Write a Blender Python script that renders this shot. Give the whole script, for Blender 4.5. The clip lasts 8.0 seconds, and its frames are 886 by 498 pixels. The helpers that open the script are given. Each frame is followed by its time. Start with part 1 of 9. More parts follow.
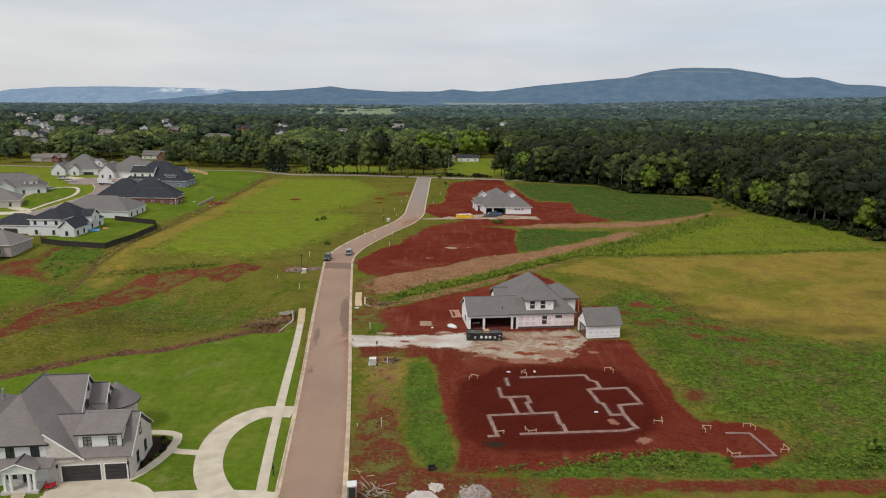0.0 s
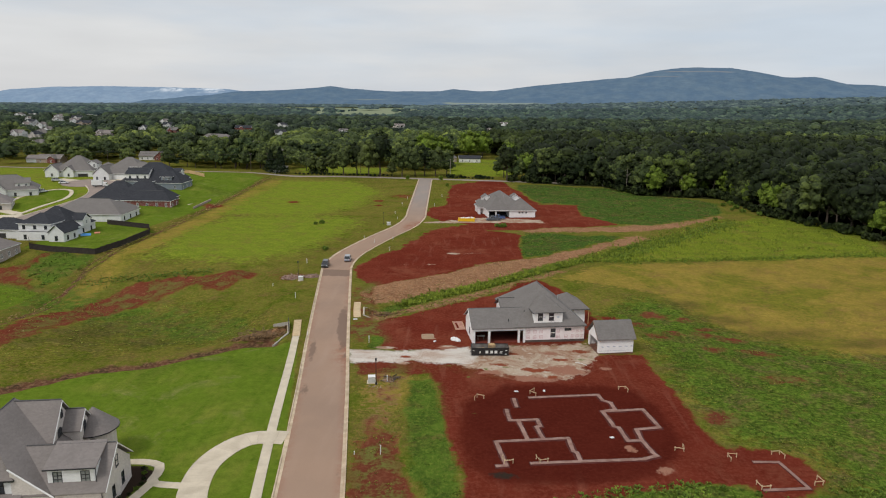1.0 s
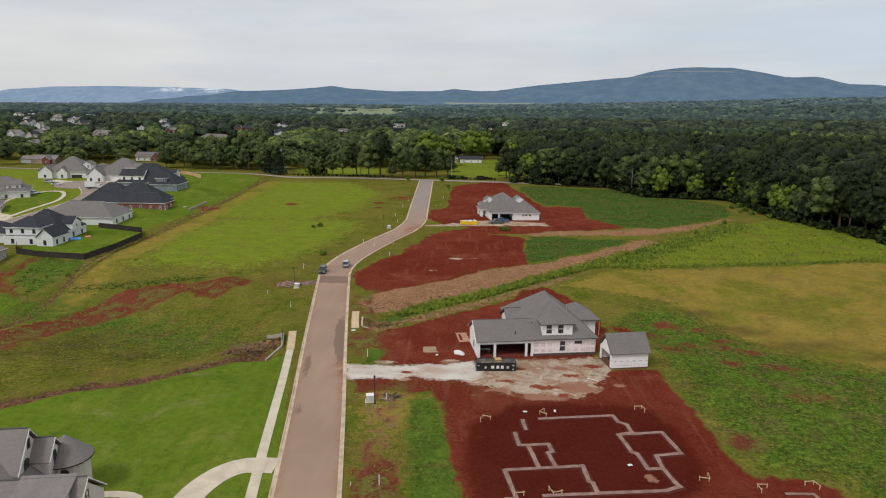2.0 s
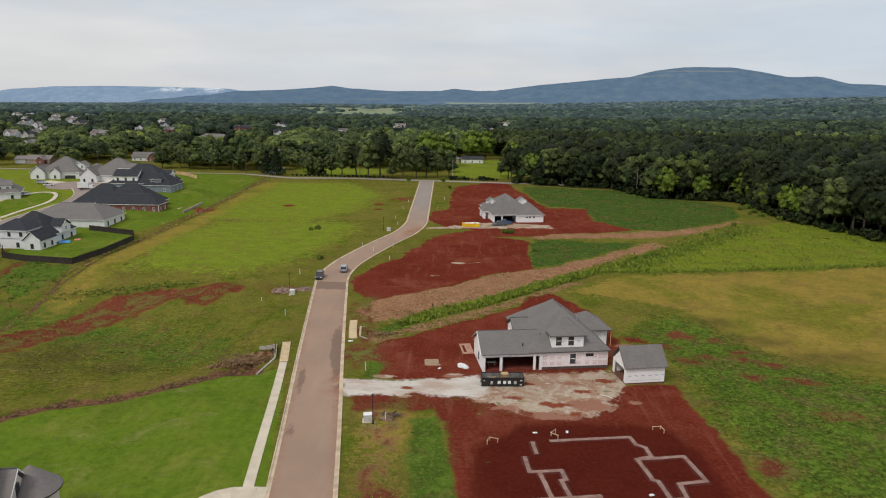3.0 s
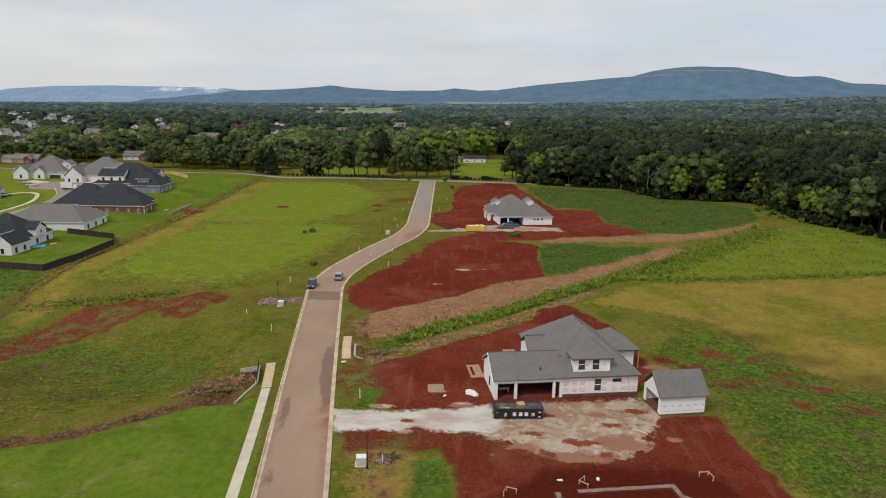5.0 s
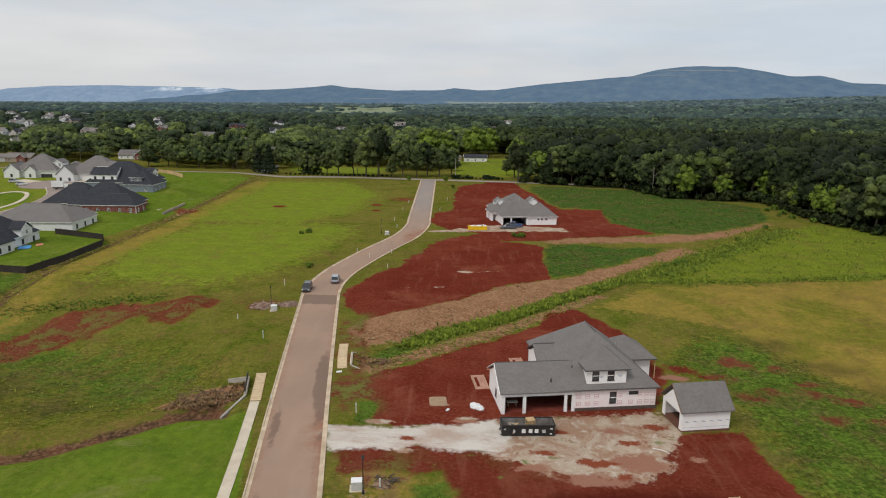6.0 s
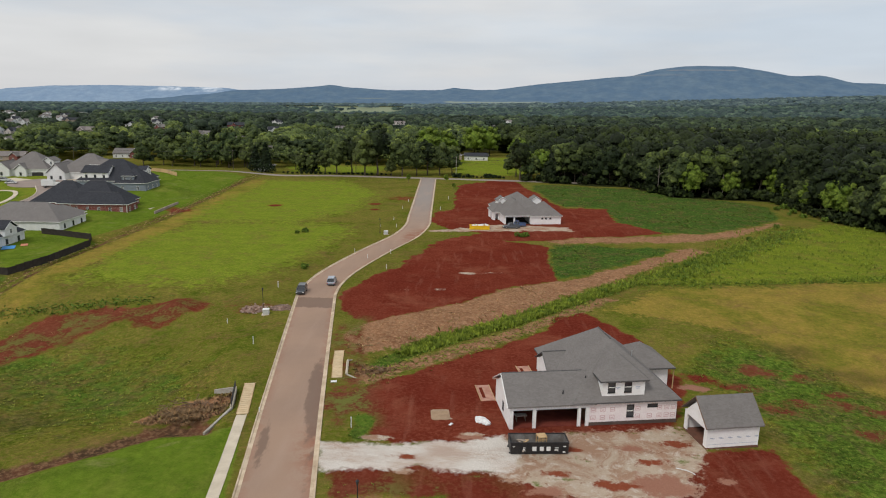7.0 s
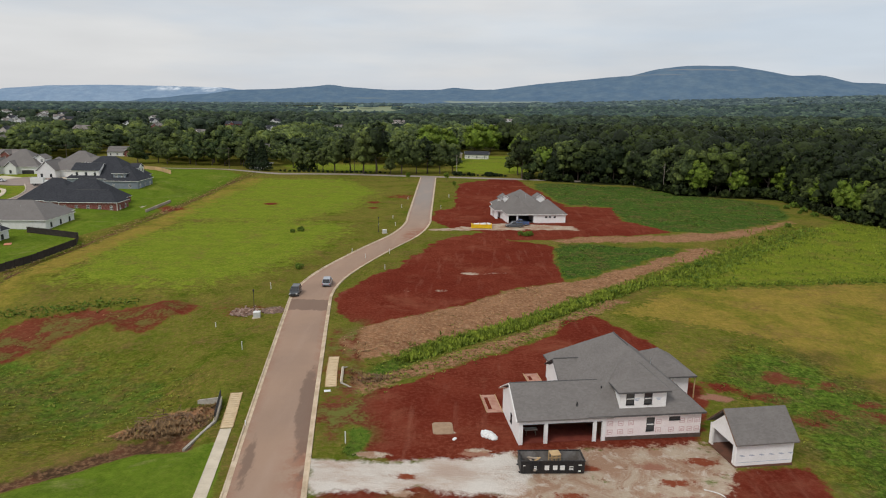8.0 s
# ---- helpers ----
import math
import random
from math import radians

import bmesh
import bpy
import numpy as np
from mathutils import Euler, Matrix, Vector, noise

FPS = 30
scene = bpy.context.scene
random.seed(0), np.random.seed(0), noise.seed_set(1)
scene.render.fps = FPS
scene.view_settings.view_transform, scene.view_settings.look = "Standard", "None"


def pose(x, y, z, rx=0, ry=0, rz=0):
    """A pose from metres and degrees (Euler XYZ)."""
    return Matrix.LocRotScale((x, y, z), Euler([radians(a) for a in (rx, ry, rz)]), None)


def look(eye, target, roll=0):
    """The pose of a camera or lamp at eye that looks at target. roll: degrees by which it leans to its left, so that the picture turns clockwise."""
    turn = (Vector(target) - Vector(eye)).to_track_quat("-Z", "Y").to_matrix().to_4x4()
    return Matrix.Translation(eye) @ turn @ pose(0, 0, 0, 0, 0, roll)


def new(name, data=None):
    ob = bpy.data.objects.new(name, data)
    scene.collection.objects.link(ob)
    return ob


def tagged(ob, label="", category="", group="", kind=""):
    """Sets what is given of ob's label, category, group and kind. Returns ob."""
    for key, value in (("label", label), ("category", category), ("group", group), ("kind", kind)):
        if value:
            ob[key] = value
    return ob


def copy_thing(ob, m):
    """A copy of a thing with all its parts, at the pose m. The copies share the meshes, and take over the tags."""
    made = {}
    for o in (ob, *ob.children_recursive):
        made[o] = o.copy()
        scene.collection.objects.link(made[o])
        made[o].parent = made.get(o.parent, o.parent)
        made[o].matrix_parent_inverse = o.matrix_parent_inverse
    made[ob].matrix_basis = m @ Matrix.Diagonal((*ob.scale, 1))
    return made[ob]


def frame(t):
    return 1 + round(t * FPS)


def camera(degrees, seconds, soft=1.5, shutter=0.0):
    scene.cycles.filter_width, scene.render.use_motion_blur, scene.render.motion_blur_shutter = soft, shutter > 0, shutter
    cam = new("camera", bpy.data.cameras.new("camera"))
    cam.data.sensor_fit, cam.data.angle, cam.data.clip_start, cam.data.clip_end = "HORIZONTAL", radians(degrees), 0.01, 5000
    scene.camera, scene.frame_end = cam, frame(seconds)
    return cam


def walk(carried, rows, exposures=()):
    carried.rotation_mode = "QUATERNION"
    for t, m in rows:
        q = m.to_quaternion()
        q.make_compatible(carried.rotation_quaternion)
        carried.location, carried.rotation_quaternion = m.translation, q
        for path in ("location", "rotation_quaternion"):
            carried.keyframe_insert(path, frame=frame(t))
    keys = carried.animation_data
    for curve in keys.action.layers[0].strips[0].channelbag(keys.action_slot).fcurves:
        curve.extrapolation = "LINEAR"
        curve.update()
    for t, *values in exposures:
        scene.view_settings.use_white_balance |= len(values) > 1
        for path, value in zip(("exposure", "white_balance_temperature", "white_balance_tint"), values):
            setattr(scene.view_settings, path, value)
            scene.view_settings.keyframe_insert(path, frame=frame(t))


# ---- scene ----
cam = camera(68.0, 8.0, soft=1.1)
PATH = [
    (0.0, (1.69, -6.38, 46.11), (-2.22, 91.16, 24.42), 0.85),
    (0.5, (1.29, -2.68, 46.28), (-2.67, 94.86, 24.57), 0.85),
    (1.0, (0.89, 1.04, 46.36), (-3.11, 98.57, 24.64), 0.85),
    (1.5, (0.49, 4.77, 46.35), (-3.55, 102.30, 24.62), 0.85),
    (3.0, (-0.69, 15.96, 45.81), (-4.80, 113.48, 24.06), 0.85),
    (3.5, (-1.08, 19.69, 45.47), (-5.21, 117.21, 23.72), 0.85),
    (4.0, (-1.47, 23.41, 45.06), (-5.60, 120.93, 23.30), 0.85),
    (4.5, (-1.85, 27.12, 44.58), (-5.98, 124.63, 22.82), 0.85),
    (6.0, (-2.96, 38.15, 42.72), (-7.07, 135.66, 20.96), 0.85),
    (6.5, (-3.32, 41.78, 41.97), (-7.41, 139.30, 20.21), 0.85),
    (7.0, (-3.68, 45.39, 41.17), (-7.73, 142.91, 19.41), 0.85),
    (7.5, (-4.02, 48.96, 40.31), (-8.04, 146.48, 18.55), 0.85),
    (8.0, (-4.36, 52.51, 39.39), (-8.34, 150.03, 17.64), 0.85),
]
walk(cam, [(t, look(eye, target, roll)) for t, eye, target, roll in PATH])

# ---- sky, sun and exposure ----
SUN_HEIGHT, SUN_TURN = 50.0, 218.0  # degrees: above the horizon, and clockwise from the y axis
world = bpy.data.worlds.new("overcast_sky")
scene.world = world
world.use_nodes = True
wn, wl = world.node_tree.nodes, world.node_tree.links
wn.clear()
w_out, w_bg = wn.new("ShaderNodeOutputWorld"), wn.new("ShaderNodeBackground")
w_sky, w_mixc, w_mix = wn.new("ShaderNodeTexSky"), wn.new("ShaderNodeMix"), wn.new("ShaderNodeMix")
w_co, w_map = wn.new("ShaderNodeTexCoord"), wn.new("ShaderNodeMapping")
w_noise, w_ramp, w_noise2, w_ramp2 = (wn.new(k) for k in ("ShaderNodeTexNoise", "ShaderNodeValToRGB", "ShaderNodeTexNoise", "ShaderNodeValToRGB"))
w_sky.sky_type, w_sky.sun_disc = "NISHITA", False
w_sky.sun_elevation, w_sky.sun_rotation = radians(SUN_HEIGHT), radians(SUN_TURN)
w_sky.air_density, w_sky.dust_density = 1.2, 3.0
w_map.inputs["Scale"].default_value = (1.0, 1.0, 5.5)
w_map.inputs["Location"].default_value = (0.35, 0.2, 0.45)
w_noise.inputs["Scale"].default_value, w_noise.inputs["Detail"].default_value = 1.6, 5.0
w_noise.inputs["Roughness"].default_value = 0.55
w_ramp.color_ramp.elements[0].position, w_ramp.color_ramp.elements[1].position = 0.34, 0.60
w_ramp.color_ramp.elements[0].color = (0.615, 0.685, 0.770, 1)
w_ramp.color_ramp.elements[1].color = (0.755, 0.760, 0.768, 1)
w_noise2.inputs["Scale"].default_value, w_noise2.inputs["Detail"].default_value = 4.5, 6.0
w_ramp2.color_ramp.elements[0].position, w_ramp2.color_ramp.elements[1].position = 0.35, 0.7
w_ramp2.color_ramp.elements[0].color, w_ramp2.color_ramp.elements[1].color = (0.95, 0.95, 0.955, 1), (1.05, 1.05, 1.05, 1)
w_mixc.data_type, w_mixc.blend_type = "RGBA", "MULTIPLY"
w_mix.data_type = "RGBA"
w_scale = wn.new("ShaderNodeVectorMath")
w_scale.operation = "SCALE"
w_scale.inputs["Scale"].default_value = 0.10
wl.new(w_co.outputs["Generated"], w_map.inputs["Vector"])
wl.new(w_map.outputs["Vector"], w_noise.inputs["Vector"])
wl.new(w_map.outputs["Vector"], w_noise2.inputs["Vector"])
wl.new(w_noise.outputs["Fac"], w_ramp.inputs["Fac"])
wl.new(w_noise2.outputs["Fac"], w_ramp2.inputs["Fac"])
w_mixc.inputs["Factor"].default_value = 1.0
wl.new(w_ramp.outputs["Color"], w_mixc.inputs["A"])
wl.new(w_ramp2.outputs["Color"], w_mixc.inputs["B"])
wl.new(w_sky.outputs["Color"], w_scale.inputs[0])
w_mix.inputs["Factor"].default_value = 0.88
wl.new(w_scale.outputs["Vector"], w_mix.inputs["A"])
wl.new(w_mixc.outputs["Result"], w_mix.inputs["B"])
wl.new(w_mix.outputs["Result"], w_bg.inputs["Color"])
w_bg.inputs["Strength"].default_value = 1.0
wl.new(w_bg.outputs["Background"], w_out.inputs["Surface"])

sun_data = bpy.data.lights.new("sun", "SUN")
sun_data.energy, sun_data.angle, sun_data.color = 1.6, radians(14), (1.0, 0.96, 0.90)
sun = new("sun", sun_data)
el, az = radians(SUN_HEIGHT), radians(SUN_TURN)
sun.matrix_world = look((0, 0, 0), (-math.sin(az) * math.cos(el), -math.cos(az) * math.cos(el), -math.sin(el)))

# ---- materials ----


class Nodes:
    """A node material under construction."""

    def __init__(self, name, coords="Object"):
        self.mat = bpy.data.materials.new(name)
        self.mat.use_nodes = True
        self.tree = self.mat.node_tree
        self.bsdf = next(n for n in self.tree.nodes if n.type == "BSDF_PRINCIPLED")
        self.co = self.tree.nodes.new("ShaderNodeTexCoord").outputs[coords]

    def put(self, socket, value):
        if isinstance(value, bpy.types.NodeSocket):
            self.tree.links.new(value, socket)
        elif isinstance(value, (tuple, list)) and socket.type == "RGBA":
            socket.default_value = (*value[:3], 1)
        else:
            socket.default_value = value

    def noise(self, scale, detail=3.0, rough=0.55, stretch=None, twist=0.0):
        n = self.tree.nodes.new("ShaderNodeTexNoise")
        n.inputs["Scale"].default_value, n.inputs["Detail"].default_value = scale, detail
        n.inputs["Roughness"].default_value, n.inputs["Distortion"].default_value = rough, twist
        co = self.co
        if stretch:
            m = self.tree.nodes.new("ShaderNodeMapping")
            m.inputs["Scale"].default_value = stretch[:3]
            if len(stretch) > 3:
                m.inputs["Rotation"].default_value = (0, 0, radians(stretch[3]))
            self.tree.links.new(co, m.inputs["Vector"])
            co = m.outputs["Vector"]
        self.tree.links.new(co, n.inputs["Vector"])
        return n.outputs["Fac"]

    def math(self, op, a, b=0.0):
        n = self.tree.nodes.new("ShaderNodeMath")
        n.operation = op
        self.put(n.inputs[0], a)
        self.put(n.inputs[1], b)
        return n.outputs[0]

    def span(self, v, lo, hi, to_lo=0.0, to_hi=1.0):
        n = self.tree.nodes.new("ShaderNodeMapRange")
        n.interpolation_type = "SMOOTHSTEP"
        self.put(n.inputs[0], v)
        for k, x in zip((1, 2, 3, 4), (lo, hi, to_lo, to_hi)):
            n.inputs[k].default_value = x
        return n.outputs[0]

    def mix(self, fac, a, b, kind="MIX"):
        n = self.tree.nodes.new("ShaderNodeMix")
        n.data_type, n.blend_type = "RGBA", kind
        self.put(n.inputs["Factor"], fac)
        self.put(n.inputs["A"], a)
        self.put(n.inputs["B"], b)
        return n.outputs["Result"]

    def attr(self, name):
        n = self.tree.nodes.new("ShaderNodeAttribute")
        n.attribute_name = name
        return n.outputs["Fac"]

    def object_random(self):
        return self.tree.nodes.new("ShaderNodeObjectInfo").outputs["Random"]

    def island_random(self):
        return self.tree.nodes.new("ShaderNodeNewGeometry").outputs["Random Per Island"]

    def bump(self, v, strength, distance):
        n = self.tree.nodes.new("ShaderNodeBump")
        n.inputs["Strength"].default_value, n.inputs["Distance"].default_value = strength, distance
        self.put(n.inputs["Height"], v)
        self.put(self.bsdf.inputs["Normal"], n.outputs[0])

    def done(self, colour, rough=0.8, metal=0.0, spec=0.3):
        self.put(self.bsdf.inputs["Base Color"], colour)
        self.put(self.bsdf.inputs["Roughness"], rough)
        self.bsdf.inputs["Metallic"].default_value = metal
        self.bsdf.inputs["Specular IOR Level"].default_value = spec
        return self.mat


def plain(name, colour, other, scale=1.5, fine=14.0, rough=0.8, metal=0.0, spec=0.3, bump=0.0, vary=0.0, stretch=None):
    """A surface of two close colours in broad patches, with a fine grain, and perhaps a change from object to object."""
    n = Nodes(name)
    c = n.mix(n.span(n.noise(scale, 4, stretch=stretch), 0.35, 0.68), colour, other)
    g = n.noise(fine, 3, 0.7, stretch=stretch)
    c = n.mix(1.0, c, n.mix(g, (0.82, 0.82, 0.82), (1.16, 1.16, 1.16)), "MULTIPLY")
    if vary:
        c = n.mix(1.0, c, n.mix(n.object_random(), (1 - vary,) * 3, (1 + vary,) * 3), "MULTIPLY")
    if bump:
        n.bump(g, 0.6, bump)
    return n.done(c, rough, metal, spec)


def lapped(name, colour, other, pitch, depth, rough=0.7, vertical=False):
    """Courses at a pitch in metres: lap siding, shingle courses, brick beds."""
    n = Nodes(name)
    w = n.tree.nodes.new("ShaderNodeTexWave")
    w.wave_type, w.bands_direction, w.wave_profile = "BANDS", "X" if vertical else "Z", "SAW"
    w.inputs["Scale"].default_value, w.inputs["Distortion"].default_value = 0.314 / pitch, 0.0
    n.tree.links.new(n.co, w.inputs["Vector"])
    c = n.mix(n.span(n.noise(0.9, 4), 0.35, 0.68), colour, other)
    c = n.mix(1.0, c, n.mix(n.noise(9, 4, 0.75), (0.80, 0.80, 0.80), (1.18, 1.18, 1.18)), "MULTIPLY")
    c = n.mix(n.span(w.outputs["Fac"], 0.0, 0.18), n.mix(0.22, c, (0, 0, 0)), c)
    n.bump(w.outputs["Fac"], 0.8, depth)
    return n.done(c, rough)


def bricked(name, a, b, mortar, rough=0.85):
    n = Nodes(name)
    # the wall's own run and height drive the courses
    s = n.tree.nodes.new("ShaderNodeSeparateXYZ")
    n.tree.links.new(n.co, s.inputs[0])
    j = n.tree.nodes.new("ShaderNodeCombineXYZ")
    n.put(j.inputs[0], n.math("ADD", s.outputs[0], s.outputs[1]))
    n.put(j.inputs[1], s.outputs[2])
    k = n.tree.nodes.new("ShaderNodeTexBrick")
    n.tree.links.new(j.outputs[0], k.inputs["Vector"])
    k.inputs["Scale"].default_value = 1.0
    k.inputs["Brick Width"].default_value, k.inputs["Row Height"].default_value = 0.22, 0.075
    k.inputs["Mortar Size"].default_value = 0.008
    for key, v in (("Color1", a), ("Color2", b), ("Mortar", mortar)):
        k.inputs[key].default_value = (*v, 1)
    c = n.mix(1.0, k.outputs["Color"], n.mix(n.noise(0.8, 5), (0.78, 0.78, 0.78), (1.2, 1.2, 1.2)), "MULTIPLY")
    n.bump(k.outputs["Fac"], -0.5, 0.01)
    return n.done(c, rough)


def shingled(name, a, b):
    """Asphalt shingles: tabs a third of a metre wide, in courses, with weathered patches."""
    n = Nodes(name)
    v = n.tree.nodes.new("ShaderNodeTexVoronoi")
    v.inputs["Scale"].default_value = 3.2
    m = n.tree.nodes.new("ShaderNodeMapping")
    m.inputs["Scale"].default_value = (1.0, 1.0, 2.6)
    n.tree.links.new(n.co, m.inputs["Vector"])
    n.tree.links.new(m.outputs["Vector"], v.inputs["Vector"])
    tab = n.tree.nodes.new("ShaderNodeSeparateColor")
    n.tree.links.new(v.outputs["Color"], tab.inputs[0])
    c = n.mix(tab.outputs[0], a, b)
    c = n.mix(1.0, c, n.mix(n.span(n.noise(0.35, 5, 0.6), 0.3, 0.7), (0.94, 0.94, 0.94), (1.05, 1.05, 1.05)), "MULTIPLY")
    c = n.mix(1.0, c, n.mix(n.noise(26, 2), (0.86, 0.86, 0.86), (1.12, 1.12, 1.12)), "MULTIPLY")
    n.bump(tab.outputs[0], 0.35, 0.02)
    return n.done(c, 0.92, spec=0.15)


def glass(name, tint):
    n = Nodes(name)
    return n.done(n.mix(n.noise(0.7, 2), tint, tuple(1.5 * v for v in tint)), 0.06, spec=0.9)


def ground_material():
    """Grass of several kinds, red clay, straw, gravel and woodland floor, by the weights stored on the land."""
    n = Nodes("land")
    broad, mid, fine = n.noise(0.035, 4), n.noise(0.22, 5, 0.62), n.noise(1.7, 5, 0.7)
    tiny = n.noise(7.0, 4, 0.75)
    edge = n.math("ADD", n.math("MULTIPLY", n.math("SUBTRACT", n.noise(0.40, 7, 0.72), 0.5), 1.25), n.math("MULTIPLY", n.math("SUBTRACT", fine, 0.5), 0.35))
    streak = n.noise(0.5, 4, 0.6, stretch=(1.0, 0.12, 1.0, -9.5))

    def over(below, name, colour, lo=0.36, hi=0.64):
        w = n.span(n.math("ADD", n.attr(name), edge), lo, hi)
        return n.mix(w, below, colour)

    def blend(a, b, c, f1=mid, f2=fine):
        return n.mix(n.span(f2, 0.42, 0.68), n.mix(n.span(f1, 0.36, 0.64), a, b), c)

    col = blend((0.142, 0.162, 0.029), (0.098, 0.129, 0.017), (0.205, 0.169, 0.052))
    col = n.mix(n.span(broad, 0.44, 0.60), col, blend((0.170, 0.166, 0.036), (0.124, 0.150, 0.024), (0.218, 0.186, 0.056)))
    col = n.mix(n.math("MULTIPLY", n.span(n.noise(0.085, 5, 0.65), 0.50, 0.66), 0.85), col, blend((0.090, 0.137, 0.016), (0.064, 0.098, 0.013), (0.138, 0.169, 0.025)))
    dry = blend((0.280, 0.222, 0.052), (0.204, 0.192, 0.038), (0.318, 0.234, 0.070))
    dry = n.mix(n.math("MULTIPLY", n.span(n.noise(0.045, 5, 0.62, twist=0.4), 0.47, 0.60), 0.75), dry, blend((0.150, 0.180, 0.026), (0.112, 0.142, 0.020), (0.190, 0.190, 0.034)))
    dry = n.mix(n.math("MULTIPLY", n.span(n.noise(0.06, 5, 0.66, twist=0.6), 0.54, 0.66), 0.55), dry, (0.315, 0.255, 0.062))
    col = over(col, "dry", dry)
    col = over(col, "bright", blend((0.180, 0.258, 0.028), (0.134, 0.206, 0.022), (0.240, 0.278, 0.046)))
    col = over(col, "yellow", blend((0.172, 0.232, 0.024), (0.104, 0.164, 0.018), (0.220, 0.252, 0.044)))
    col = over(col, "lush", n.mix(n.math("MULTIPLY", n.span(n.noise(0.3, 6, 0.74), 0.50, 0.66), 0.55), blend((0.088, 0.162, 0.025), (0.058, 0.112, 0.019), (0.140, 0.202, 0.038)), (0.046, 0.068, 0.018)))
    col = over(col, "crop", blend((0.056, 0.122, 0.026), (0.036, 0.084, 0.020), (0.090, 0.152, 0.034)))
    col = n.mix(n.math("MULTIPLY", n.span(n.math("ADD", n.attr("scorch"), edge), 0.25, 0.95), 0.62), col, blend((0.082, 0.072, 0.030), (0.060, 0.058, 0.024), (0.120, 0.088, 0.045)))
    # thin growth with the brown soil showing
    col = n.mix(1.0, col, (0.89, 0.83, 0.70), "MULTIPLY")
    bare = n.math("MULTIPLY", n.span(n.noise(0.11, 7, 0.74, twist=0.5), 0.47, 0.66), n.span(n.noise(0.9, 5, 0.72), 0.36, 0.60))
    col = n.mix(n.math("MULTIPLY", bare, 0.55), col, (0.190, 0.104, 0.048))
    turf = n.mix(n.span(streak, 0.3, 0.7), blend((0.108, 0.162, 0.016), (0.084, 0.138, 0.013), (0.134, 0.174, 0.022)), n.mix(n.span(n.noise(0.08, 4), 0.45, 0.65), (0.110, 0.164, 0.017), (0.168, 0.188, 0.030)))
    turf = n.mix(n.math("MULTIPLY", n.span(n.noise(0.055, 5, 0.62, twist=0.7), 0.50, 0.66), 0.6), turf, blend((0.074, 0.112, 0.014), (0.066, 0.104, 0.012), (0.096, 0.126, 0.020)))
    turf = n.mix(n.math("MULTIPLY", n.span(n.noise(0.13, 6, 0.70, twist=0.9), 0.54, 0.70), 0.6), turf, blend((0.205, 0.205, 0.062), (0.168, 0.180, 0.044), (0.240, 0.225, 0.088)))
    col = over(col, "lawn", turf)
    col = over(col, "straw", blend((0.275, 0.142, 0.076), (0.205, 0.100, 0.052), (0.35, 0.21, 0.12)))
    col = n.mix(1.0, col, n.mix(n.span(tiny, 0.25, 0.75), (0.82, 0.82, 0.82), (1.15, 1.15, 1.15)), "MULTIPLY")
    col = n.mix(1.0, col, n.mix(n.span(n.noise(0.8, 6, 0.78), 0.30, 0.70), (0.80, 0.82, 0.83), (1.18, 1.16, 1.13)), "MULTIPLY")
    shag = n.noise(1.3, 6, 0.78, twist=0.3)
    thick = n.math("MULTIPLY", n.attr("shag"), 1.0)
    col = n.mix(n.math("MULTIPLY", thick, n.math("MULTIPLY", n.span(n.noise(0.16, 7, 0.74, twist=0.4), 0.50, 0.62), n.span(shag, 0.40, 0.60, 0.3, 1.0))), col, blend((0.110, 0.082, 0.036), (0.068, 0.058, 0.024), (0.150, 0.125, 0.045)))
    col = n.mix(thick, col, n.mix(1.0, col, n.mix(n.span(shag, 0.36, 0.64), (0.56, 0.56, 0.58), (1.42, 1.40, 1.30)), "MULTIPLY"))
    red = blend((0.160, 0.034, 0.0190), (0.122, 0.0225, 0.0128), (0.190, 0.050, 0.029))
    red = n.mix(n.span(broad, 0.40, 0.62), red, blend((0.134, 0.024, 0.0140), (0.108, 0.0180, 0.0110), (0.158, 0.035, 0.021)))
    red = n.mix(n.math("MULTIPLY", n.span(streak, 0.54, 0.78), 0.45), red, (0.255, 0.098, 0.062))
    red = n.mix(n.math("MULTIPLY", n.span(n.noise(0.075, 6, 0.7, twist=0.6), 0.52, 0.70), 0.55), red, (0.225, 0.078, 0.044))
    red = n.mix(n.math("MULTIPLY", n.attr("raw"), 0.95), red, blend((0.074, 0.0122, 0.0078), (0.064, 0.0104, 0.0068), (0.084, 0.0150, 0.0095)))
    red = n.mix(n.math("MULTIPLY", n.attr("mixed"), 0.75), red, blend((0.128, 0.042, 0.022), (0.092, 0.030, 0.016), (0.170, 0.072, 0.038)))
    weed = n.math("MULTIPLY", n.attr("mixed"), n.span(n.math("ADD", mid, n.math("MULTIPLY", fine, 0.5)), 0.70, 0.88))
    red = n.mix(weed, red, (0.135, 0.135, 0.035))
    col = over(col, "clay", red)
    pale = n.mix(n.span(n.noise(0.22, 7, 0.70, twist=0.8), 0.40, 0.60), (0.42, 0.335, 0.25), (0.315, 0.195, 0.130))
    pale = n.mix(n.math("MULTIPLY", n.span(n.noise(0.6, 7, 0.74, twist=0.6), 0.50, 0.64), 0.8), pale, (0.50, 0.43, 0.355))
    pale = n.mix(n.math("MULTIPLY", n.span(n.noise(0.45, 7, 0.76, twist=0.4), 0.56, 0.66), 0.75), pale, (0.215, 0.095, 0.052))
    pale = n.mix(n.span(n.noise(0.5, 7, 0.76), 0.66, 0.72), pale, (0.15, 0.150, 0.045))
    col = over(col, "sand", pale, 0.40, 0.60)
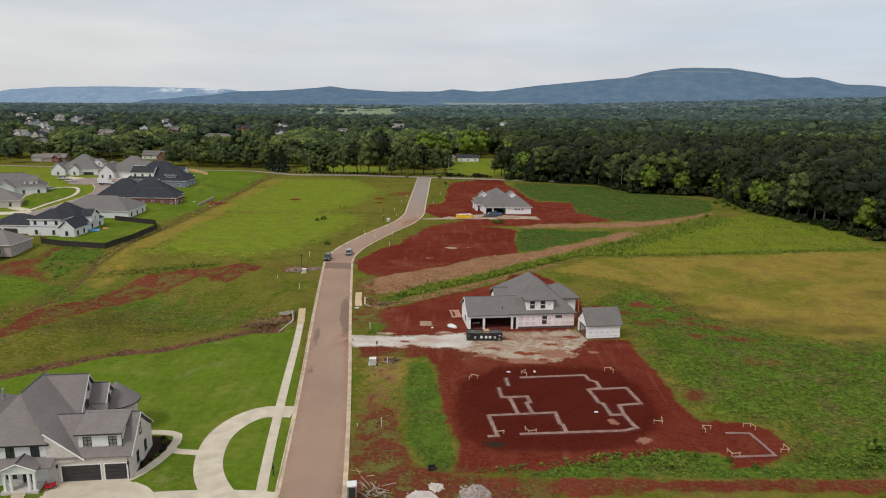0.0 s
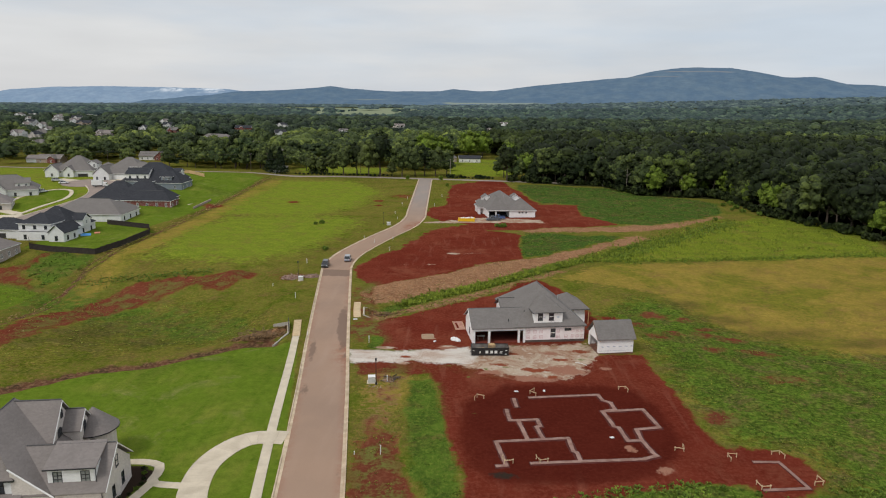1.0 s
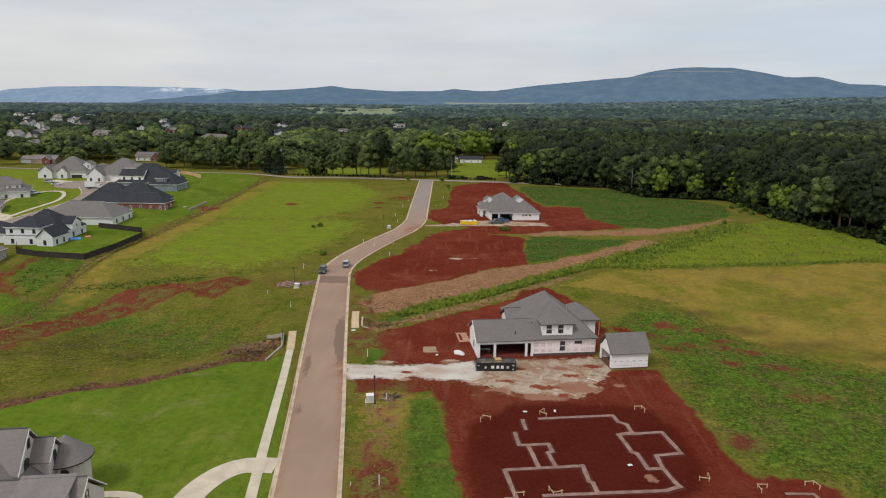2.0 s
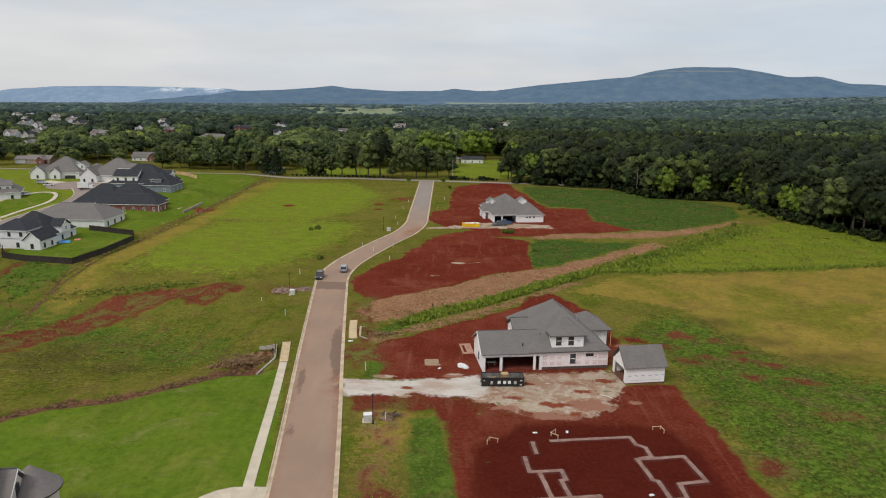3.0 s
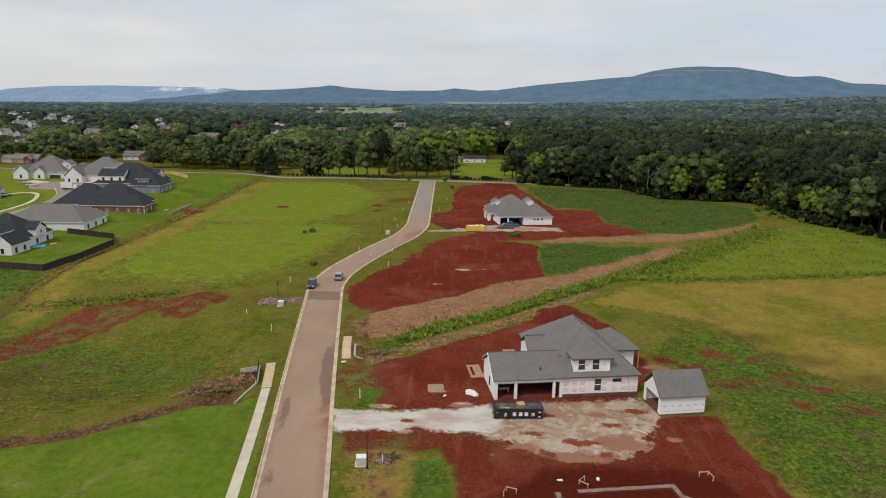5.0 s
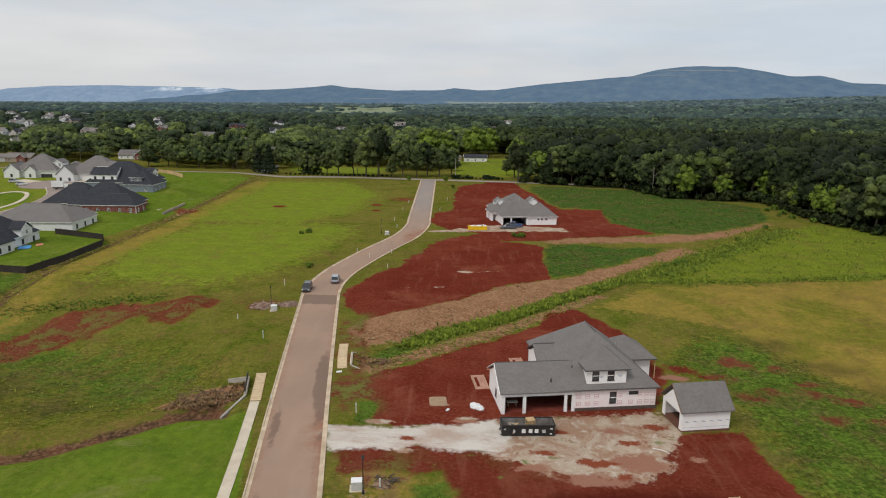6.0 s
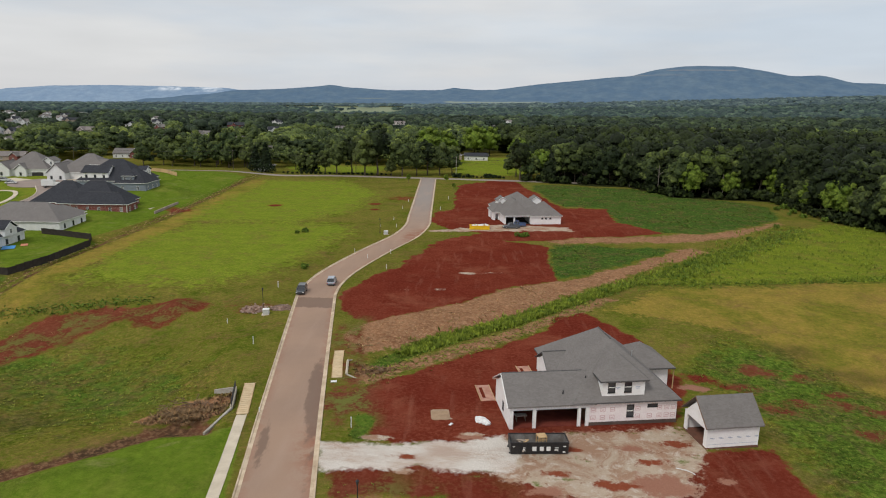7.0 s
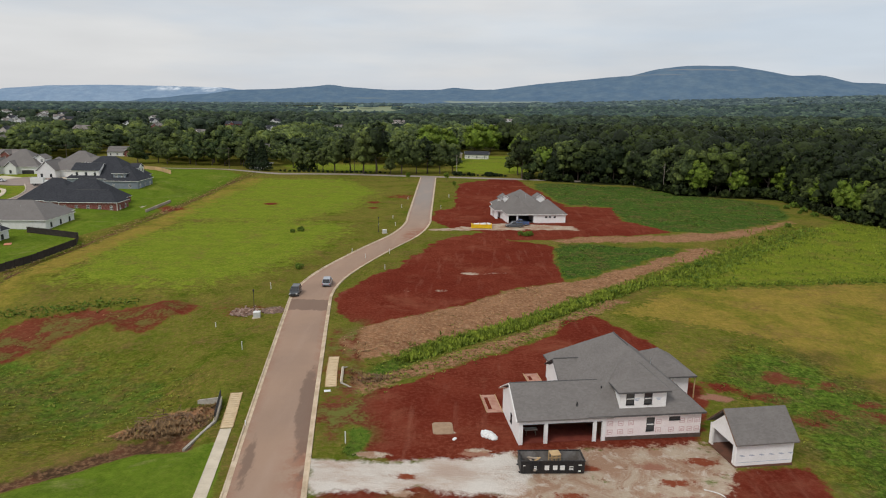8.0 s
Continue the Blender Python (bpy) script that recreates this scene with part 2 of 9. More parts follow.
    stone = n.mix(n.span(n.noise(0.26, 6, 0.70, stretch=(0.45, 1.0, 1.0, 3.0)), 0.40, 0.66), (0.60, 0.545, 0.48), (0.40, 0.275, 0.20))
    stone = n.mix(n.span(tiny, 0.30, 0.7), n.mix(0.12, stone, (0.05, 0.04, 0.03)), n.mix(0.4, stone, (0.70, 0.66, 0.61)))
    col = over(col, "gravel", stone, 0.34, 0.66)
    col = over(col, "slick", n.mix(mid, (0.315, 0.165, 0.115), (0.26, 0.115, 0.075)), 0.42, 0.62)
    col = over(col, "stain", n.mix(fine, (0.245, 0.072, 0.036), (0.185, 0.045, 0.024)), 0.42, 0.62)
    col = over(col, "sprout", n.mix(fine, (0.150, 0.170, 0.045), (0.095, 0.130, 0.028)), 0.44, 0.66)
    # woodland floor, its litter colour darkened to carry shade under the crowns
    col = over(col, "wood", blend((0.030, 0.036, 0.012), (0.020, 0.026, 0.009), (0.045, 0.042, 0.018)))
    # distant fields, with haze put into their pale greyed green
    col = n.mix(n.span(n.attr("meadow"), 0.3, 0.7), col, n.mix(n.noise(0.004, 3), (0.20, 0.235, 0.15), (0.26, 0.29, 0.19)))
    col = over(col, "bank", blend((0.130, 0.056, 0.032), (0.058, 0.036, 0.021), (0.20, 0.115, 0.062)))
    col = over(col, "mulch", (0.035, 0.024, 0.018))
    col = n.mix(1.0, col, n.mix(n.span(tiny, 0.25, 0.75), (0.86, 0.86, 0.86), (1.13, 1.13, 1.13)), "MULTIPLY")
    relief = n.math("ADD", n.math("MULTIPLY", fine, 0.6), n.math("MULTIPLY", tiny, 0.35))
    n.bump(n.math("MULTIPLY", relief, n.math("MULTIPLY", n.span(n.attr("clay"), 0.0, 1.0, 1.0, 0.22), n.span(n.attr("lawn"), 0.3, 0.7, 1.0, 0.30))), 0.85, 0.20)
    return n.done(col, 1.0, spec=0.0)


def leaf_material(name, a, b, tips, mottle=1.1, deep=0.36):
    n = Nodes(name)
    c = n.mix(n.object_random(), a, b)
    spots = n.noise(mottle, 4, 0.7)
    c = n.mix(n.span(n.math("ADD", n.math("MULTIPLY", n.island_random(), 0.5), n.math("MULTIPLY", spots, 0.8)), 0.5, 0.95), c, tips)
    # dark mottling paints the shaded gaps between leaf clumps into the colour
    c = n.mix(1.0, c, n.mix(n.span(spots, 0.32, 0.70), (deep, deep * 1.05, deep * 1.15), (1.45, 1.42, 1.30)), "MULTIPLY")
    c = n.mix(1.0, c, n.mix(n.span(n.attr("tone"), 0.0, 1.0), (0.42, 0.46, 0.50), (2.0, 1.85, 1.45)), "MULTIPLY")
    n.bump(spots, 0.9, 0.5)
    return n.done(c, 0.75, spec=0.2)


M_LAND = ground_material()
M_ROAD = None
M_CONCRETE = plain("concrete", (0.60, 0.52, 0.40), (0.51, 0.435, 0.33), 0.5, 9.0, 0.9, bump=0.01, vary=0.05)
M_KERB = plain("kerb_concrete", (0.57, 0.455, 0.325), (0.44, 0.335, 0.225), 0.6, 5.0, 0.9, bump=0.01, vary=0.12)
M_FOOTING = plain("footing_concrete", (0.31, 0.195, 0.160), (0.22, 0.120, 0.093), 0.9, 7.0, 0.9, bump=0.02, vary=0.08)
M_HEADWALL = plain("weathered_concrete", (0.42, 0.39, 0.34), (0.30, 0.27, 0.22), 0.8, 8.0, 0.9, bump=0.01)
M_WRAP = plain("house_wrap", (0.88, 0.87, 0.86), (0.83, 0.815, 0.80), 0.7, 5.0, 0.55, spec=0.35, bump=0.012)
M_WRAP_PINK = plain("pink_sheathing", (0.87, 0.80, 0.79), (0.83, 0.745, 0.735), 0.8, 5.0, 0.6, bump=0.01)
M_PRINT_PINK = plain("pink_print", (0.64, 0.44, 0.44), (0.68, 0.50, 0.50), 4, 20, 0.7)
M_PRINT_GREY = plain("grey_print", (0.42, 0.46, 0.55), (0.5, 0.53, 0.6), 4, 20, 0.7)
M_WHITE = plain("white_paint", (0.80, 0.79, 0.77), (0.74, 0.73, 0.71), 0.8, 8.0, 0.5)
M_SIDING = lapped("white_lap_siding", (0.76, 0.76, 0.75), (0.70, 0.70, 0.69), 0.18, 0.012)
M_SIDING_BLUE = lapped("blue_grey_siding", (0.22, 0.25, 0.29), (0.19, 0.22, 0.26), 0.18, 0.012)
M_WHITEBRICK = bricked("pale_painted_brick", (0.62, 0.565, 0.52), (0.50, 0.445, 0.41), (0.64, 0.595, 0.55))
M_REDBRICK = bricked("red_brick", (0.20, 0.045, 0.035), (0.15, 0.032, 0.028), (0.30, 0.20, 0.17))
M_STONE = bricked("mixed_stone_brick", (0.40, 0.34, 0.30), (0.30, 0.25, 0.22), (0.45, 0.41, 0.38))
M_TANBRICK = bricked("tan_brick", (0.40, 0.31, 0.24), (0.34, 0.25, 0.19), (0.45, 0.40, 0.34))
M_ROOF_GREY = shingled("grey_shingles", (0.164, 0.150, 0.140), (0.192, 0.177, 0.167))
M_ROOF_TAUPE = shingled("taupe_shingles", (0.200, 0.176, 0.164), (0.232, 0.206, 0.193))
M_ROOF_DARK = shingled("charcoal_shingles", (0.030, 0.032, 0.038), (0.055, 0.057, 0.065))
M_ROOF_CAP = plain("ridge_vent", (0.10, 0.095, 0.095), (0.08, 0.078, 0.078), 2, 10, 0.9)
M_FRAME_BLACK = plain("black_frame", (0.018, 0.018, 0.020), (0.03, 0.03, 0.032), 2, 20, 0.45)
M_GLASS = glass("window_glass", (0.035, 0.040, 0.046))
# pale reflections and curtains are put into the tint of these panes
M_GLASS_PALE = glass("pale_reflection_glass", (0.17, 0.185, 0.18))
M_GLASS_CAR = glass("car_glass", (0.012, 0.014, 0.016))
M_DOOR_CHAR = plain("charcoal_garage_door", (0.038, 0.036, 0.036), (0.050, 0.047, 0.046), 1, 12, 0.5)
# shade inside rooms and garages is put into this dark colour
M_DARK = plain("unlit_interior", (0.05, 0.04, 0.035), (0.03, 0.025, 0.022), 1, 5, 0.9)
M_FOUND = plain("dark_foundation_block", (0.085, 0.065, 0.055), (0.12, 0.085, 0.07), 0.8, 6.0, 0.9)
M_FOUND_RED = plain("clay_stained_block", (0.170, 0.075, 0.048), (0.115, 0.055, 0.038), 0.8, 6.0, 0.9)
M_GRAVEL = plain("pale_gravel", (0.60, 0.55, 0.50), (0.46, 0.38, 0.33), 0.9, 7.0, 0.95, bump=0.03)
M_WOOD = plain("raw_lumber", (0.55, 0.38, 0.20), (0.46, 0.30, 0.15), 1.5, 12.0, 0.8, bump=0.01, vary=0.12)
M_WOOD_GREY = plain("grey_lumber", (0.38, 0.31, 0.25), (0.30, 0.25, 0.20), 1.5, 12.0, 0.85, vary=0.15)
M_STUD = plain("bare_stud_boards", (0.20, 0.115, 0.065), (0.14, 0.08, 0.046), 1.0, 8.0, 0.85)
M_FENCE = plain("dark_stained_fence", (0.030, 0.024, 0.020), (0.045, 0.036, 0.030), 1.0, 8.0, 0.8, vary=0.15)
M_BARK = plain("bark", (0.11, 0.085, 0.065), (0.07, 0.055, 0.042), 1.2, 6.0, 0.95, bump=0.03)
M_RUBBER = plain("tyre_rubber", (0.02, 0.02, 0.02), (0.03, 0.03, 0.03), 3, 20, 0.85)
M_RIM = plain("wheel_metal", (0.5, 0.5, 0.5), (0.42, 0.42, 0.42), 5, 20, 0.35, metal=0.9)
M_BLACKSTEEL = plain("black_painted_steel", (0.020, 0.020, 0.021), (0.035, 0.030, 0.028), 1.2, 9, 0.55, bump=0.01)
M_STEEL_IN = plain("worn_steel_inside", (0.26, 0.25, 0.24), (0.16, 0.14, 0.125), 1.0, 7, 0.6, metal=0.2, bump=0.01)
M_YELLOW = plain("yellow_painted_steel", (0.80, 0.52, 0.015), (0.70, 0.43, 0.015), 1.0, 8, 0.5)
M_METAL_GREY = plain("galvanised_metal", (0.42, 0.43, 0.44), (0.34, 0.35, 0.36), 2, 12, 0.45, metal=0.6)
M_BOX_PALE = plain("pale_utility_cabinet", (0.55, 0.55, 0.52), (0.48, 0.48, 0.45), 2, 12, 0.5)
M_PLASTIC_W = plain("white_pvc", (0.76, 0.76, 0.74), (0.68, 0.68, 0.66), 3, 12, 0.4)
M_RED = plain("red_plastic", (0.50, 0.03, 0.04), (0.42, 0.02, 0.03), 3, 12, 0.4)
M_BLUE = plain("blue_tarp", (0.08, 0.28, 0.62), (0.10, 0.34, 0.66), 2, 9, 0.5)
M_ORANGE = plain("orange_cloth", (0.62, 0.25, 0.14), (0.55, 0.20, 0.12), 2, 9, 0.7)
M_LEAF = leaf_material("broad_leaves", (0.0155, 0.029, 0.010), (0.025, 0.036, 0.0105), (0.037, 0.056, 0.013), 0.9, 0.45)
M_LEAF_BRIGHT = leaf_material("light_leaves", (0.125, 0.195, 0.022), (0.145, 0.215, 0.026), (0.185, 0.250, 0.036), 0.9, 0.5)
M_LEAF_DARK = leaf_material("cedar_leaves", (0.018, 0.034, 0.014), (0.024, 0.042, 0.016), (0.032, 0.052, 0.020))
M_WEED = leaf_material("rank_weeds", (0.083, 0.146, 0.019), (0.096, 0.154, 0.021), (0.114, 0.168, 0.025), 1.1, 0.8)
# town leaves: dark tones kept lighter to stand for haze
M_LEAF_TOWN = leaf_material("town_leaves", (0.047, 0.077, 0.028), (0.078, 0.099, 0.032), (0.116, 0.150, 0.040), 0.8, 0.58)
# farther leaves: haze is put into paler and bluer colours
M_LEAF_FAR = leaf_material("hazed_plain_treetops", (0.026, 0.046, 0.025), (0.036, 0.056, 0.030), (0.048, 0.070, 0.035), 0.5, 0.6)
M_LEAF_DIST = leaf_material("hazed_distant_treetops", (0.030, 0.054, 0.044), (0.040, 0.066, 0.051), (0.049, 0.075, 0.055), 0.2, 0.7)
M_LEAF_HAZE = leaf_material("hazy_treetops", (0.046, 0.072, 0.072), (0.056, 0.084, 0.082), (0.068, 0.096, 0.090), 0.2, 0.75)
# a faint bluish glow adds air-light to the last two belts
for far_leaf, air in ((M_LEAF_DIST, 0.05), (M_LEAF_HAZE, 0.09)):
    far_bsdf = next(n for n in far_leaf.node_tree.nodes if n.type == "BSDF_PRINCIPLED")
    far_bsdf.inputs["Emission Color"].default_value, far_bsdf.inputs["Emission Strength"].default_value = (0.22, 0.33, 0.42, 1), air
M_OLIVE = leaf_material("olive_grass", (0.145, 0.178, 0.027), (0.160, 0.182, 0.030), (0.182, 0.190, 0.038), 1.1, 0.8)
M_RUBBLE = plain("broken_rubble", (0.42, 0.36, 0.33), (0.28, 0.19, 0.16), 1.5, 7.0, 0.95, bump=0.02, vary=0.2)
# clay darkened to stand for shadow along the footing trenches
M_TRENCH_SHADE = plain("shaded_trench_clay", (0.060, 0.0105, 0.0068), (0.085, 0.0150, 0.0095), 0.9, 5.0, 0.85, bump=0.05)
M_TAN = plain("tan_concrete", (0.36, 0.245, 0.155), (0.30, 0.20, 0.125), 1.2, 9.0, 0.9, bump=0.01)
M_STOOP = plain("pinkish_concrete", (0.47, 0.27, 0.20), (0.36, 0.17, 0.12), 1.0, 7.0, 0.9, bump=0.01)
M_RUBBLE_RED = plain("clay_stained_rubble", (0.29, 0.20, 0.155), (0.18, 0.10, 0.07), 1.5, 7.0, 0.95, bump=0.02, vary=0.35)
M_MUD = plain("clay_mud", (0.20, 0.045, 0.028), (0.15, 0.03, 0.02), 0.8, 5.0, 0.9, bump=0.05)


def road_material():
    """Clay-stained asphalt with tyre-dark streaks and damp patches."""
    n = Nodes("stained_asphalt")
    along = n.noise(0.30, 5, 0.6, stretch=(1.0, 0.16, 1.0, -9.5))
    c = n.mix(n.span(n.noise(0.06, 4), 0.35, 0.65), (0.345, 0.232, 0.165), (0.300, 0.205, 0.150))
    c = n.mix(n.math("MULTIPLY", n.attr("grey"), 0.8), c, (0.27, 0.245, 0.225))
    c = n.mix(n.math("MULTIPLY", n.span(along, 0.45, 0.75), 0.35), c, (0.40, 0.285, 0.22))
    c = n.mix(n.math("MULTIPLY", n.attr("mud"), n.span(n.noise(0.4, 6, 0.7), 0.38, 0.56)), c, (0.27, 0.105, 0.062))
    worn = n.span(n.math("MULTIPLY", n.attr("patch"), n.noise(0.55, 6, 0.7, stretch=(1.3, 0.45, 1.0, -9.5))), 0.36, 0.52)
    c = n.mix(n.math("MULTIPLY", worn, 0.75), c, (0.165, 0.108, 0.080))
    c = n.mix(1.0, c, n.mix(n.noise(11, 3, 0.7), (0.88, 0.88, 0.88), (1.12, 1.12, 1.12)), "MULTIPLY")
    n.bump(n.noise(30, 2), 0.3, 0.006)
    return n.done(c, n.span(worn, 0.0, 1.0, 0.9, 0.78), spec=0.15)


M_ROAD = road_material()

# ---- mesh helpers ----


def mesh_of(name, verts, faces, material=None):
    me = bpy.data.meshes.new(name)
    me.from_pydata([tuple(v) for v in verts], [], faces)
    if material:
        me.materials.append(material)
    return me


def fast_mesh(name, verts, quads, material):
    """A mesh from numpy arrays: n x 3 places, m x k corners."""
    me = bpy.data.meshes.new(name)
    k = quads.shape[1]
    me.vertices.add(len(verts))
    me.vertices.foreach_set("co", np.ascontiguousarray(verts, dtype=np.float32).ravel())
    me.loops.add(quads.size)
    me.loops.foreach_set("vertex_index", np.ascontiguousarray(quads, dtype=np.int32).ravel())
    me.polygons.add(len(quads))
    me.polygons.foreach_set("loop_start", np.arange(0, quads.size, k, dtype=np.int32))
    me.update(calc_edges=True)
    me.materials.append(material)
    return me


def store(me, name, values):
    a = me.attributes.new(name, "FLOAT", "POINT")
    a.data.foreach_set("value", np.ascontiguousarray(values, dtype=np.float32).ravel())


def part(name, bm, material, parent=None, label="", m=None):
    """Links a bmesh as one mesh object under a thing or a part."""
    me = bpy.data.meshes.new(name)
    bm.to_mesh(me)
    bm.free()
    return part_of(name, me, material, parent, label, m)


def part_of(name, me, material=None, parent=None, label="", m=None):
    if material and not me.materials:
        me.materials.append(material)
    ob = new(name, me)
    if parent:
        ob.parent = parent
    if m is not None:
        ob.matrix_basis = m
    return tagged(ob, label)


def thing(name, m, label, category, group="", kind=""):
    ob = new(name)
    ob.empty_display_size = 0.2
    ob.matrix_basis = m
    return tagged(ob, label, category, group, kind)


def add_box(bm, x0, x1, y0, y1, z0, z1, m=None):
    vs = [bm.verts.new(m @ Vector(c) if m else c) for c in
          ((x0, y0, z0), (x1, y0, z0), (x1, y1, z0), (x0, y1, z0), (x0, y0, z1), (x1, y0, z1), (x1, y1, z1), (x0, y1, z1))]
    for f in ((3, 2, 1, 0), (4, 5, 6, 7), (0, 1, 5, 4), (1, 2, 6, 5), (2, 3, 7, 6), (3, 0, 4, 7)):
        bm.faces.new([vs[i] for i in f])
    return vs


def box(x0, x1, y0, y1, z0, z1, bevel=0.0, m=None):
    bm = bmesh.new()
    add_box(bm, x0, x1, y0, y1, z0, z1, m)
    if bevel:
        bmesh.ops.bevel(bm, geom=bm.edges[:], offset=bevel, segments=1, affect="EDGES")
    return bm


def boxes(*rows):
    bm = bmesh.new()
    for r in rows:
        add_box(bm, *r)
    return bm


def tube(r0, r1, z0, z1, sides=10, x=0.0, y=0.0, bm=None):
    bm = bm or bmesh.new()
    rings = []
    for r, z in ((r0, z0), (r1, z1)):
        rings.append([bm.verts.new((x + r * math.cos(2 * math.pi * i / sides), y + r * math.sin(2 * math.pi * i / sides), z)) for i in range(sides)])
    for i in range(sides):
        j = (i + 1) % sides
        bm.faces.new((rings[0][i], rings[0][j], rings[1][j], rings[1][i]))
    bm.faces.new(rings[0][::-1])
    bm.faces.new(rings[1])
    return bm


def rod(a, b, r, sides=5, bm=None):
    """A round bar from a to b."""
    bm = bm or bmesh.new()
    a, b = Vector(a), Vector(b)
    q = (b - a).to_track_quat("Z", "Y").to_matrix()
    rings = [[bm.verts.new(p + q @ Vector((r * math.cos(2 * math.pi * i / sides), r * math.sin(2 * math.pi * i / sides), 0))) for i in range(sides)] for p in (a, b)]
    for i in range(sides):
        j = (i + 1) % sides
        bm.faces.new((rings[0][i], rings[0][j], rings[1][j], rings[1][i]))
    bm.faces.new(rings[0][::-1])
    bm.faces.new(rings[1])
    return bm


def curve_points(pts, step):
    """A smooth line through pts, in even steps."""
    p = np.array([pts[0], *pts, pts[-1]], float)
    p[0], p[-1] = 2 * p[1] - p[2], 2 * p[-2] - p[-3]
    dense = []
    for i in range(1, len(p) - 2):
        for s in np.linspace(0, 1, 30, endpoint=False):
            a, b, c, d = p[i - 1], p[i], p[i + 1], p[i + 2]
            dense.append(0.5 * (2 * b + (c - a) * s + (2 * a - 5 * b + 4 * c - d) * s * s + (3 * b - a - 3 * c + d) * s ** 3))
    dense.append(p[-2])
    dense = np.array(dense)
    run = np.concatenate([[0], np.cumsum(np.hypot(*np.diff(dense, axis=0).T))])
    at = np.linspace(0, run[-1], max(2, int(round(run[-1] / step)) + 1))
    return np.stack([np.interp(at, run, dense[:, 0]), np.interp(at, run, dense[:, 1])], 1)


def sides_of(line):
    """Unit vectors to the right of a line of points."""
    d = np.gradient(line, axis=0)
    d /= np.hypot(d[:, 0], d[:, 1])[:, None]
    return np.stack([d[:, 1], -d[:, 0]], 1)


# ---- the land ----
def seg_dist(X, Y, pts):
    """Distance to a polyline and how far along it (0 to 1) the nearest place lies."""
    best = np.full(np.shape(X), 1e9)
    along = np.zeros(np.shape(X))
    n = len(pts) - 1
    for i in range(n):
        (ax, ay), (bx, by) = pts[i], pts[i + 1]
        dx, dy = bx - ax, by - ay
        s = np.clip(((X - ax) * dx + (Y - ay) * dy) / (dx * dx + dy * dy), 0, 1)
        d = np.hypot(X - ax - s * dx, Y - ay - s * dy)
        near = d < best
        best = np.where(near, d, best)
        along = np.where(near, (i + s) / n, along)
    return best, along


def smooth(a, b, v):
    s = np.clip((v - a) / (b - a), 0, 1)
    return s * s * (3 - 2 * s)


ROAD = [(1.5, -69.0), (-3.0, -36.0), (-7.5, -3.0), (-12.0, 30.0), (-16.5, 63.0), (-22.1, 97.0), (-28.0, 130.0), (-35.0, 171.0), (-36.9, 184.0), (-36.6, 196.0), (-34.3, 209.0), (-29.5, 228.0), (-24.0, 247.5), (-21.8, 267.0), (-22.6, 290.0), (-26.9, 397.0), (-27.4, 408.0)]
CREEK = [(-37.5, 130.5), (-50.0, 133.0), (-66.0, 141.0), (-92.0, 153.0), (-130.0, 163.0), (-190.0, 172.0)]
DITCH = [(-19.0, 143.5), (-14.1, 151.8), (-8.8, 157.0), (-2.0, 162.8), (6.5, 170.3), (16.5, 181.0), (31.0, 195.3), (53.0, 217.0), (80.0, 245.0)]


def height(X, Y):
    """The lie of the land."""
    d, s = seg_dist(X, Y, CREEK)
    wide = 4 + 18 * smooth(0.0, 0.35, s)
    z = -(1.7 + 3.1 * smooth(0.0, 0.4, s) - 1.5 * smooth(0.6, 1.0, s)) * np.exp(-(d / wide) ** 2)
    d, s = seg_dist(X, Y, DITCH)
    z = z - (1.5 - 0.9 * s) * np.exp(-(d / (3.2 + 2 * s)) ** 2)
    z = z - 2.4 * np.exp(-((X - 64) / 24) ** 2 - ((Y - 140) / 26) ** 2)
    z = z + 4.4 * smooth(205.0, 350.0, Y) * smooth(-105.0, -142.0, X) * (1 - 0.6 * smooth(365.0, 425.0, Y)) * (1 - smooth(440.0, 640.0, Y))
    d, s = seg_dist(X, Y, ROAD)
    return z * smooth(6.0, 11.0, d)


def far_lie(X, Y):
    """The wide plain beyond the town climbs gently towards the hills."""
    return smooth(600.0, 4200.0, np.hypot(X, Y)) * (24 + X * np.where(X > 0, 0.034, 0.010))


def lies(X, Y):
    return height(X, Y) + far_lie(X, Y)


def lie(x, y):
    return float(height(np.array(float(x)), np.array(float(y))) + far_lie(np.array(float(x)), np.array(float(y))))


def inside(X, Y, poly):
    """Signed distance to a closed outline, negative inside."""
    best = np.full(X.shape, 1e9)
    odd = np.zeros(X.shape, bool)
    n = len(poly)
    for i in range(n):
        (ax, ay), (bx, by) = poly[i], poly[(i + 1) % n]
        dx, dy = bx - ax, by - ay
        s = np.clip(((X - ax) * dx + (Y - ay) * dy) / (dx * dx + dy * dy + 1e-9), 0, 1)
        best = np.minimum(best, np.hypot(X - ax - s * dx, Y - ay - s * dy))
        if dy:
            odd ^= ((ay > Y) != (by > Y)) & (X < ax + (Y - ay) * dx / dy)
    return np.where(odd, -best, best)


SITE = [(-6, 111), (-3, 100), (-2, 88), (1, 76), (1, 69), (8, 70), (15, 72), (23, 74), (31, 77), (37, 77), (37, 73), (41, 74), (47, 78), (47, 84), (42, 86), (37, 86), (36, 95), (35, 107), (35, 122), (22, 119), (8, 109)]
GRAVEL = [(-22, 119.5), (-17, 119), (-12, 119), (-4, 120), (1, 122), (4, 118), (2, 113), (-6, 113), (-9, 114.2), (-12, 113), (-17, 113), (-20, 112.5)]
SAND = [(1.1, 122), (8.3, 122.6), (15.9, 125), (24, 126), (28, 121.5), (25, 117), (22.5, 112), (18.4, 107.4), (12.6, 107.0), (7, 108.4), (4, 110.4), (-0.8, 112.4), (0, 114)]
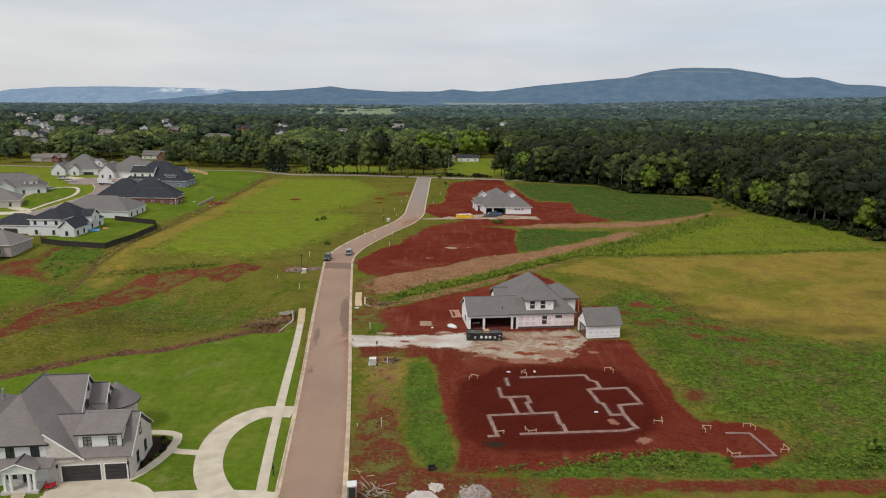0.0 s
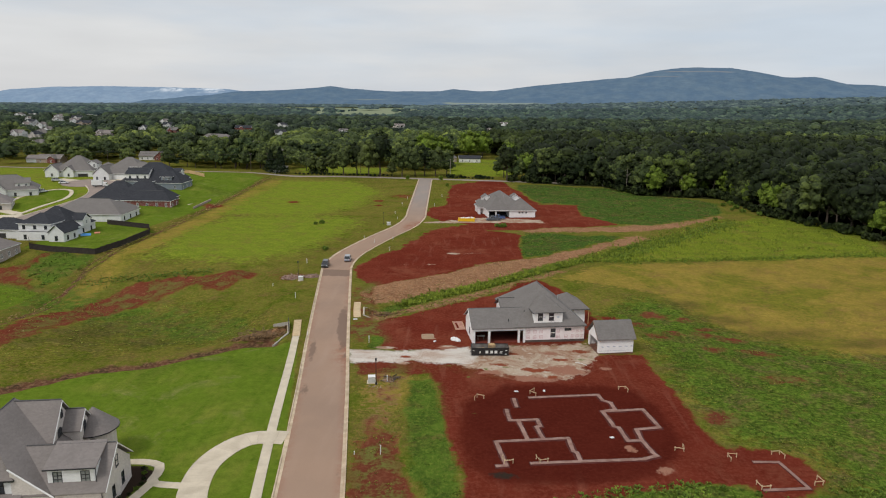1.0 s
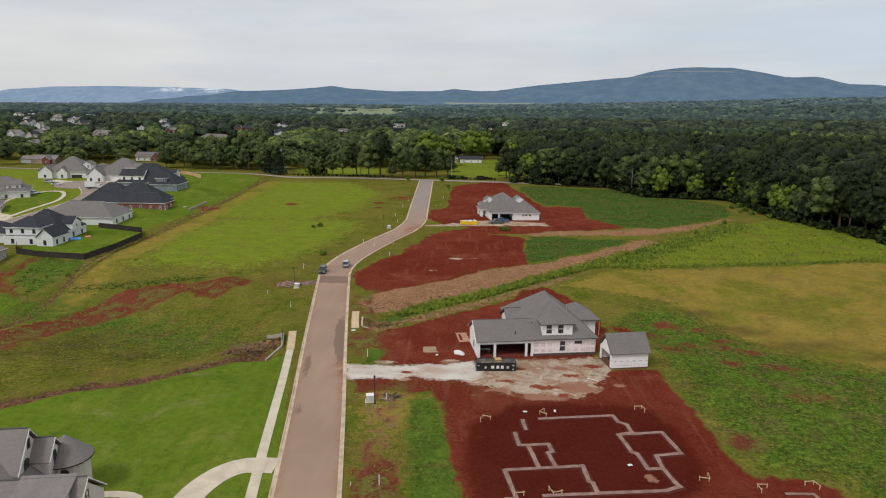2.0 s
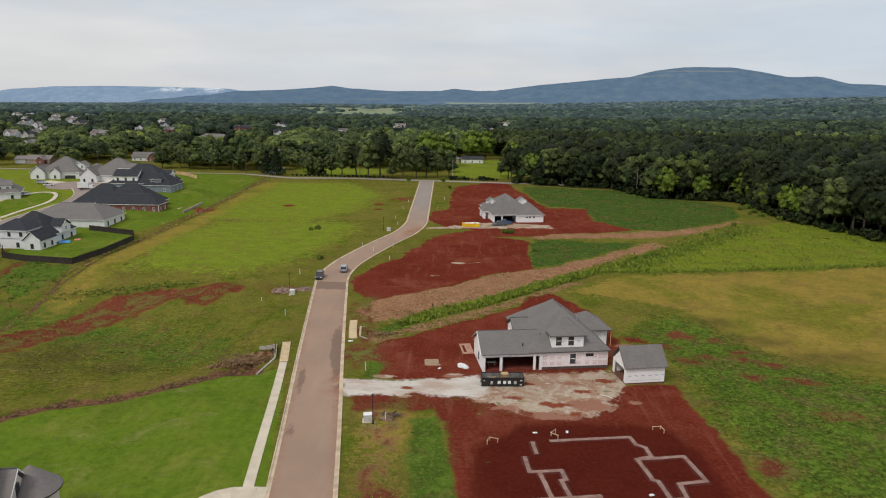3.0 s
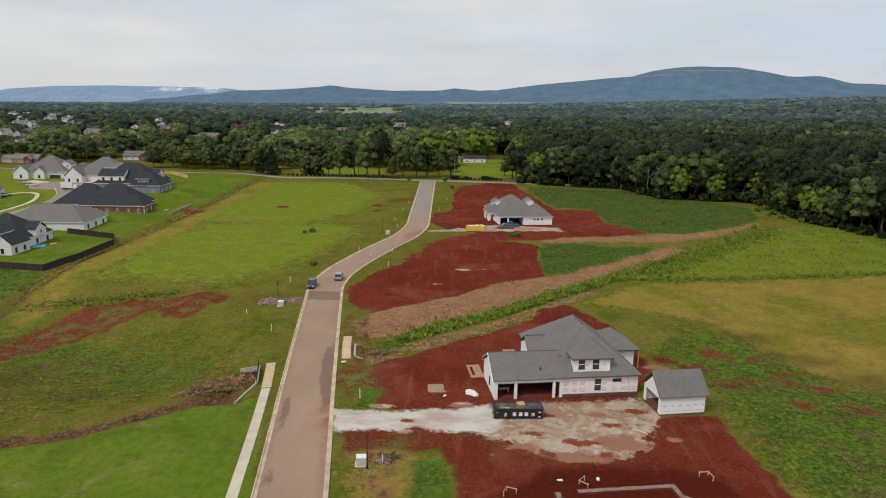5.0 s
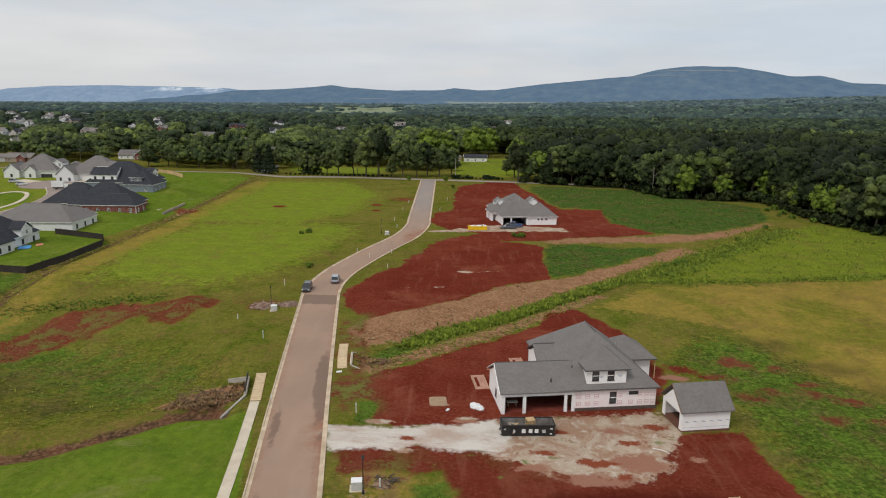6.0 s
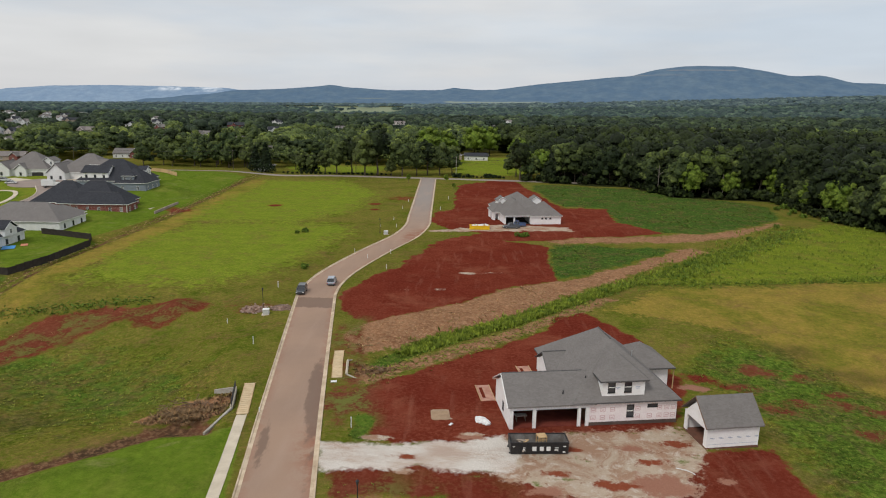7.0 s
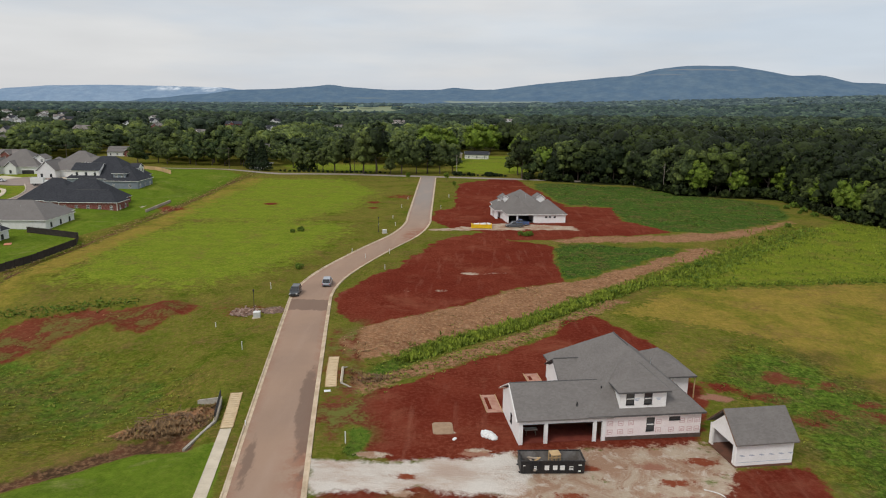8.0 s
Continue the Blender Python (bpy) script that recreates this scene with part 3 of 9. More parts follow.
SOIL_H1 = [(-26, 127), (-27, 132.5), (-21, 133.5), (-19, 136), (-14, 140), (-10, 143.5), (-4, 149), (2, 154), (8, 159), (12, 166), (14, 172), (19, 174), (23, 167), (27, 160), (29, 154), (29, 142), (29, 136), (23, 125), (1, 121), (-6, 119), (-13, 119), (-16, 121), (-15.5, 125), (-17, 127)]
SOIL_BIG = [(-30, 174), (-31, 180), (-30, 190), (-26, 198), (-22, 209), (-18, 221), (-13, 240), (-4, 252), (1, 254), (5, 244), (17, 239), (20, 233), (17, 223), (17, 208), (18, 197), (8, 193), (2, 187), (-4, 180), (-12, 173), (-18, 168), (-23, 164), (-27, 166)]
STRAW_R = [(-26, 157), (-23, 164), (-18, 168), (-12, 173), (-4, 180), (2, 187), (8, 193), (18, 197), (26, 203), (42, 219), (60, 238), (66, 235), (50, 220), (37, 206), (24, 194), (15, 183), (7, 174), (-4, 164.5), (-12, 157), (-17, 152), (-21, 148), (-24, 150)]
SOIL_H2 = [(-18, 293), (-11, 300), (-11, 330), (-10, 381), (10, 408), (20, 401), (26, 364), (28, 345), (33, 311), (52, 312), (48, 294), (48, 280), (56, 270), (60, 260), (42, 254), (24, 247), (16, 244), (4, 244), (-1, 256), (-10, 260), (-16, 269)]
GREEN_BACK = [(28, 387), (41, 389), (59, 382), (78, 379), (90, 354), (110, 341), (122, 325), (112, 296), (98, 280), (80, 267), (67, 261), (60, 262), (56, 271), (49, 281), (49, 296), (51, 314), (34, 314), (29, 351)]
GREEN_PATCH = [(21, 239), (28, 240), (39, 237), (55, 237), (49, 228), (39, 219), (25, 204), (18, 200), (17, 210)]
YELLOW = [(36, 199), (47, 211), (66, 229), (96, 257), (113, 275), (127, 287), (142, 276), (150, 250), (140, 216), (93, 205), (69, 200), (49, 197)]
DRY = [(24, 175), (42, 194), (67, 197), (107, 207), (190, 225), (190, 120), (91, 128), (79, 125), (73, 133), (58, 144), (50, 165), (38, 171)]
RANK = [(30, 145), (42, 164), (53, 159), (63, 139), (76, 129), (100, 124), (95, 66), (56, 66), (46, 76), (48, 84), (38, 87), (35, 107), (36, 122), (36, 134)]
STRIP = [(12, 69), (29, 69.5), (43, 71), (80, 73), (80, 70), (28, 67), (14, 66.5)]
FORE = [(-10, 73), (-3, 71), (3, 69.5), (12, 69), (29, 69), (29, 66.5), (12, 64), (4, 60), (-9, 58)]
NEAR_WEEDS = [(2, 70), (10, 72), (20, 75), (30, 78), (37, 76), (42, 74), (46, 76), (60, 78), (60, 72), (43, 71), (29, 70), (12, 69)]
VERGE_R = [(-19, 110), (-12, 111), (-6, 106), (-4, 94), (-8, 94), (-7, 77), (-4, 69), (4, 68), (12, 67), (7, 50), (-8, 40), (-12, 63)]
GREEN_R = [(-9, 105), (-5, 106), (-3, 96), (-1, 84), (0, 76), (1, 70), (-3, 69), (-6, 77), (-8, 92)]
LAWN = [(-95, 80), (-84, 86.5), (-75.5, 94.5), (-70.5, 98.6), (-63.6, 104.4), (-53.4, 109.2), (-46.6, 114.6), (-42.0, 119.0), (-36, 121), (-33, 122), (-31, 116), (-25, 88), (-19, 63), (-14, 36), (-110, 36)]
SOIL_L = [(-91, 112), (-95.5, 124), (-99, 136), (-98, 147), (-94.5, 156), (-89, 169.5), (-82, 172.5), (-74.5, 171.5), (-63.3, 176), (-57.2, 173), (-60, 168), (-63.7, 163.1), (-70, 165.2), (-77, 161.5), (-82.2, 152.6), (-86.1, 146), (-89, 141), (-88.6, 128.6), (-88.5, 116)]
SOIL_L_CUT = [(-88.0, 117), (-88.2, 129), (-88.5, 141), (-85.6, 145.6), (-81.8, 151.8), (-76.6, 160.8), (-70, 164.4)]
HOLLOW = [(-44, 122), (-60, 115), (-75, 104), (-92, 98), (-104, 128), (-104, 150), (-90, 148), (-72, 160), (-50, 150), (-42, 140)]
RAWPAD = [(0.4, 97.2), (7.4, 104.4), (16.0, 105.2), (24.2, 106.0), (29.5, 103.1), (32.3, 95.6), (31.1, 87.0), (26.1, 78.2), (17.7, 75.6), (5.8, 75.2), (1.6, 78.5), (0.1, 85.7)]
BANK = [(-84, 88), (-75.3, 96.4), (-71, 100.2), (-64.4, 106.0), (-54.2, 110.8), (-47.4, 116.2), (-42.8, 120.6), (-37.5, 121.5)]
LOT_SOIL = [(-150, 176), (-137, 179), (-131, 184), (-131, 195), (-126, 194), (-127, 177), (-114, 165), (-132, 170), (-150, 168)]
LOT_RANK = [(-133, 196), (-113, 193), (-110, 180), (-113, 166), (-127, 178)]
LAWN_B = [(-140, 198), (-116, 193), (-112, 204), (-112, 227), (-118, 232), (-142, 238)]
LAWN_C = [(-145, 236), (-131, 238), (-118, 233), (-115, 255), (-115, 297), (-117, 335), (-122, 384), (-132, 394), (-175, 400), (-165, 330), (-150, 270)]
LAWN_A = [(-150, 168), (-131, 168), (-120, 166), (-113, 163), (-111, 148), (-107, 132), (-150, 120)]
ISLAND = [(-190, 258), (-198, 284), (-195, 305), (-186, 304), (-176, 286), (-177, 256)]
LOTS = [(-290, 205), (-166, 205), (-146, 240), (-150, 300), (-160, 402), (-330, 402), (-330, 205)]
BRIGHT_L = [(-105, 262), (-62, 262), (-45, 300), (-45, 345), (-70, 392), (-112, 388), (-110, 330)]
BRIGHT_M = [(-98, 188), (-62, 184), (-48, 205), (-42, 240), (-40, 262), (-60, 270), (-98, 262), (-104, 230)]
FAR_LAWN = [(-12, 432), (24, 430), (40, 470), (40, 560), (-6, 560), (-24, 520)]
FAR_LAWN2 = [(-112, 430), (-60, 425), (-56, 470), (-100, 480), (-122, 460)]
APRON = [(-17, 255.5), (-4, 257.5), (8, 259), (30, 262), (30, 268), (20, 270), (4, 270), (-4, 263), (-17, 259)]
BRUSH = [(-37, 132.5), (-40, 134), (-46, 131), (-50, 126), (-45, 121.5), (-39, 121.5), (-36.5, 126)]
BRUSH_R = [(-22, 145), (-18, 146), (-13, 148), (-14, 143), (-19, 138), (-21.5, 140)]
TRACK = [(17, 246), (43, 255), (57, 257), (75, 264), (95, 277), (111, 290), (108, 282), (84, 258), (68, 248), (49, 244), (23, 240)]
GREEN_SPOT = [(-19, 126), (-16, 127), (-15, 123), (-16, 121), (-17, 119.5), (-18.5, 119.5)]
BROWN_L = [(-58, 175), (-50, 177), (-44, 179), (-40, 173), (-44, 166), (-51, 165)]
FRONT = [(-20, 114), (-6, 114.5), (5, 113), (12, 109), (8, 107), (-5, 108.5), (-9, 108), (-19, 107)]
BED = [(-43, 75.5), (-40.8, 76.3), (-38.6, 75.0), (-38.6, 72.6), (-39.4, 66.6), (-40.3, 66.2)]
CHANNEL = [(-99.5, 118), (-102.3, 134.9), (-103.8, 147.1), (-106.3, 162.8), (-109.2, 181.9), (-111.0, 205.8), (-110.5, 228), (-112, 258), (-114, 300), (-117, 345), (-121, 400)]


def axis_steps(lo, hi, step, far_lo, far_hi, growth):
    core = list(np.arange(lo, hi + 0.01, step))
    out, s = [], step
    v = core[-1]
    while v < far_hi:
        s *= growth
        v += s
        out.append(v)
    s, v, low = step, core[0], []
    while v > far_lo:
        s *= growth
        v -= s
        low.append(v)
    return np.array(low[::-1] + core + out)


def build_land():
    xs = axis_steps(-150.0, 110.0, 0.8, -4900.0, 4900.0, 1.09)
    ys = axis_steps(58.0, 275.0, 0.8, -600.0, 4950.0, 1.06)
    X, Y = np.meshgrid(xs, ys)
    Z = height(X, Y) + far_lie(X, Y)
    cd, _ = seg_dist(X, Y, CHANNEL)
    # soft unevenness of the open ground, a raw edge along the swale, and spoil heaps left of the road
    rough = np.array([[noise.noise((x * 0.09, y * 0.09, 3.0)) for x in xs] for y in ys])
    rough2 = np.array([[noise.noise((x * 0.33, y * 0.33, 8.0)) for x in xs] for y in ys])
    rd, _ = seg_dist(X, Y, ROAD)
    near = (np.abs(X) < 400) & (Y < 460)
    wild = np.clip(np.maximum.reduce([0.5 - inside(X, Y, p) / 6 for p in (RANK, SOIL_L, SOIL_BIG, STRAW_R)]), 0, 1)
    hollow = np.clip(np.maximum.reduce([0.5 - inside(X, Y, p) / 5 for p in (RANK, HOLLOW, GREEN_BACK, GREEN_PATCH, NEAR_WEEDS)]), 0, 1)
    rough3 = np.array([[noise.noise((x * 0.8, y * 0.8, 5.0)) for x in xs] for y in ys])
    Z = Z + near * smooth(7.0, 14.0, rd) * (rough * (0.05 + 0.22 * wild) + rough2 * (0.02 + 0.10 * wild + 0.12 * hollow) + rough3 * 0.20 * hollow)
    Z = Z - near * 0.75 * np.exp(-((cd - 1.0 - 1.2 * rough) / 0.9) ** 2)
    for hx, hy, hr, hh in ((-64, 172, 3.6, 1.3), (-60.5, 168.5, 2.4, 0.8), (-71.5, 165.5, 3.0, 0.6), (-88, 157, 3.0, 0.5)):
        Z = Z + hh * np.exp(-((X - hx) ** 2 + (Y - hy) ** 2) / hr ** 2)
    bd, _ = seg_dist(X, Y, BANK)
    Z = Z - (0.75 + 0.3 * rough2) * np.exp(-((bd + 0.8 * rough) / 1.9) ** 2) * smooth(6.0, 9.0, rd)
    ld, _ = seg_dist(X, Y, SOIL_L_CUT)
    Z = Z + (0.35 + 0.5 * rough) * np.exp(-((ld - 1.0) / 1.1) ** 2)
    pad = inside(X, Y, RAWPAD)
    Z = Z + (0.10 + 0.10 * rough2) * np.exp(-((pad - 0.6) / 0.8) ** 2) - 0.04 * smooth(0.5, -0.5, pad)
    nx, ny = len(xs), len(ys)
    i = (np.arange(ny - 1)[:, None] * nx + np.arange(nx - 1)[None, :]).ravel()
    me = fast_mesh("ground", np.stack([X, Y, Z], -1).reshape(-1, 3), np.stack([i, i + 1, i + nx + 1, i + nx], 1), M_LAND)

    wander = near * np.clip(Y / 170, 0.4, 2.0)
    XW = X + wander * (1.6 * rough + 1.0 * rough2)
    YW = Y + wander * (1.6 * np.roll(rough, 37, 1) + 1.0 * np.roll(rough2, 23, 1))

    def weight(soft, *polys, exact=False):
        w = np.zeros(X.shape)
        for p in polys:
            w = np.maximum(w, np.clip(0.5 - (inside(X, Y, p) if exact else inside(XW, YW, p)) / (2 * soft), 0, 1))
        return w

    def line_weight(pts, wide, soft):
        d, _ = seg_dist(X, Y, pts)
        return np.clip(0.5 - (d - wide) / (2 * soft), 0, 1)

    dd, ds = seg_dist(X, Y, DITCH)
    kd, ks = seg_dist(X, Y, CREEK)
    creek = np.clip(0.62 - kd / 52, 0, 0.6) * smooth(0.06, 0.25, ks)
    right = np.interp(Y, [p[1] for p in ROAD], [p[0] for p in ROAD])
    strip = np.clip(1.6 - np.abs(X - right - 7.5) / 3.5, 0, 1) * smooth(118.0, 124.0, Y) * smooth(172.0, 160.0, Y)
    store(me, "clay", np.maximum.reduce([weight(1.6, SITE, SOIL_H1, SOIL_BIG, SOIL_H2), 0.95 * weight(1.6, STRIP), 0.74 * weight(2.0, FORE), 1.22 * weight(3.4, SOIL_L), 0.74 * weight(2.4, LOT_SOIL), (0.42 + 0.55 * smooth(94.0, 74.0, Y)) * weight(3.0, VERGE_R) * (1 - weight(1.5, GREEN_R)), 0.90 * weight(2.0, FRONT), 0.55 * weight(4.0, BROWN_L), 0.52 * strip * (1 - weight(1.0, GREEN_SPOT)), 0.45 * weight(3.0, BRUSH, BRUSH_R),
                                         0.85 * np.exp(-((X + 82) ** 2 + (Y - 303) ** 2) / 16), 0.85 * np.exp(-((X + 43) ** 2 + (Y - 312) ** 2) / 14), 0.8 * np.exp(-((X + 41) ** 2 + (Y - 298) ** 2) / 9),
                                         0.8 * np.exp(-((X + 113) ** 2 + (Y - 285) ** 2) / 40), 0.6 * np.exp(-((X + 33) ** 2 + (Y - 330) ** 2) / 120),
                                         0.85 * np.exp(-((X - 40) ** 2 / 14 + (Y - 95) ** 2 / 12)), 0.68 * np.exp(-((X - 52) ** 2 / 40 + (Y - 138) ** 2 / 12)), 0.68 * np.exp(-((X - 60) ** 2 / 30 + (Y - 128) ** 2 / 10)),
                                         0.68 * np.exp(-((X - 44) ** 2 / 30 + (Y - 148) ** 2 / 14)), 0.66 * np.exp(-((X - 57) ** 2 / 30 + (Y - 112) ** 2 / 8))] + [0.66 * np.exp(-((X - a) ** 2 / 24 + (Y - b) ** 2 / 8)) for a, b in ((33, 143), (38, 141), (51, 147), (46, 137), (54, 142), (57, 136), (58, 129), (51, 128), (41, 134))]))
    store(me, "raw", weight(0.7, RAWPAD) * 0.72 + 0.26 * np.clip(-inside(X, Y, SITE) / 6.0, 0, 1))
    store(me, "mixed", np.maximum.reduce([weight(3.0, VERGE_R), 0.12 * weight(2.0, FRONT), 0.78 * weight(3.0, SOIL_L), 0.6 * weight(3.0, LOT_SOIL), 0.45 * weight(2.0, STRIP), 0.8 * weight(3.0, BROWN_L, BRUSH, BRUSH_R), strip, 0.9 * smooth(35.5, 38.0, X) * (Y > 88) * (Y < 200)]))
    spots = [(-18.5, 187, 3.0, 1.0), (2.0, 204, 4.5, 0.9), (-10, 188, 3.5, 1.0), (-4, 203, 5, 2), (-6.0, 126.0, 1.0, 0.5), (-14.8, 120.2, 2.6, 1.0), (0.8, 139.5, 0.7, 0.4), (-2.6, 122.0, 2.2, 0.8), (-10.5, 112.9, 2.6, 0.7), (5, 300, 3, 1.5), (-2, 340, 3, 1.2)]
    store(me, "sand", np.maximum.reduce([0.92 * weight(3.0, SAND), 0.92 * weight(1.6, APRON)] + [(0.60 if 180 < b < 250 else 0.86) * np.exp(-((X - a) ** 2 / c ** 2 + (Y - b) ** 2 / d ** 2)) for a, b, c, d in spots]))
    def blots(rows):
        return np.maximum.reduce([np.exp(-((X - a) ** 2 / c ** 2 + (Y - b) ** 2 / d ** 2)) for a, b, c, d in rows])

    store(me, "stain", 0.70 * blots([(18.7, 116.8, 3.2, 1.5), (13.0, 111.6, 4.0, 1.6), (6.6, 113.4, 2.8, 1.2), (-10.5, 116.0, 3.4, 0.8), (22.8, 121.5, 3.4, 1.3), (9.5, 119.0, 2.2, 1.0), (16.0, 108.6, 2.2, 1.4)]))
    store(me, "slick", 0.80 * blots([(18.4, 112.0, 4.8, 3.6), (12.6, 107.6, 6.5, 2.0), (31.0, 139.2, 4.2, 1.6), (27, 79.5, 1.4, 1.8), (23.8, 85.1, 1.2, 1.5), (26.0, 113.2, 1.6, 1.0), (5.0, 109.8, 3.4, 1.3), (17.0, 119.8, 4.0, 1.0), (-3.0, 121.2, 3.0, 0.9)]))
    store(me, "sprout", 0.62 * blots([(10.4, 116.6, 2.2, 1.5), (7.4, 112.4, 2.4, 0.9), (4.4, 111.2, 1.8, 0.8), (-2.0, 112.4, 1.6, 0.8), (22.2, 117.6, 1.8, 1.5), (24.3, 118.4, 2.2, 0.9), (5.6, 117.0, 0.8, 0.6), (24.0, 124.6, 3.0, 0.7), (1.0, 107.5, 1.0, 0.7), (-6.5, 109.5, 1.2, 0.9), (2.2, 94.0, 1.0, 0.7)]))
    store(me, "crop", weight(3.0, GREEN_BACK, GREEN_PATCH))
    store(me, "shag", hollow * np.where(X < -30, 0.7, 1.0))
    store(me, "scorch", 0.8 * blots([(70, 141, 15, 6), (84, 133.5, 12, 5), (60, 149, 11, 5), (96, 131, 9, 4), (54, 158, 8, 5), (-80, 132, 9, 14), (-66, 127, 10, 6), (110, 160, 12, 6)]))
    store(me, "gravel", weight(1.5, GRAVEL))
    store(me, "straw", np.maximum.reduce([weight(2.0, STRAW_R), 0.47 * weight(3.0, VERGE_R) * (1 - weight(1.5, GREEN_R)), 0.85 * weight(1.5, BRUSH), 0.8 * weight(1.5, BRUSH_R), 0.78 * line_weight([(-19, 138), (-15, 143), (-10, 146.5), (-4, 152.5), (3, 158.5), (12, 169), (26, 184)], 2.6, 2.5), 0.75 * weight(3.5, TRACK), 0.34 * line_weight(CHANNEL, 1.6, 2.0), 0.7 * np.exp(-((X + 113.5) ** 2 / 8 + (Y - 286) ** 2 / 160))]))
    store(me, "dry", np.maximum.reduce([weight(5.0, DRY), 0.85 * line_weight([(-97, 140), (-101, 165), (-103, 200), (-104, 255), (-108, 320), (-112, 380)], 5.0, 4.0), 0.72 * weight(5.0, VERGE_R)]))
    store(me, "yellow", weight(5.0, YELLOW))
    store(me, "bright", np.maximum.reduce([0.85 * weight(14.0, BRIGHT_L, BRIGHT_M), 0.8 * weight(4.0, FAR_LAWN, FAR_LAWN2), 0.8 * weight(2.0, LOTS)]))
    store(me, "lush", np.maximum.reduce([0.72 * weight(7.0, RANK), weight(4.0, GREEN_BACK, GREEN_PATCH), weight(2.0, GREEN_R), 0.85 * weight(1.2, NEAR_WEEDS), 0.75 * weight(2.0, LOT_RANK), 0.85 * weight(1.0, GREEN_SPOT),
                                         np.clip(1.05 - dd / 3.4, 0, 0.9), creek]))
    store(me, "lawn", np.maximum.reduce([weight(0.5, LAWN, exact=True), weight(1.0, LAWN_B, LAWN_A, LAWN_C, ISLAND, exact=True)]))
    store(me, "mulch", np.maximum(weight(0.25, BED, exact=True), 0.64 * np.exp(-((X - 5.6) ** 2 / 9.0 + (Y - 77.0) ** 2 / 2.2))))
    store(me, "bank", np.maximum(0.95 * line_weight(BANK, 1.5, 1.6), near * np.clip(1.0 - np.abs(cd - 0.9 - 1.2 * rough) / 0.75, 0, 0.72)))
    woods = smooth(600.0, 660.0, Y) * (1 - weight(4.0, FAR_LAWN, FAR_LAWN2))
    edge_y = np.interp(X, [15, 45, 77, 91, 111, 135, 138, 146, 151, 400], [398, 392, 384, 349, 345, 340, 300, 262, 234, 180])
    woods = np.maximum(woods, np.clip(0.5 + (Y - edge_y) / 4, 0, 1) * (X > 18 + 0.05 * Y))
    slope = X / np.maximum(Y, 1)
    open_land = 1.0 * ((slope > -0.32) & (slope < -0.05) & (Y > 1580) & (Y < 3400))
    store(me, "meadow", open_land)
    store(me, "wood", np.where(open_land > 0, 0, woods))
    return tagged(part_of("ground", me), "grass, red clay and straw ground of a housing estate being built", "ground", kind="structure")


ground = build_land()

# ---- road, kerbs, pavement ----


def band(line, offs, z, close=None):
    """Rows of corners along a line at the given offsets to its right; z per offset."""
    s = sides_of(line)
    rows = [np.concatenate([line + s * o, h + lies((line + s * o)[:, 0], (line + s * o)[:, 1])[:, None]], 1) for o, h in zip(offs, z)]
    n, k = len(line), len(offs)
    v = np.stack(rows, 1).reshape(-1, 3)
    f = []
    for a in range(n - 1):
        for b in range(k - 1):
            f.append((a * k + b, a * k + b + 1, (a + 1) * k + b + 1, (a + 1) * k + b))
    return v, f


HALF = 3.75
road_line = curve_points(ROAD, 1.0)


def build_road():
    v, f = band(road_line, [-HALF, -2.6, -1.3, 0, 1.3, 2.6, HALF], [0.03, 0.045, 0.06, 0.07, 0.06, 0.045, 0.03])
    me = mesh_of("road", v, [q[::-1] for q in f], M_ROAD)
    v = np.array(v)
    run = np.repeat(np.concatenate([[0], np.cumsum(np.hypot(*np.diff(road_line, axis=0).T))]), 7)
    off = np.tile([-1, -0.7, -0.35, 0, 0.35, 0.7, 1.0], len(road_line))
    y = v[:, 1]
    patch = 1.25 * np.exp(-((y - 134) / 11) ** 2) * smooth(0.25, 0.6, off) + 1.7 * np.exp(-((y - 175.5) / 3.4) ** 4) + 1.0 * np.exp(-((y - 117) / 8) ** 2) * np.exp(-((off + 0.65) / 0.3) ** 2) + 0.8 * np.exp(-((y - 100) / 5) ** 2) * np.exp(-((off + 0.8) / 0.25) ** 2) + 0.45 * smooth(0.4, 0.8, off) * (y < 130)
    store(me, "patch", np.clip(patch + 0.25, 0, 2.0))
    store(me, "grey", smooth(240.0, 340.0, y))
    store(me, "mud", np.clip(0.95 * np.exp(-((y - 250) / 8) ** 2) * smooth(-0.6, 0.5, off) + 0.5 * np.exp(-((y - 116) / 6) ** 2) * smooth(0.0, 0.8, off) + 0.35 * smooth(0.75, 1.0, np.abs(off)), 0, 1))
    tagged(part_of("road", me), "clay-stained tan asphalt road bending through the estate", "road", kind="structure")
    main = curve_points([(-420, 420), (-300, 412), (-200, 404), (-150, 403), (-115, 408), (-78, 413), (-39, 410), (-14, 408), (16, 405), (60, 400)], 3.0)
    v, f = band(main, [-3.4, 0, 3.4], [0.03, 0.08, 0.03])
    me = mesh_of("main_road", v, [q[::-1] for q in f], M_ROAD)
    store(me, "patch", np.full(len(v), 0.3))
    store(me, "grey", np.full(len(v), 1.0))
    store(me, "mud", np.zeros(len(v)))
    tagged(part_of("main_road", me), "two-lane grey road crossing in front of the trees", "road", kind="structure")


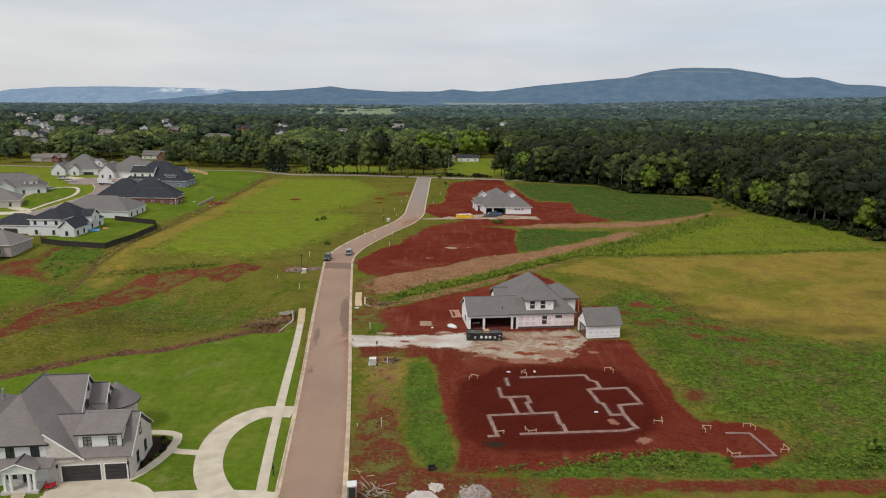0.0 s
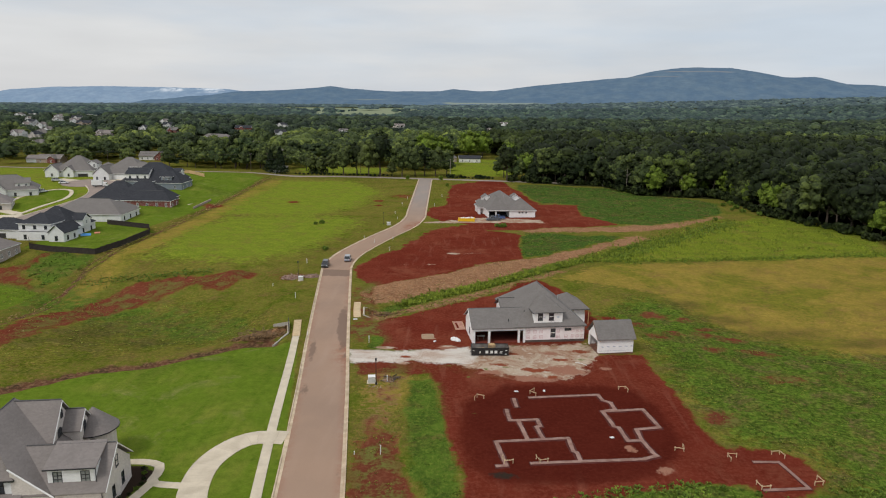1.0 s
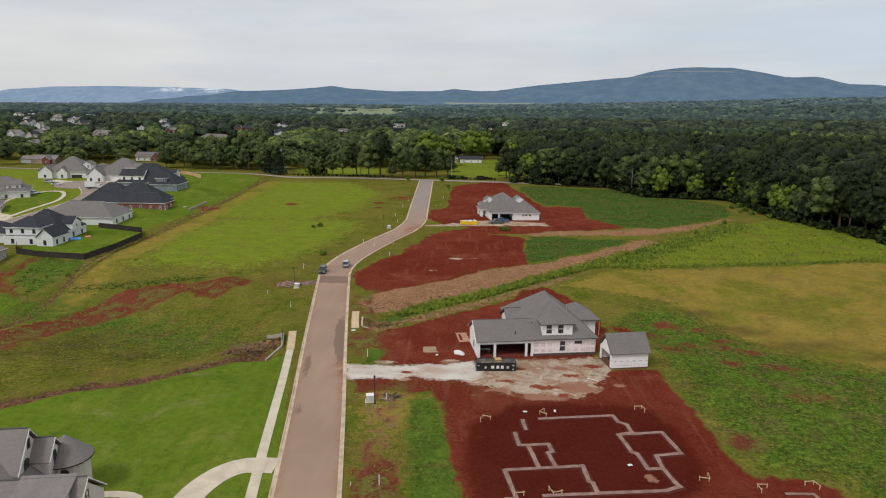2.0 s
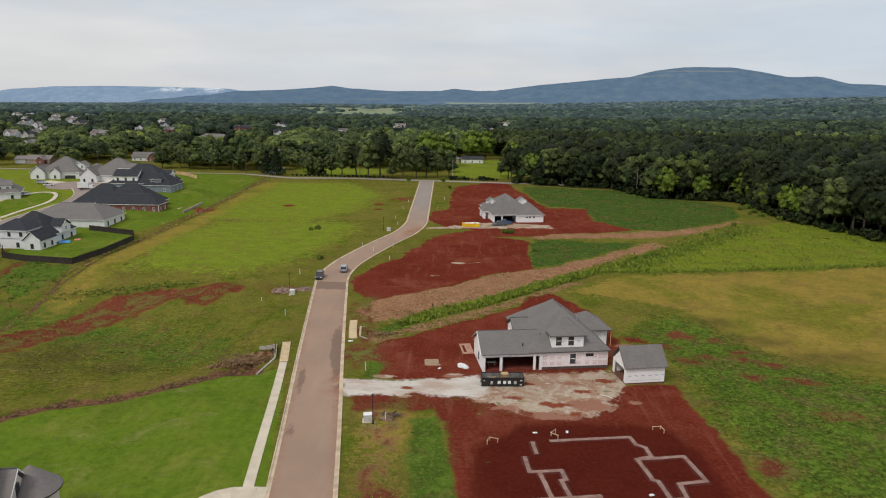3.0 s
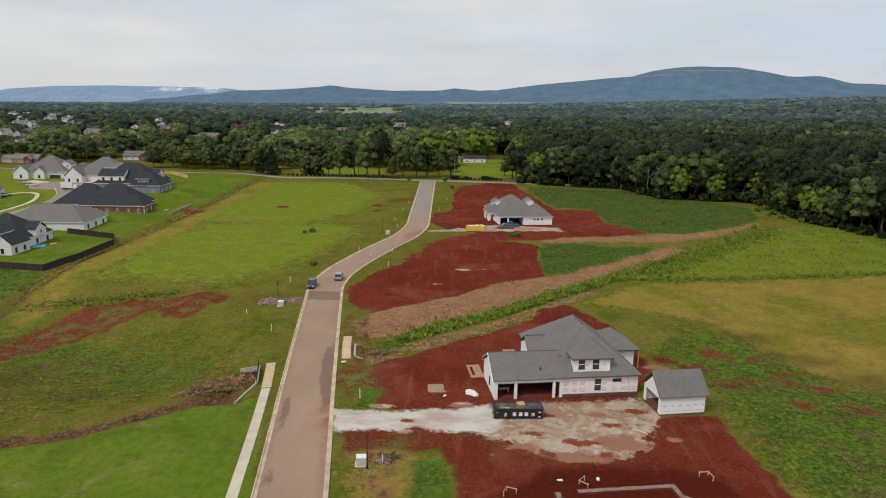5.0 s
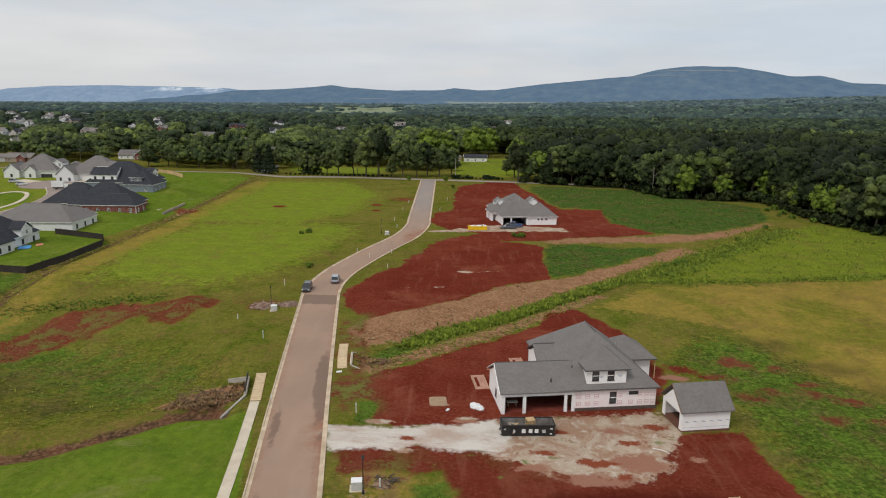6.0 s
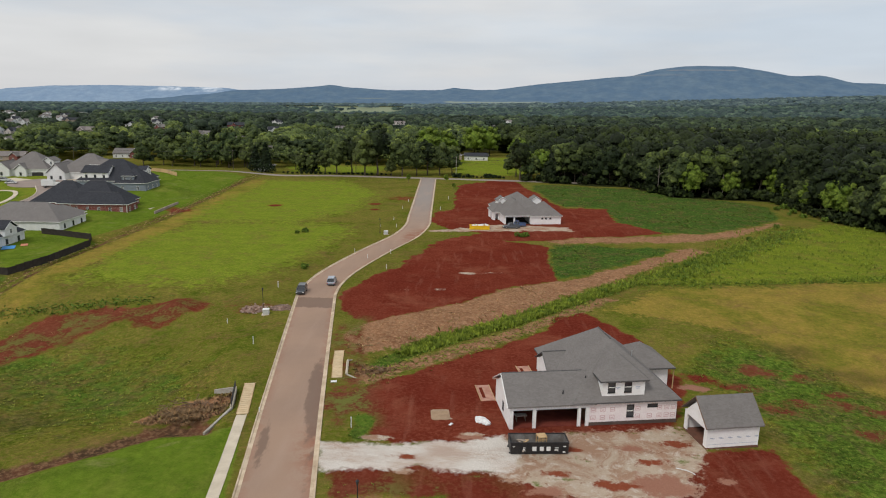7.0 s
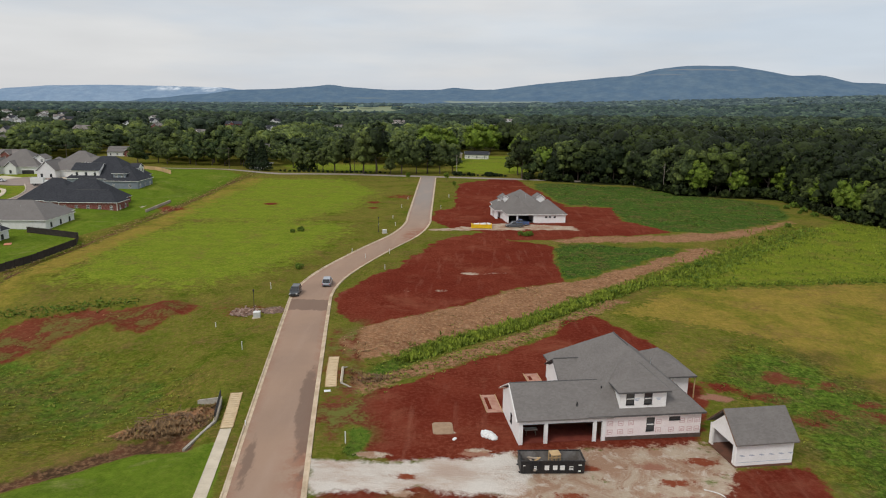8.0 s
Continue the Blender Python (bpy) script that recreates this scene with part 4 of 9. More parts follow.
def build_kerbs():
    kerb = tagged(new("kerb"), "pale concrete kerb and gutter along both road edges", "kerb", kind="structure")
    line = curve_points(ROAD, 3.0)
    gone = ((-1, 118.5, 112.0), (1, 253.0, 246.0), (1, 117.5, 111.5), (-1, 88.5, 81.0), (-1, 66.0, 60.0))
    s = sides_of(line)
    for side in (-1, 1):
        for i in range(len(line) - 1):
            a, b = Vector((*line[i], 0)), Vector((*line[i + 1], 0))
            sa, sb = Vector((*s[i], 0)) * side, Vector((*s[i + 1], 0)) * side
            gap = (b - a).normalized() * 0.012
            low = any(g[0] == side and g[2] < (a.y + b.y) / 2 < g[1] for g in gone)
            top = 0.055 if low else 0.15
            bm = bmesh.new()
            rings = []
            for p, n in ((a + gap, sa), (b - gap, sb)):
                rings.append([bm.verts.new(p + n * (HALF + o) + Vector((0, 0, z))) for o, z in ((-0.02, -0.05), (-0.02, 0.035), (0.36, 0.022), (0.42, top - 0.02), (0.46, top), (0.60, top), (0.62, -0.05))])
            k = len(rings[0])
            for j in range(k):
                q = (rings[0][j], rings[1][j], rings[1][(j + 1) % k], rings[0][(j + 1) % k])
                bm.faces.new(q if side > 0 else q[::-1])
            bm.faces.new(rings[0])
            bm.faces.new(rings[1][::-1])
            bmesh.ops.recalc_face_normals(bm, faces=bm.faces)
            part("kerbstone", bm, M_KERB, kerb)


def slabs(owner, name, pts, width, length, z, material, gap=0.02, thick=0.12):
    line = curve_points(pts, length)
    s = sides_of(line)
    for i in range(len(line) - 1):
        a, b = line[i], line[i + 1]
        d = (b - a) / np.hypot(*(b - a)) * gap / 2
        cs = [a + d - s[i] * width / 2, a + d + s[i] * width / 2, b - d + s[i + 1] * width / 2, b - d - s[i + 1] * width / 2]
        bm = bmesh.new()
        lo = [bm.verts.new((*c, z - thick)) for c in cs]
        hi = [bm.verts.new((*c, z)) for c in cs]
        bm.faces.new(lo[::-1]), bm.faces.new(hi)
        for j in range(4):
            k = (j + 1) % 4
            bm.faces.new((lo[j], lo[k], hi[k], hi[j]))
        bmesh.ops.recalc_face_normals(bm, faces=bm.faces)
        part(name, bm, material, owner)


build_road()
build_kerbs()
pavement = tagged(new("pavement"), "narrow pale concrete pavement beside the road", "pavement", kind="structure")
slabs(pavement, "slab", [(-17.5, 40), (-22.9, 65), (-26.8, 86), (-31.0, 110.7), (-33.6, 125)], 1.35, 1.8, 0.06, M_CONCRETE)
drive = tagged(new("driveway"), "pale concrete driveway loop with a walk to the house", "driveway", kind="structure")
slabs(drive, "slab", [(-24.3, 84.5), (-26.0, 84.5), (-28.9, 84.0), (-31.2, 81.4), (-32.5, 77.0), (-32.1, 72.0), (-30.4, 67.0), (-27.4, 62.6), (-24.5, 60.0)], 3.6, 1.3, 0.07, M_CONCRETE)
slabs(drive, "slab", [(-47.8, 57.0), (-43.6, 57.4), (-39.0, 57.8), (-33.5, 59.0), (-26.0, 59.8), (-20.6, 59.6)], 8.0, 3.0, 0.062, M_CONCRETE)
slabs(drive, "slab", [(-41.6, 63.4), (-38.4, 63.0), (-36.4, 61.6)], 3.0, 1.6, 0.0645, M_CONCRETE)
slabs(drive, "slab", [(-44.9, 65.0), (-43.6, 60.0)], 8.0, 2.5, 0.066, M_CONCRETE)
slabs(drive, "slab", [(-32.6, 71.9), (-37.4, 72.3), (-37.9, 74.5), (-38.6, 76.4), (-41.0, 77.0), (-43.0, 76.8)], 1.25, 1.2, 0.064, M_CONCRETE)
slabs(drive, "slab", [(-37.6, 72.6), (-38.3, 68.6), (-39.2, 66.2), (-40.4, 64.6)], 1.25, 1.2, 0.068, M_CONCRETE)


def flat_patch(name, pts, z, material, owner, label=""):
    """A paved area laid over the land."""
    bm = bmesh.new()
    top = [bm.verts.new((x, y, lie(x, y) + z)) for x, y in pts]
    low = [bm.verts.new((x, y, lie(x, y) - 0.3)) for x, y in pts]
    bm.faces.new(top)
    for i in range(len(pts)):
        j = (i + 1) % len(pts)
        bm.faces.new((top[j], top[i], low[i], low[j]))
    bmesh.ops.triangulate(bm, faces=[f for f in bm.faces if len(f.verts) > 4])
    bmesh.ops.recalc_face_normals(bm, faces=bm.faces)
    return part(name, bm, material, owner, label)


M_OLDROAD = plain("grey_brown_asphalt", (0.30, 0.235, 0.20), (0.25, 0.20, 0.17), 0.3, 8.0, 0.9)


def build_close():
    """The turning circle of the finished estate, its kerb and drives."""
    line = curve_points([(-168, 190), (-169, 222), (-168.5, 253), (-168, 282), (-174, 302), (-186, 320)], 2.0)
    v, f = band(line, [-4.3, 0, 4.3], [0.12, 0.16, 0.12])
    me = mesh_of("close_road", v, [q[::-1] for q in f], M_OLDROAD)
    tagged(part_of("close_road", me), "grey-brown asphalt street of the finished estate", "road", kind="structure")
    c = [(-192 + 13.5 * math.cos(a), 326 + 13.5 * math.sin(a)) for a in np.linspace(0, 2 * math.pi, 25)[:-1]]
    tagged(flat_patch("turning_circle", c, 0.2, M_OLDROAD, None), "round asphalt end of the estate street", "road", kind="structure")
    kerb = tagged(new("close_kerb"), "pale concrete kerb of the estate street", "kerb", kind="structure")
    for side in (-4.6, 4.6):
        s = sides_of(line)
        edge = line + s * side
        for i in range(0, len(edge) - 2, 2):
            a, b = edge[i], edge[i + 2]
            part("kerbstone", rod((*a, lie(*a) + 0.16), (*b, lie(*b) + 0.16), 0.26, 4), M_CONCRETE, kerb)
    walk_l = tagged(new("close_pavement"), "pale concrete pavement and drives round the estate green", "pavement", kind="structure")
    for pts, w in (([(-176, 240), (-178, 262), (-179, 284), (-188, 302), (-197, 303), (-200, 286), (-197, 272)], 1.6), ([(-200, 238), (-184, 243), (-174, 246)], 6.0), ([(-201, 280), (-190, 258), (-178, 250)], 4.0),
                   ([(-215, 336), (-203, 331)], 6.0), ([(-183, 341), (-188, 334)], 9.0), ([(-152, 306), (-164, 300)], 5.0), ([(-150, 262), (-164, 262)], 5.0), ([(-155, 218), (-165, 216)], 7.0)):
        ln = curve_points(pts, 2.0)
        s = sides_of(ln)
        for i in range(len(ln) - 1):
            q = [ln[i] - s[i] * w / 2, ln[i] + s[i] * w / 2, ln[i + 1] + s[i + 1] * w / 2, ln[i + 1] - s[i + 1] * w / 2]
            flat_patch("slab", [tuple(c) for c in q], 0.20, M_CONCRETE, walk_l)


build_close()

M_DRIVE_GREY = plain("grey_asphalt", (0.30, 0.285, 0.27), (0.25, 0.24, 0.23), 0.3, 8.0, 0.9)
tagged(flat_patch("side_drive", [(-130, 417), (-122, 416.5), (-124, 440), (-128, 462), (-136, 462)], 0.06, M_DRIVE_GREY, None), "grey asphalt drive beside dark trees", "drive", kind="structure")

# ---- houses ----


def wall_bm(length, tall, holes=(), thick=0.2, gable=0.0):
    """A wall along x, its outer face at y = 0, in one piece with openings through it, and a gable of that height on top."""
    bm = bmesh.new()
    xs = sorted({0.0, length, *(h[0] for h in holes), *(h[1] for h in holes)} | ({length / 2} if gable else set()))
    zs = sorted({0.0, tall, *(h[2] for h in holes), *(h[3] for h in holes)})
    nx, nz = len(xs) - 1, len(zs) - 1
    cell = [[not any(h[0] - 1e-6 <= xs[i] and xs[i + 1] <= h[1] + 1e-6 and h[2] - 1e-6 <= zs[j] and zs[j + 1] <= h[3] + 1e-6 for h in holes) for j in range(nz)] for i in range(nx)]
    made = {}

    def at(i, j, k):
        if (i, j, k) not in made:
            made[i, j, k] = bm.verts.new((xs[i], k * thick, zs[j]))
        return made[i, j, k]

    for i in range(nx):
        for j in range(nz):
            if not cell[i][j]:
                continue
            bm.faces.new((at(i, j, 0), at(i + 1, j, 0), at(i + 1, j + 1, 0), at(i, j + 1, 0)))
            bm.faces.new((at(i, j + 1, 1), at(i + 1, j + 1, 1), at(i + 1, j, 1), at(i, j, 1)))
            if i == 0 or not cell[i - 1][j]:
                bm.faces.new((at(i, j, 1), at(i, j, 0), at(i, j + 1, 0), at(i, j + 1, 1)))
            if i == nx - 1 or not cell[i + 1][j]:
                bm.faces.new((at(i + 1, j, 0), at(i + 1, j, 1), at(i + 1, j + 1, 1), at(i + 1, j + 1, 0)))
            if j == 0 or not cell[i][j - 1]:
                bm.faces.new((at(i, j, 1), at(i + 1, j, 1), at(i + 1, j, 0), at(i, j, 0)))
            if (j == nz - 1 and not gable) or (j < nz - 1 and not cell[i][j + 1]):
                bm.faces.new((at(i, j + 1, 0), at(i + 1, j + 1, 0), at(i + 1, j + 1, 1), at(i, j + 1, 1)))
    if gable:
        top = [bm.verts.new((length / 2, k * thick, tall + gable)) for k in (0, 1)]
        for k in (0, 1):
            row = [at(i, nz, k) for i in range(nx + 1)]
            for p, q in zip(row, row[1:]):
                bm.faces.new((p, q, top[k]) if k == 0 else (q, p, top[k]))
        bm.faces.new((at(0, nz, 1), at(0, nz, 0), top[0], top[1]))
        bm.faces.new((at(nx, nz, 0), at(nx, nz, 1), top[1], top[0]))
    return bm


def side_pose(w, side, inset=0.0):
    u0, u1, v0, v1 = w
    return {"front": pose(u0, v0, 0), "right": pose(u1, v0 + inset, 0, 0, 0, 90),
            "left": pose(u0, v1 - inset, 0, 0, 0, -90), "back": pose(u1, v1, 0, 0, 0, 180)}[side]


def hip_bm(u0, u1, v0, v1, z, pitch, thick=0.16):
    bm = bmesh.new()
    wide, deep = u1 - u0, v1 - v0
    h = min(wide, deep) / 2
    um, vm, top = (u0 + u1) / 2, (v0 + v1) / 2, z + h * pitch
    lo = [bm.verts.new((*c, z - thick)) for c in ((u0, v0), (u1, v0), (u1, v1), (u0, v1))]
    hi = [bm.verts.new((*c, z)) for c in ((u0, v0), (u1, v0), (u1, v1), (u0, v1))]
    bm.faces.new(lo[::-1])
    for i in range(4):
        j = (i + 1) % 4
        bm.faces.new((lo[i], lo[j], hi[j], hi[i]))
    if abs(wide - deep) < 0.05:
        p = bm.verts.new((um, vm, top))
        for i in range(4):
            bm.faces.new((hi[i], hi[(i + 1) % 4], p))
    elif wide > deep:
        a, b = bm.verts.new((u0 + h, vm, top)), bm.verts.new((u1 - h, vm, top))
        bm.faces.new((hi[0], hi[1], b, a)), bm.faces.new((hi[1], hi[2], b)), bm.faces.new((hi[2], hi[3], a, b)), bm.faces.new((hi[3], hi[0], a))
    else:
        a, b = bm.verts.new((um, v0 + h, top)), bm.verts.new((um, v1 - h, top))
        bm.faces.new((hi[0], hi[1], a)), bm.faces.new((hi[1], hi[2], b, a)), bm.faces.new((hi[2], hi[3], b)), bm.faces.new((hi[3], hi[0], a, b))
    return bm


def gable_bm(u0, u1, v0, v1, z, pitch, along, thick=0.16):
    """Two slopes with a ridge along u or v."""
    bm = bmesh.new()
    if along == "u":
        h, mid, ends = (v1 - v0) / 2, (v0 + v1) / 2, (u0, u1)
    else:
        h, mid, ends = (u1 - u0) / 2, (u0 + u1) / 2, (v0, v1)
    prof = [(-h, z), (0, z + h * pitch), (h, z), (h, z - thick), (0, z + h * pitch - thick * 1.3), (-h, z - thick)]
    rings = [[bm.verts.new((e, mid + o, q) if along == "u" else (mid + o, e, q)) for o, q in prof] for e in ends]
    for i in range(6):
        j = (i + 1) % 6
        bm.faces.new((rings[0][i], rings[0][j], rings[1][j], rings[1][i]))
    for r, flip in ((rings[0], 1), (rings[1], -1)):
        bm.faces.new([r[k] for k in (0, 1, 4, 5)][::flip])
        bm.faces.new([r[k] for k in (1, 2, 3, 4)][::flip])
    bmesh.ops.recalc_face_normals(bm, faces=bm.faces)
    return bm


def shed_bm(u0, u1, v0, v1, z0, z1, thick=0.14):
    bm = bmesh.new()
    lo = [bm.verts.new(c) for c in ((u0, v0, z0 - thick), (u1, v0, z0 - thick), (u1, v1, z1 - thick), (u0, v1, z1 - thick))]
    hi = [bm.verts.new(c) for c in ((u0, v0, z0), (u1, v0, z0), (u1, v1, z1), (u0, v1, z1))]
    bm.faces.new(lo[::-1]), bm.faces.new(hi)
    for i in range(4):
        j = (i + 1) % 4
        bm.faces.new((lo[i], lo[j], hi[j], hi[i]))
    return bm


def window(owner, m, w, h, frame_mat, bars=(1, 2), depth=0.09, name="window", pane=None):
    """A framed window whose lower left corner is the origin of m, looking out along -y."""
    f, g = 0.07, 0.028
    xs = [f + (w - 2 * f) * i / bars[0] for i in range(bars[0] + 1)]
    zs = [f + (h - 2 * f) * i / bars[1] for i in range(bars[1] + 1)]
    lights = [(xs[i] + (g if i else 0), xs[i + 1] - (g if i + 1 < bars[0] else 0), zs[j] + (g if j else 0), zs[j + 1] - (g if j + 1 < bars[1] else 0)) for i in range(bars[0]) for j in range(bars[1])]
    ob = part(name, wall_bm(w, h, lights, depth + 0.03), frame_mat, owner, m=m @ pose(0, -0.03, 0))
    part("sill", box(-0.05, w + 0.05, -0.05, 0.025, -0.063, -0.003), frame_mat, ob)
    part("pane", box(f, w - f, 0.065, 0.08, f, h - f), pane or M_GLASS, ob)
    return ob


def garage_door(owner, m, w, h, material):
    rows = []
    for i in range(4):
        z = h * i / 4
        rows.append((0, w, 0.05, 0.10, z + 0.015, z + h / 4 - 0.015))
        k = max(2, round(w / 0.65))
        for j in range(k):
            x = w * j / k
            rows.append((x + 0.06, x + w / k - 0.06, 0.035, 0.05, z + 0.07, z + h / 4 - 0.07))
    rows.append((0, w, 0.08, 0.12, 0, h))
    return part("garage_door", boxes(*rows), material, owner, m=m)


def wing(owner, w, floor, eave, walls, roof_mat, roof="hip", pitch=0.75, over=0.4, holes=None, sides=("front", "right", "left", "back"), cap=True, trim=M_WHITE, fascia=True, thick=0.2):
    """Walls and roof of one block of a house: w = (u0, u1, v0, v1)."""
    u0, u1, v0, v1 = w
    holes = holes or {}
    tall = eave - 0.16 - floor
    for side in sides:
        run = u1 - u0 if side in ("front", "back") else v1 - v0 - 2 * thick
        g = 0.0
        if roof == "gable_u" and side in ("left", "right") or roof == "gable_v" and side in ("front", "back"):
            g = run / 2 * pitch
        material = walls[side] if isinstance(walls, dict) else walls
        part("wall", wall_bm(run, tall, holes.get(side, ()), thick, g), material, owner,
             m=pose(0, 0, floor) @ side_pose(w, side, thick if side in ("left", "right") else 0.0))
    r = (u0 - over, u1 + over, v0 - over, v1 + over)
    if roof == "hip":
        ob = part("roof", hip_bm(*r, eave, pitch), roof_mat, owner)
    elif roof == "gable_u":
        ob = part("roof", gable_bm(*r, eave, pitch, "u"), roof_mat, owner)
    elif roof == "gable_v":
        ob = part("roof", gable_bm(*r, eave, pitch, "v"), roof_mat, owner)
    else:
        return None
    if fascia and roof == "hip":
        a, b, c, d = r
        for row in ((a, b, c - 0.05, c - 0.003), (a, b, d + 0.003, d + 0.05), (a - 0.05, a - 0.003, c, d), (b + 0.003, b + 0.05, c, d)):
            part("fascia", box(*row, eave - 0.2, eave - 0.02), trim, ob)
    elif fascia:
        a, b, c, d = r
        h = ((d - c) if roof == "gable_u" else (b - a)) / 2
        top = eave + h * pitch
        mid = (c + d) / 2 if roof == "gable_u" else (a + b) / 2
        for e in ((a, b) if roof == "gable_u" else (c, d)):
            for s in (-1, 1):
                p = (e, mid + s * h, eave - 0.09) if roof == "gable_u" else (mid + s * h, e, eave - 0.09)
                q = (e, mid, top - 0.11) if roof == "gable_u" else (mid, e, top - 0.11)
                part("rake_board", rod(p, q, 0.075, 4), trim, ob)
    if cap:
        h = min(r[1] - r[0], r[3] - r[2]) / 2
        um, vm = (r[0] + r[1]) / 2, (r[2] + r[3]) / 2
        bm = bmesh.new()
        if roof == "gable_u":
            t = eave + (r[3] - r[2]) / 2 * pitch
            rod((r[0] + 0.1, vm, t + 0.02), (r[1] - 0.1, vm, t + 0.02), 0.09, 6, bm)
        elif roof == "gable_v":
            t = eave + (r[1] - r[0]) / 2 * pitch
            rod((um, r[2] + 0.1, t + 0.02), (um, r[3] - 0.1, t + 0.02), 0.09, 6, bm)
        elif r[1] - r[0] > r[3] - r[2] + 0.5:
            t = eave + h * pitch
            rod((r[0] + h, vm, t + 0.02), (r[1] - h, vm, t + 0.02), 0.09, 6, bm)
        elif r[3] - r[2] > r[1] - r[0] + 0.5:
            t = eave + h * pitch
            rod((um, r[2] + h, t + 0.02), (um, r[3] - h, t + 0.02), 0.09, 6, bm)
        if bm.verts:
            part("ridge_cap", bm, M_ROOF_CAP, ob)
        else:
            bm.free()
    return ob


def add_window(owner, w, side, at, sill, wide, tall, floor=0.0, frame_mat=None, bars=(1, 2), proud=0.0, pane=None):
    """A window in a wall with its left edge `at` metres along the wall."""
    m = side_pose(w, side) @ pose(at, -proud, floor + sill)
    return window(owner, m, wide, tall, frame_mat or M_FRAME_BLACK, bars, pane=pane)


def vent_pipe(owner, u, v, z, tall=0.5):
    part("vent_pipe", tube(0.06, 0.06, z - 0.4, z + tall, 8, u, v), M_METAL_GREY, owner)


ROT = 9.5


def house_in_wrap():
    """The house being built beside the cleared lot, in pink-printed sheathing, its garage still open."""
    h = thing("unfinished_house", pose(2.0, 123.6, lie(2, 123.6), 0, 0, ROT), "unfinished house in white wrap with grey shingle roof and open garage", "house")
    # the open garage
    g = (0.0, 10.6, 0.0, 9.0)
    part("garage_slab", box(0.05, 10.5, 0.25, 8.75, -0.1, 0.12), M_MUD, h, "clay-stained concrete garage floor")
    part("roof", gable_bm(-0.35, 11.4, -0.35, 9.35, 3.25, 0.56, "u"), M_ROOF_GREY, h)
    part("ridge_cap", rod((-0.25, 4.5, 5.92), (10.8, 4.5, 5.92), 0.09, 6), M_ROOF_CAP, h)
    for e in (-0.35,):
        for s_ in (-1, 1):
            part("rake_board", rod((e, 4.5 + s_ * 4.85, 3.16), (e, 4.5, 5.82), 0.09, 4), M_WHITE, h)
    for side, holes, gable in (("front", [(0.45, 3.05, 0.0, 2.5), (3.5, 9.05, 0.0, 2.5), (9.45, 10.15, 0.0, 2.5)], 0), ("back", [], 0), ("left", [(4.4, 5.2, 0.9, 2.1)], 2.4)):
        run = 10.6 if side != "left" else 8.6
        part("wall", wall_bm(run, 3.09, holes, 0.2, gable), M_WRAP, h, m=side_pose(g, side, 0.2 if side == "left" else 0.0))
    add_window(h, g, "left", 4.6, 0.9, 0.8, 1.2)
    for row in ((0.22, 10.5, 8.6, 8.78), (0.22, 0.26, 0.3, 8.6), (10.4, 10.48, 0.3, 8.6)):
        part("stud_wall", box(*row, 0.12, 3.0), M_STUD, h, "bare brown stud wall inside the garage")
    for u in (0.42, 3.07, 3.45, 9.07, 9.42, 10.17):
        part("door_trim", box(u - 0.06, u + 0.06, -0.03, -0.003, 0.0, 2.5), M_WHITE, h)
    for a_, b_ in ((0.45, 3.05), (3.5, 9.05), (9.45, 10.15)):
        part("opening_head", box(a_, b_, -0.035, -0.004, 2.5, 2.58), M_FRAME_BLACK, h)
    # front room and main roof
    mw = (8.7, 22.7, 0.15, 19.2)
    part("foundation_wall", box(10.7, 22.78, 0.12, 19.0, -0.6, 0.42), M_FOUND, h, "dark concrete foundation wall")
    wing(h, mw, 0.42, 3.35, {"right": M_WRAP_PINK, "back": M_WRAP}, M_ROOF_GREY, "hip", 0.80, 0.4, sides=("right", "back"), trim=M_ROOF_CAP)
    part("wall", wall_bm(12.1, 2.77, [(5.15, 6.15, 0.55, 2.3), (8.0, 9.4, 1.85, 2.3)], 0.2), M_WRAP_PINK, h, m=pose(10.6, 0.15, 0.42))
    part("wall", wall_bm(10.2, 3.19, [], 0.2), M_WRAP, h, m=pose(8.7, 19.2, 0, 0, 0, -90))
    w1 = add_window(h, mw, "front", 7.05, 0.55, 1.0, 1.75, 0.42, bars=(1, 1))
    part("sash", boxes((0.07, 0.93, -0.02, 0.03, 0.80, 0.92)), M_WHITE, w1)
    add_window(h, mw, "front", 9.9, 1.85, 1.4, 0.45, 0.42, bars=(1, 1))
    # low block to the left of the main roof
    wing(h, (7.9, 13.0, 9.2, 16.0), 0.0, 3.3, M_WRAP, M_ROOF_GREY, "gable_u", 0.60, 0.35, sides=("left",), trim=M_ROOF_CAP)
    # rear wing with a porch post
    wing(h, (20.0, 26.4, 10.6, 17.4), 0.0, 3.45, M_WRAP, M_ROOF_GREY, "hip", 0.66, 0.75, sides=("front", "right", "back"), trim=M_ROOF_CAP)
    part("porch_post", box(27.0, 27.12, 10.1, 10.22, 0, 3.3), M_WOOD, h)
    # dormer over the front room
    d = (12.35, 18.15, 0.45, 6.5)
    wing(h, d, 3.6, 6.15, M_WRAP, M_ROOF_GREY, "hip", 0.80, 0.4, trim=M_ROOF_CAP, holes={"front": [(0.75, 1.75, 0.75, 2.25), (3.0, 4.0, 0.75, 2.25)]})
    for u in (0.75, 3.0):
        w2 = add_window(h, d, "front", u, 0.75, 1.0, 1.5, 3.6, bars=(1, 1))
        part("sash", boxes((0.07, 0.93, -0.02, 0.03, 0.70, 0.80)), M_WHITE, w2)
    # solid dark boxes added behind the windows as unlit rooms
    part("room_shell", box(12.6, 17.9, 0.9, 5.0, 4.0, 5.9), M_DARK, h, "dark box standing for the unlit attic room")
    part("room_shell", box(11.6, 22.4, 0.6, 8.0, 0.5, 3.1), M_DARK, h, "dark box standing for the unlit front room")
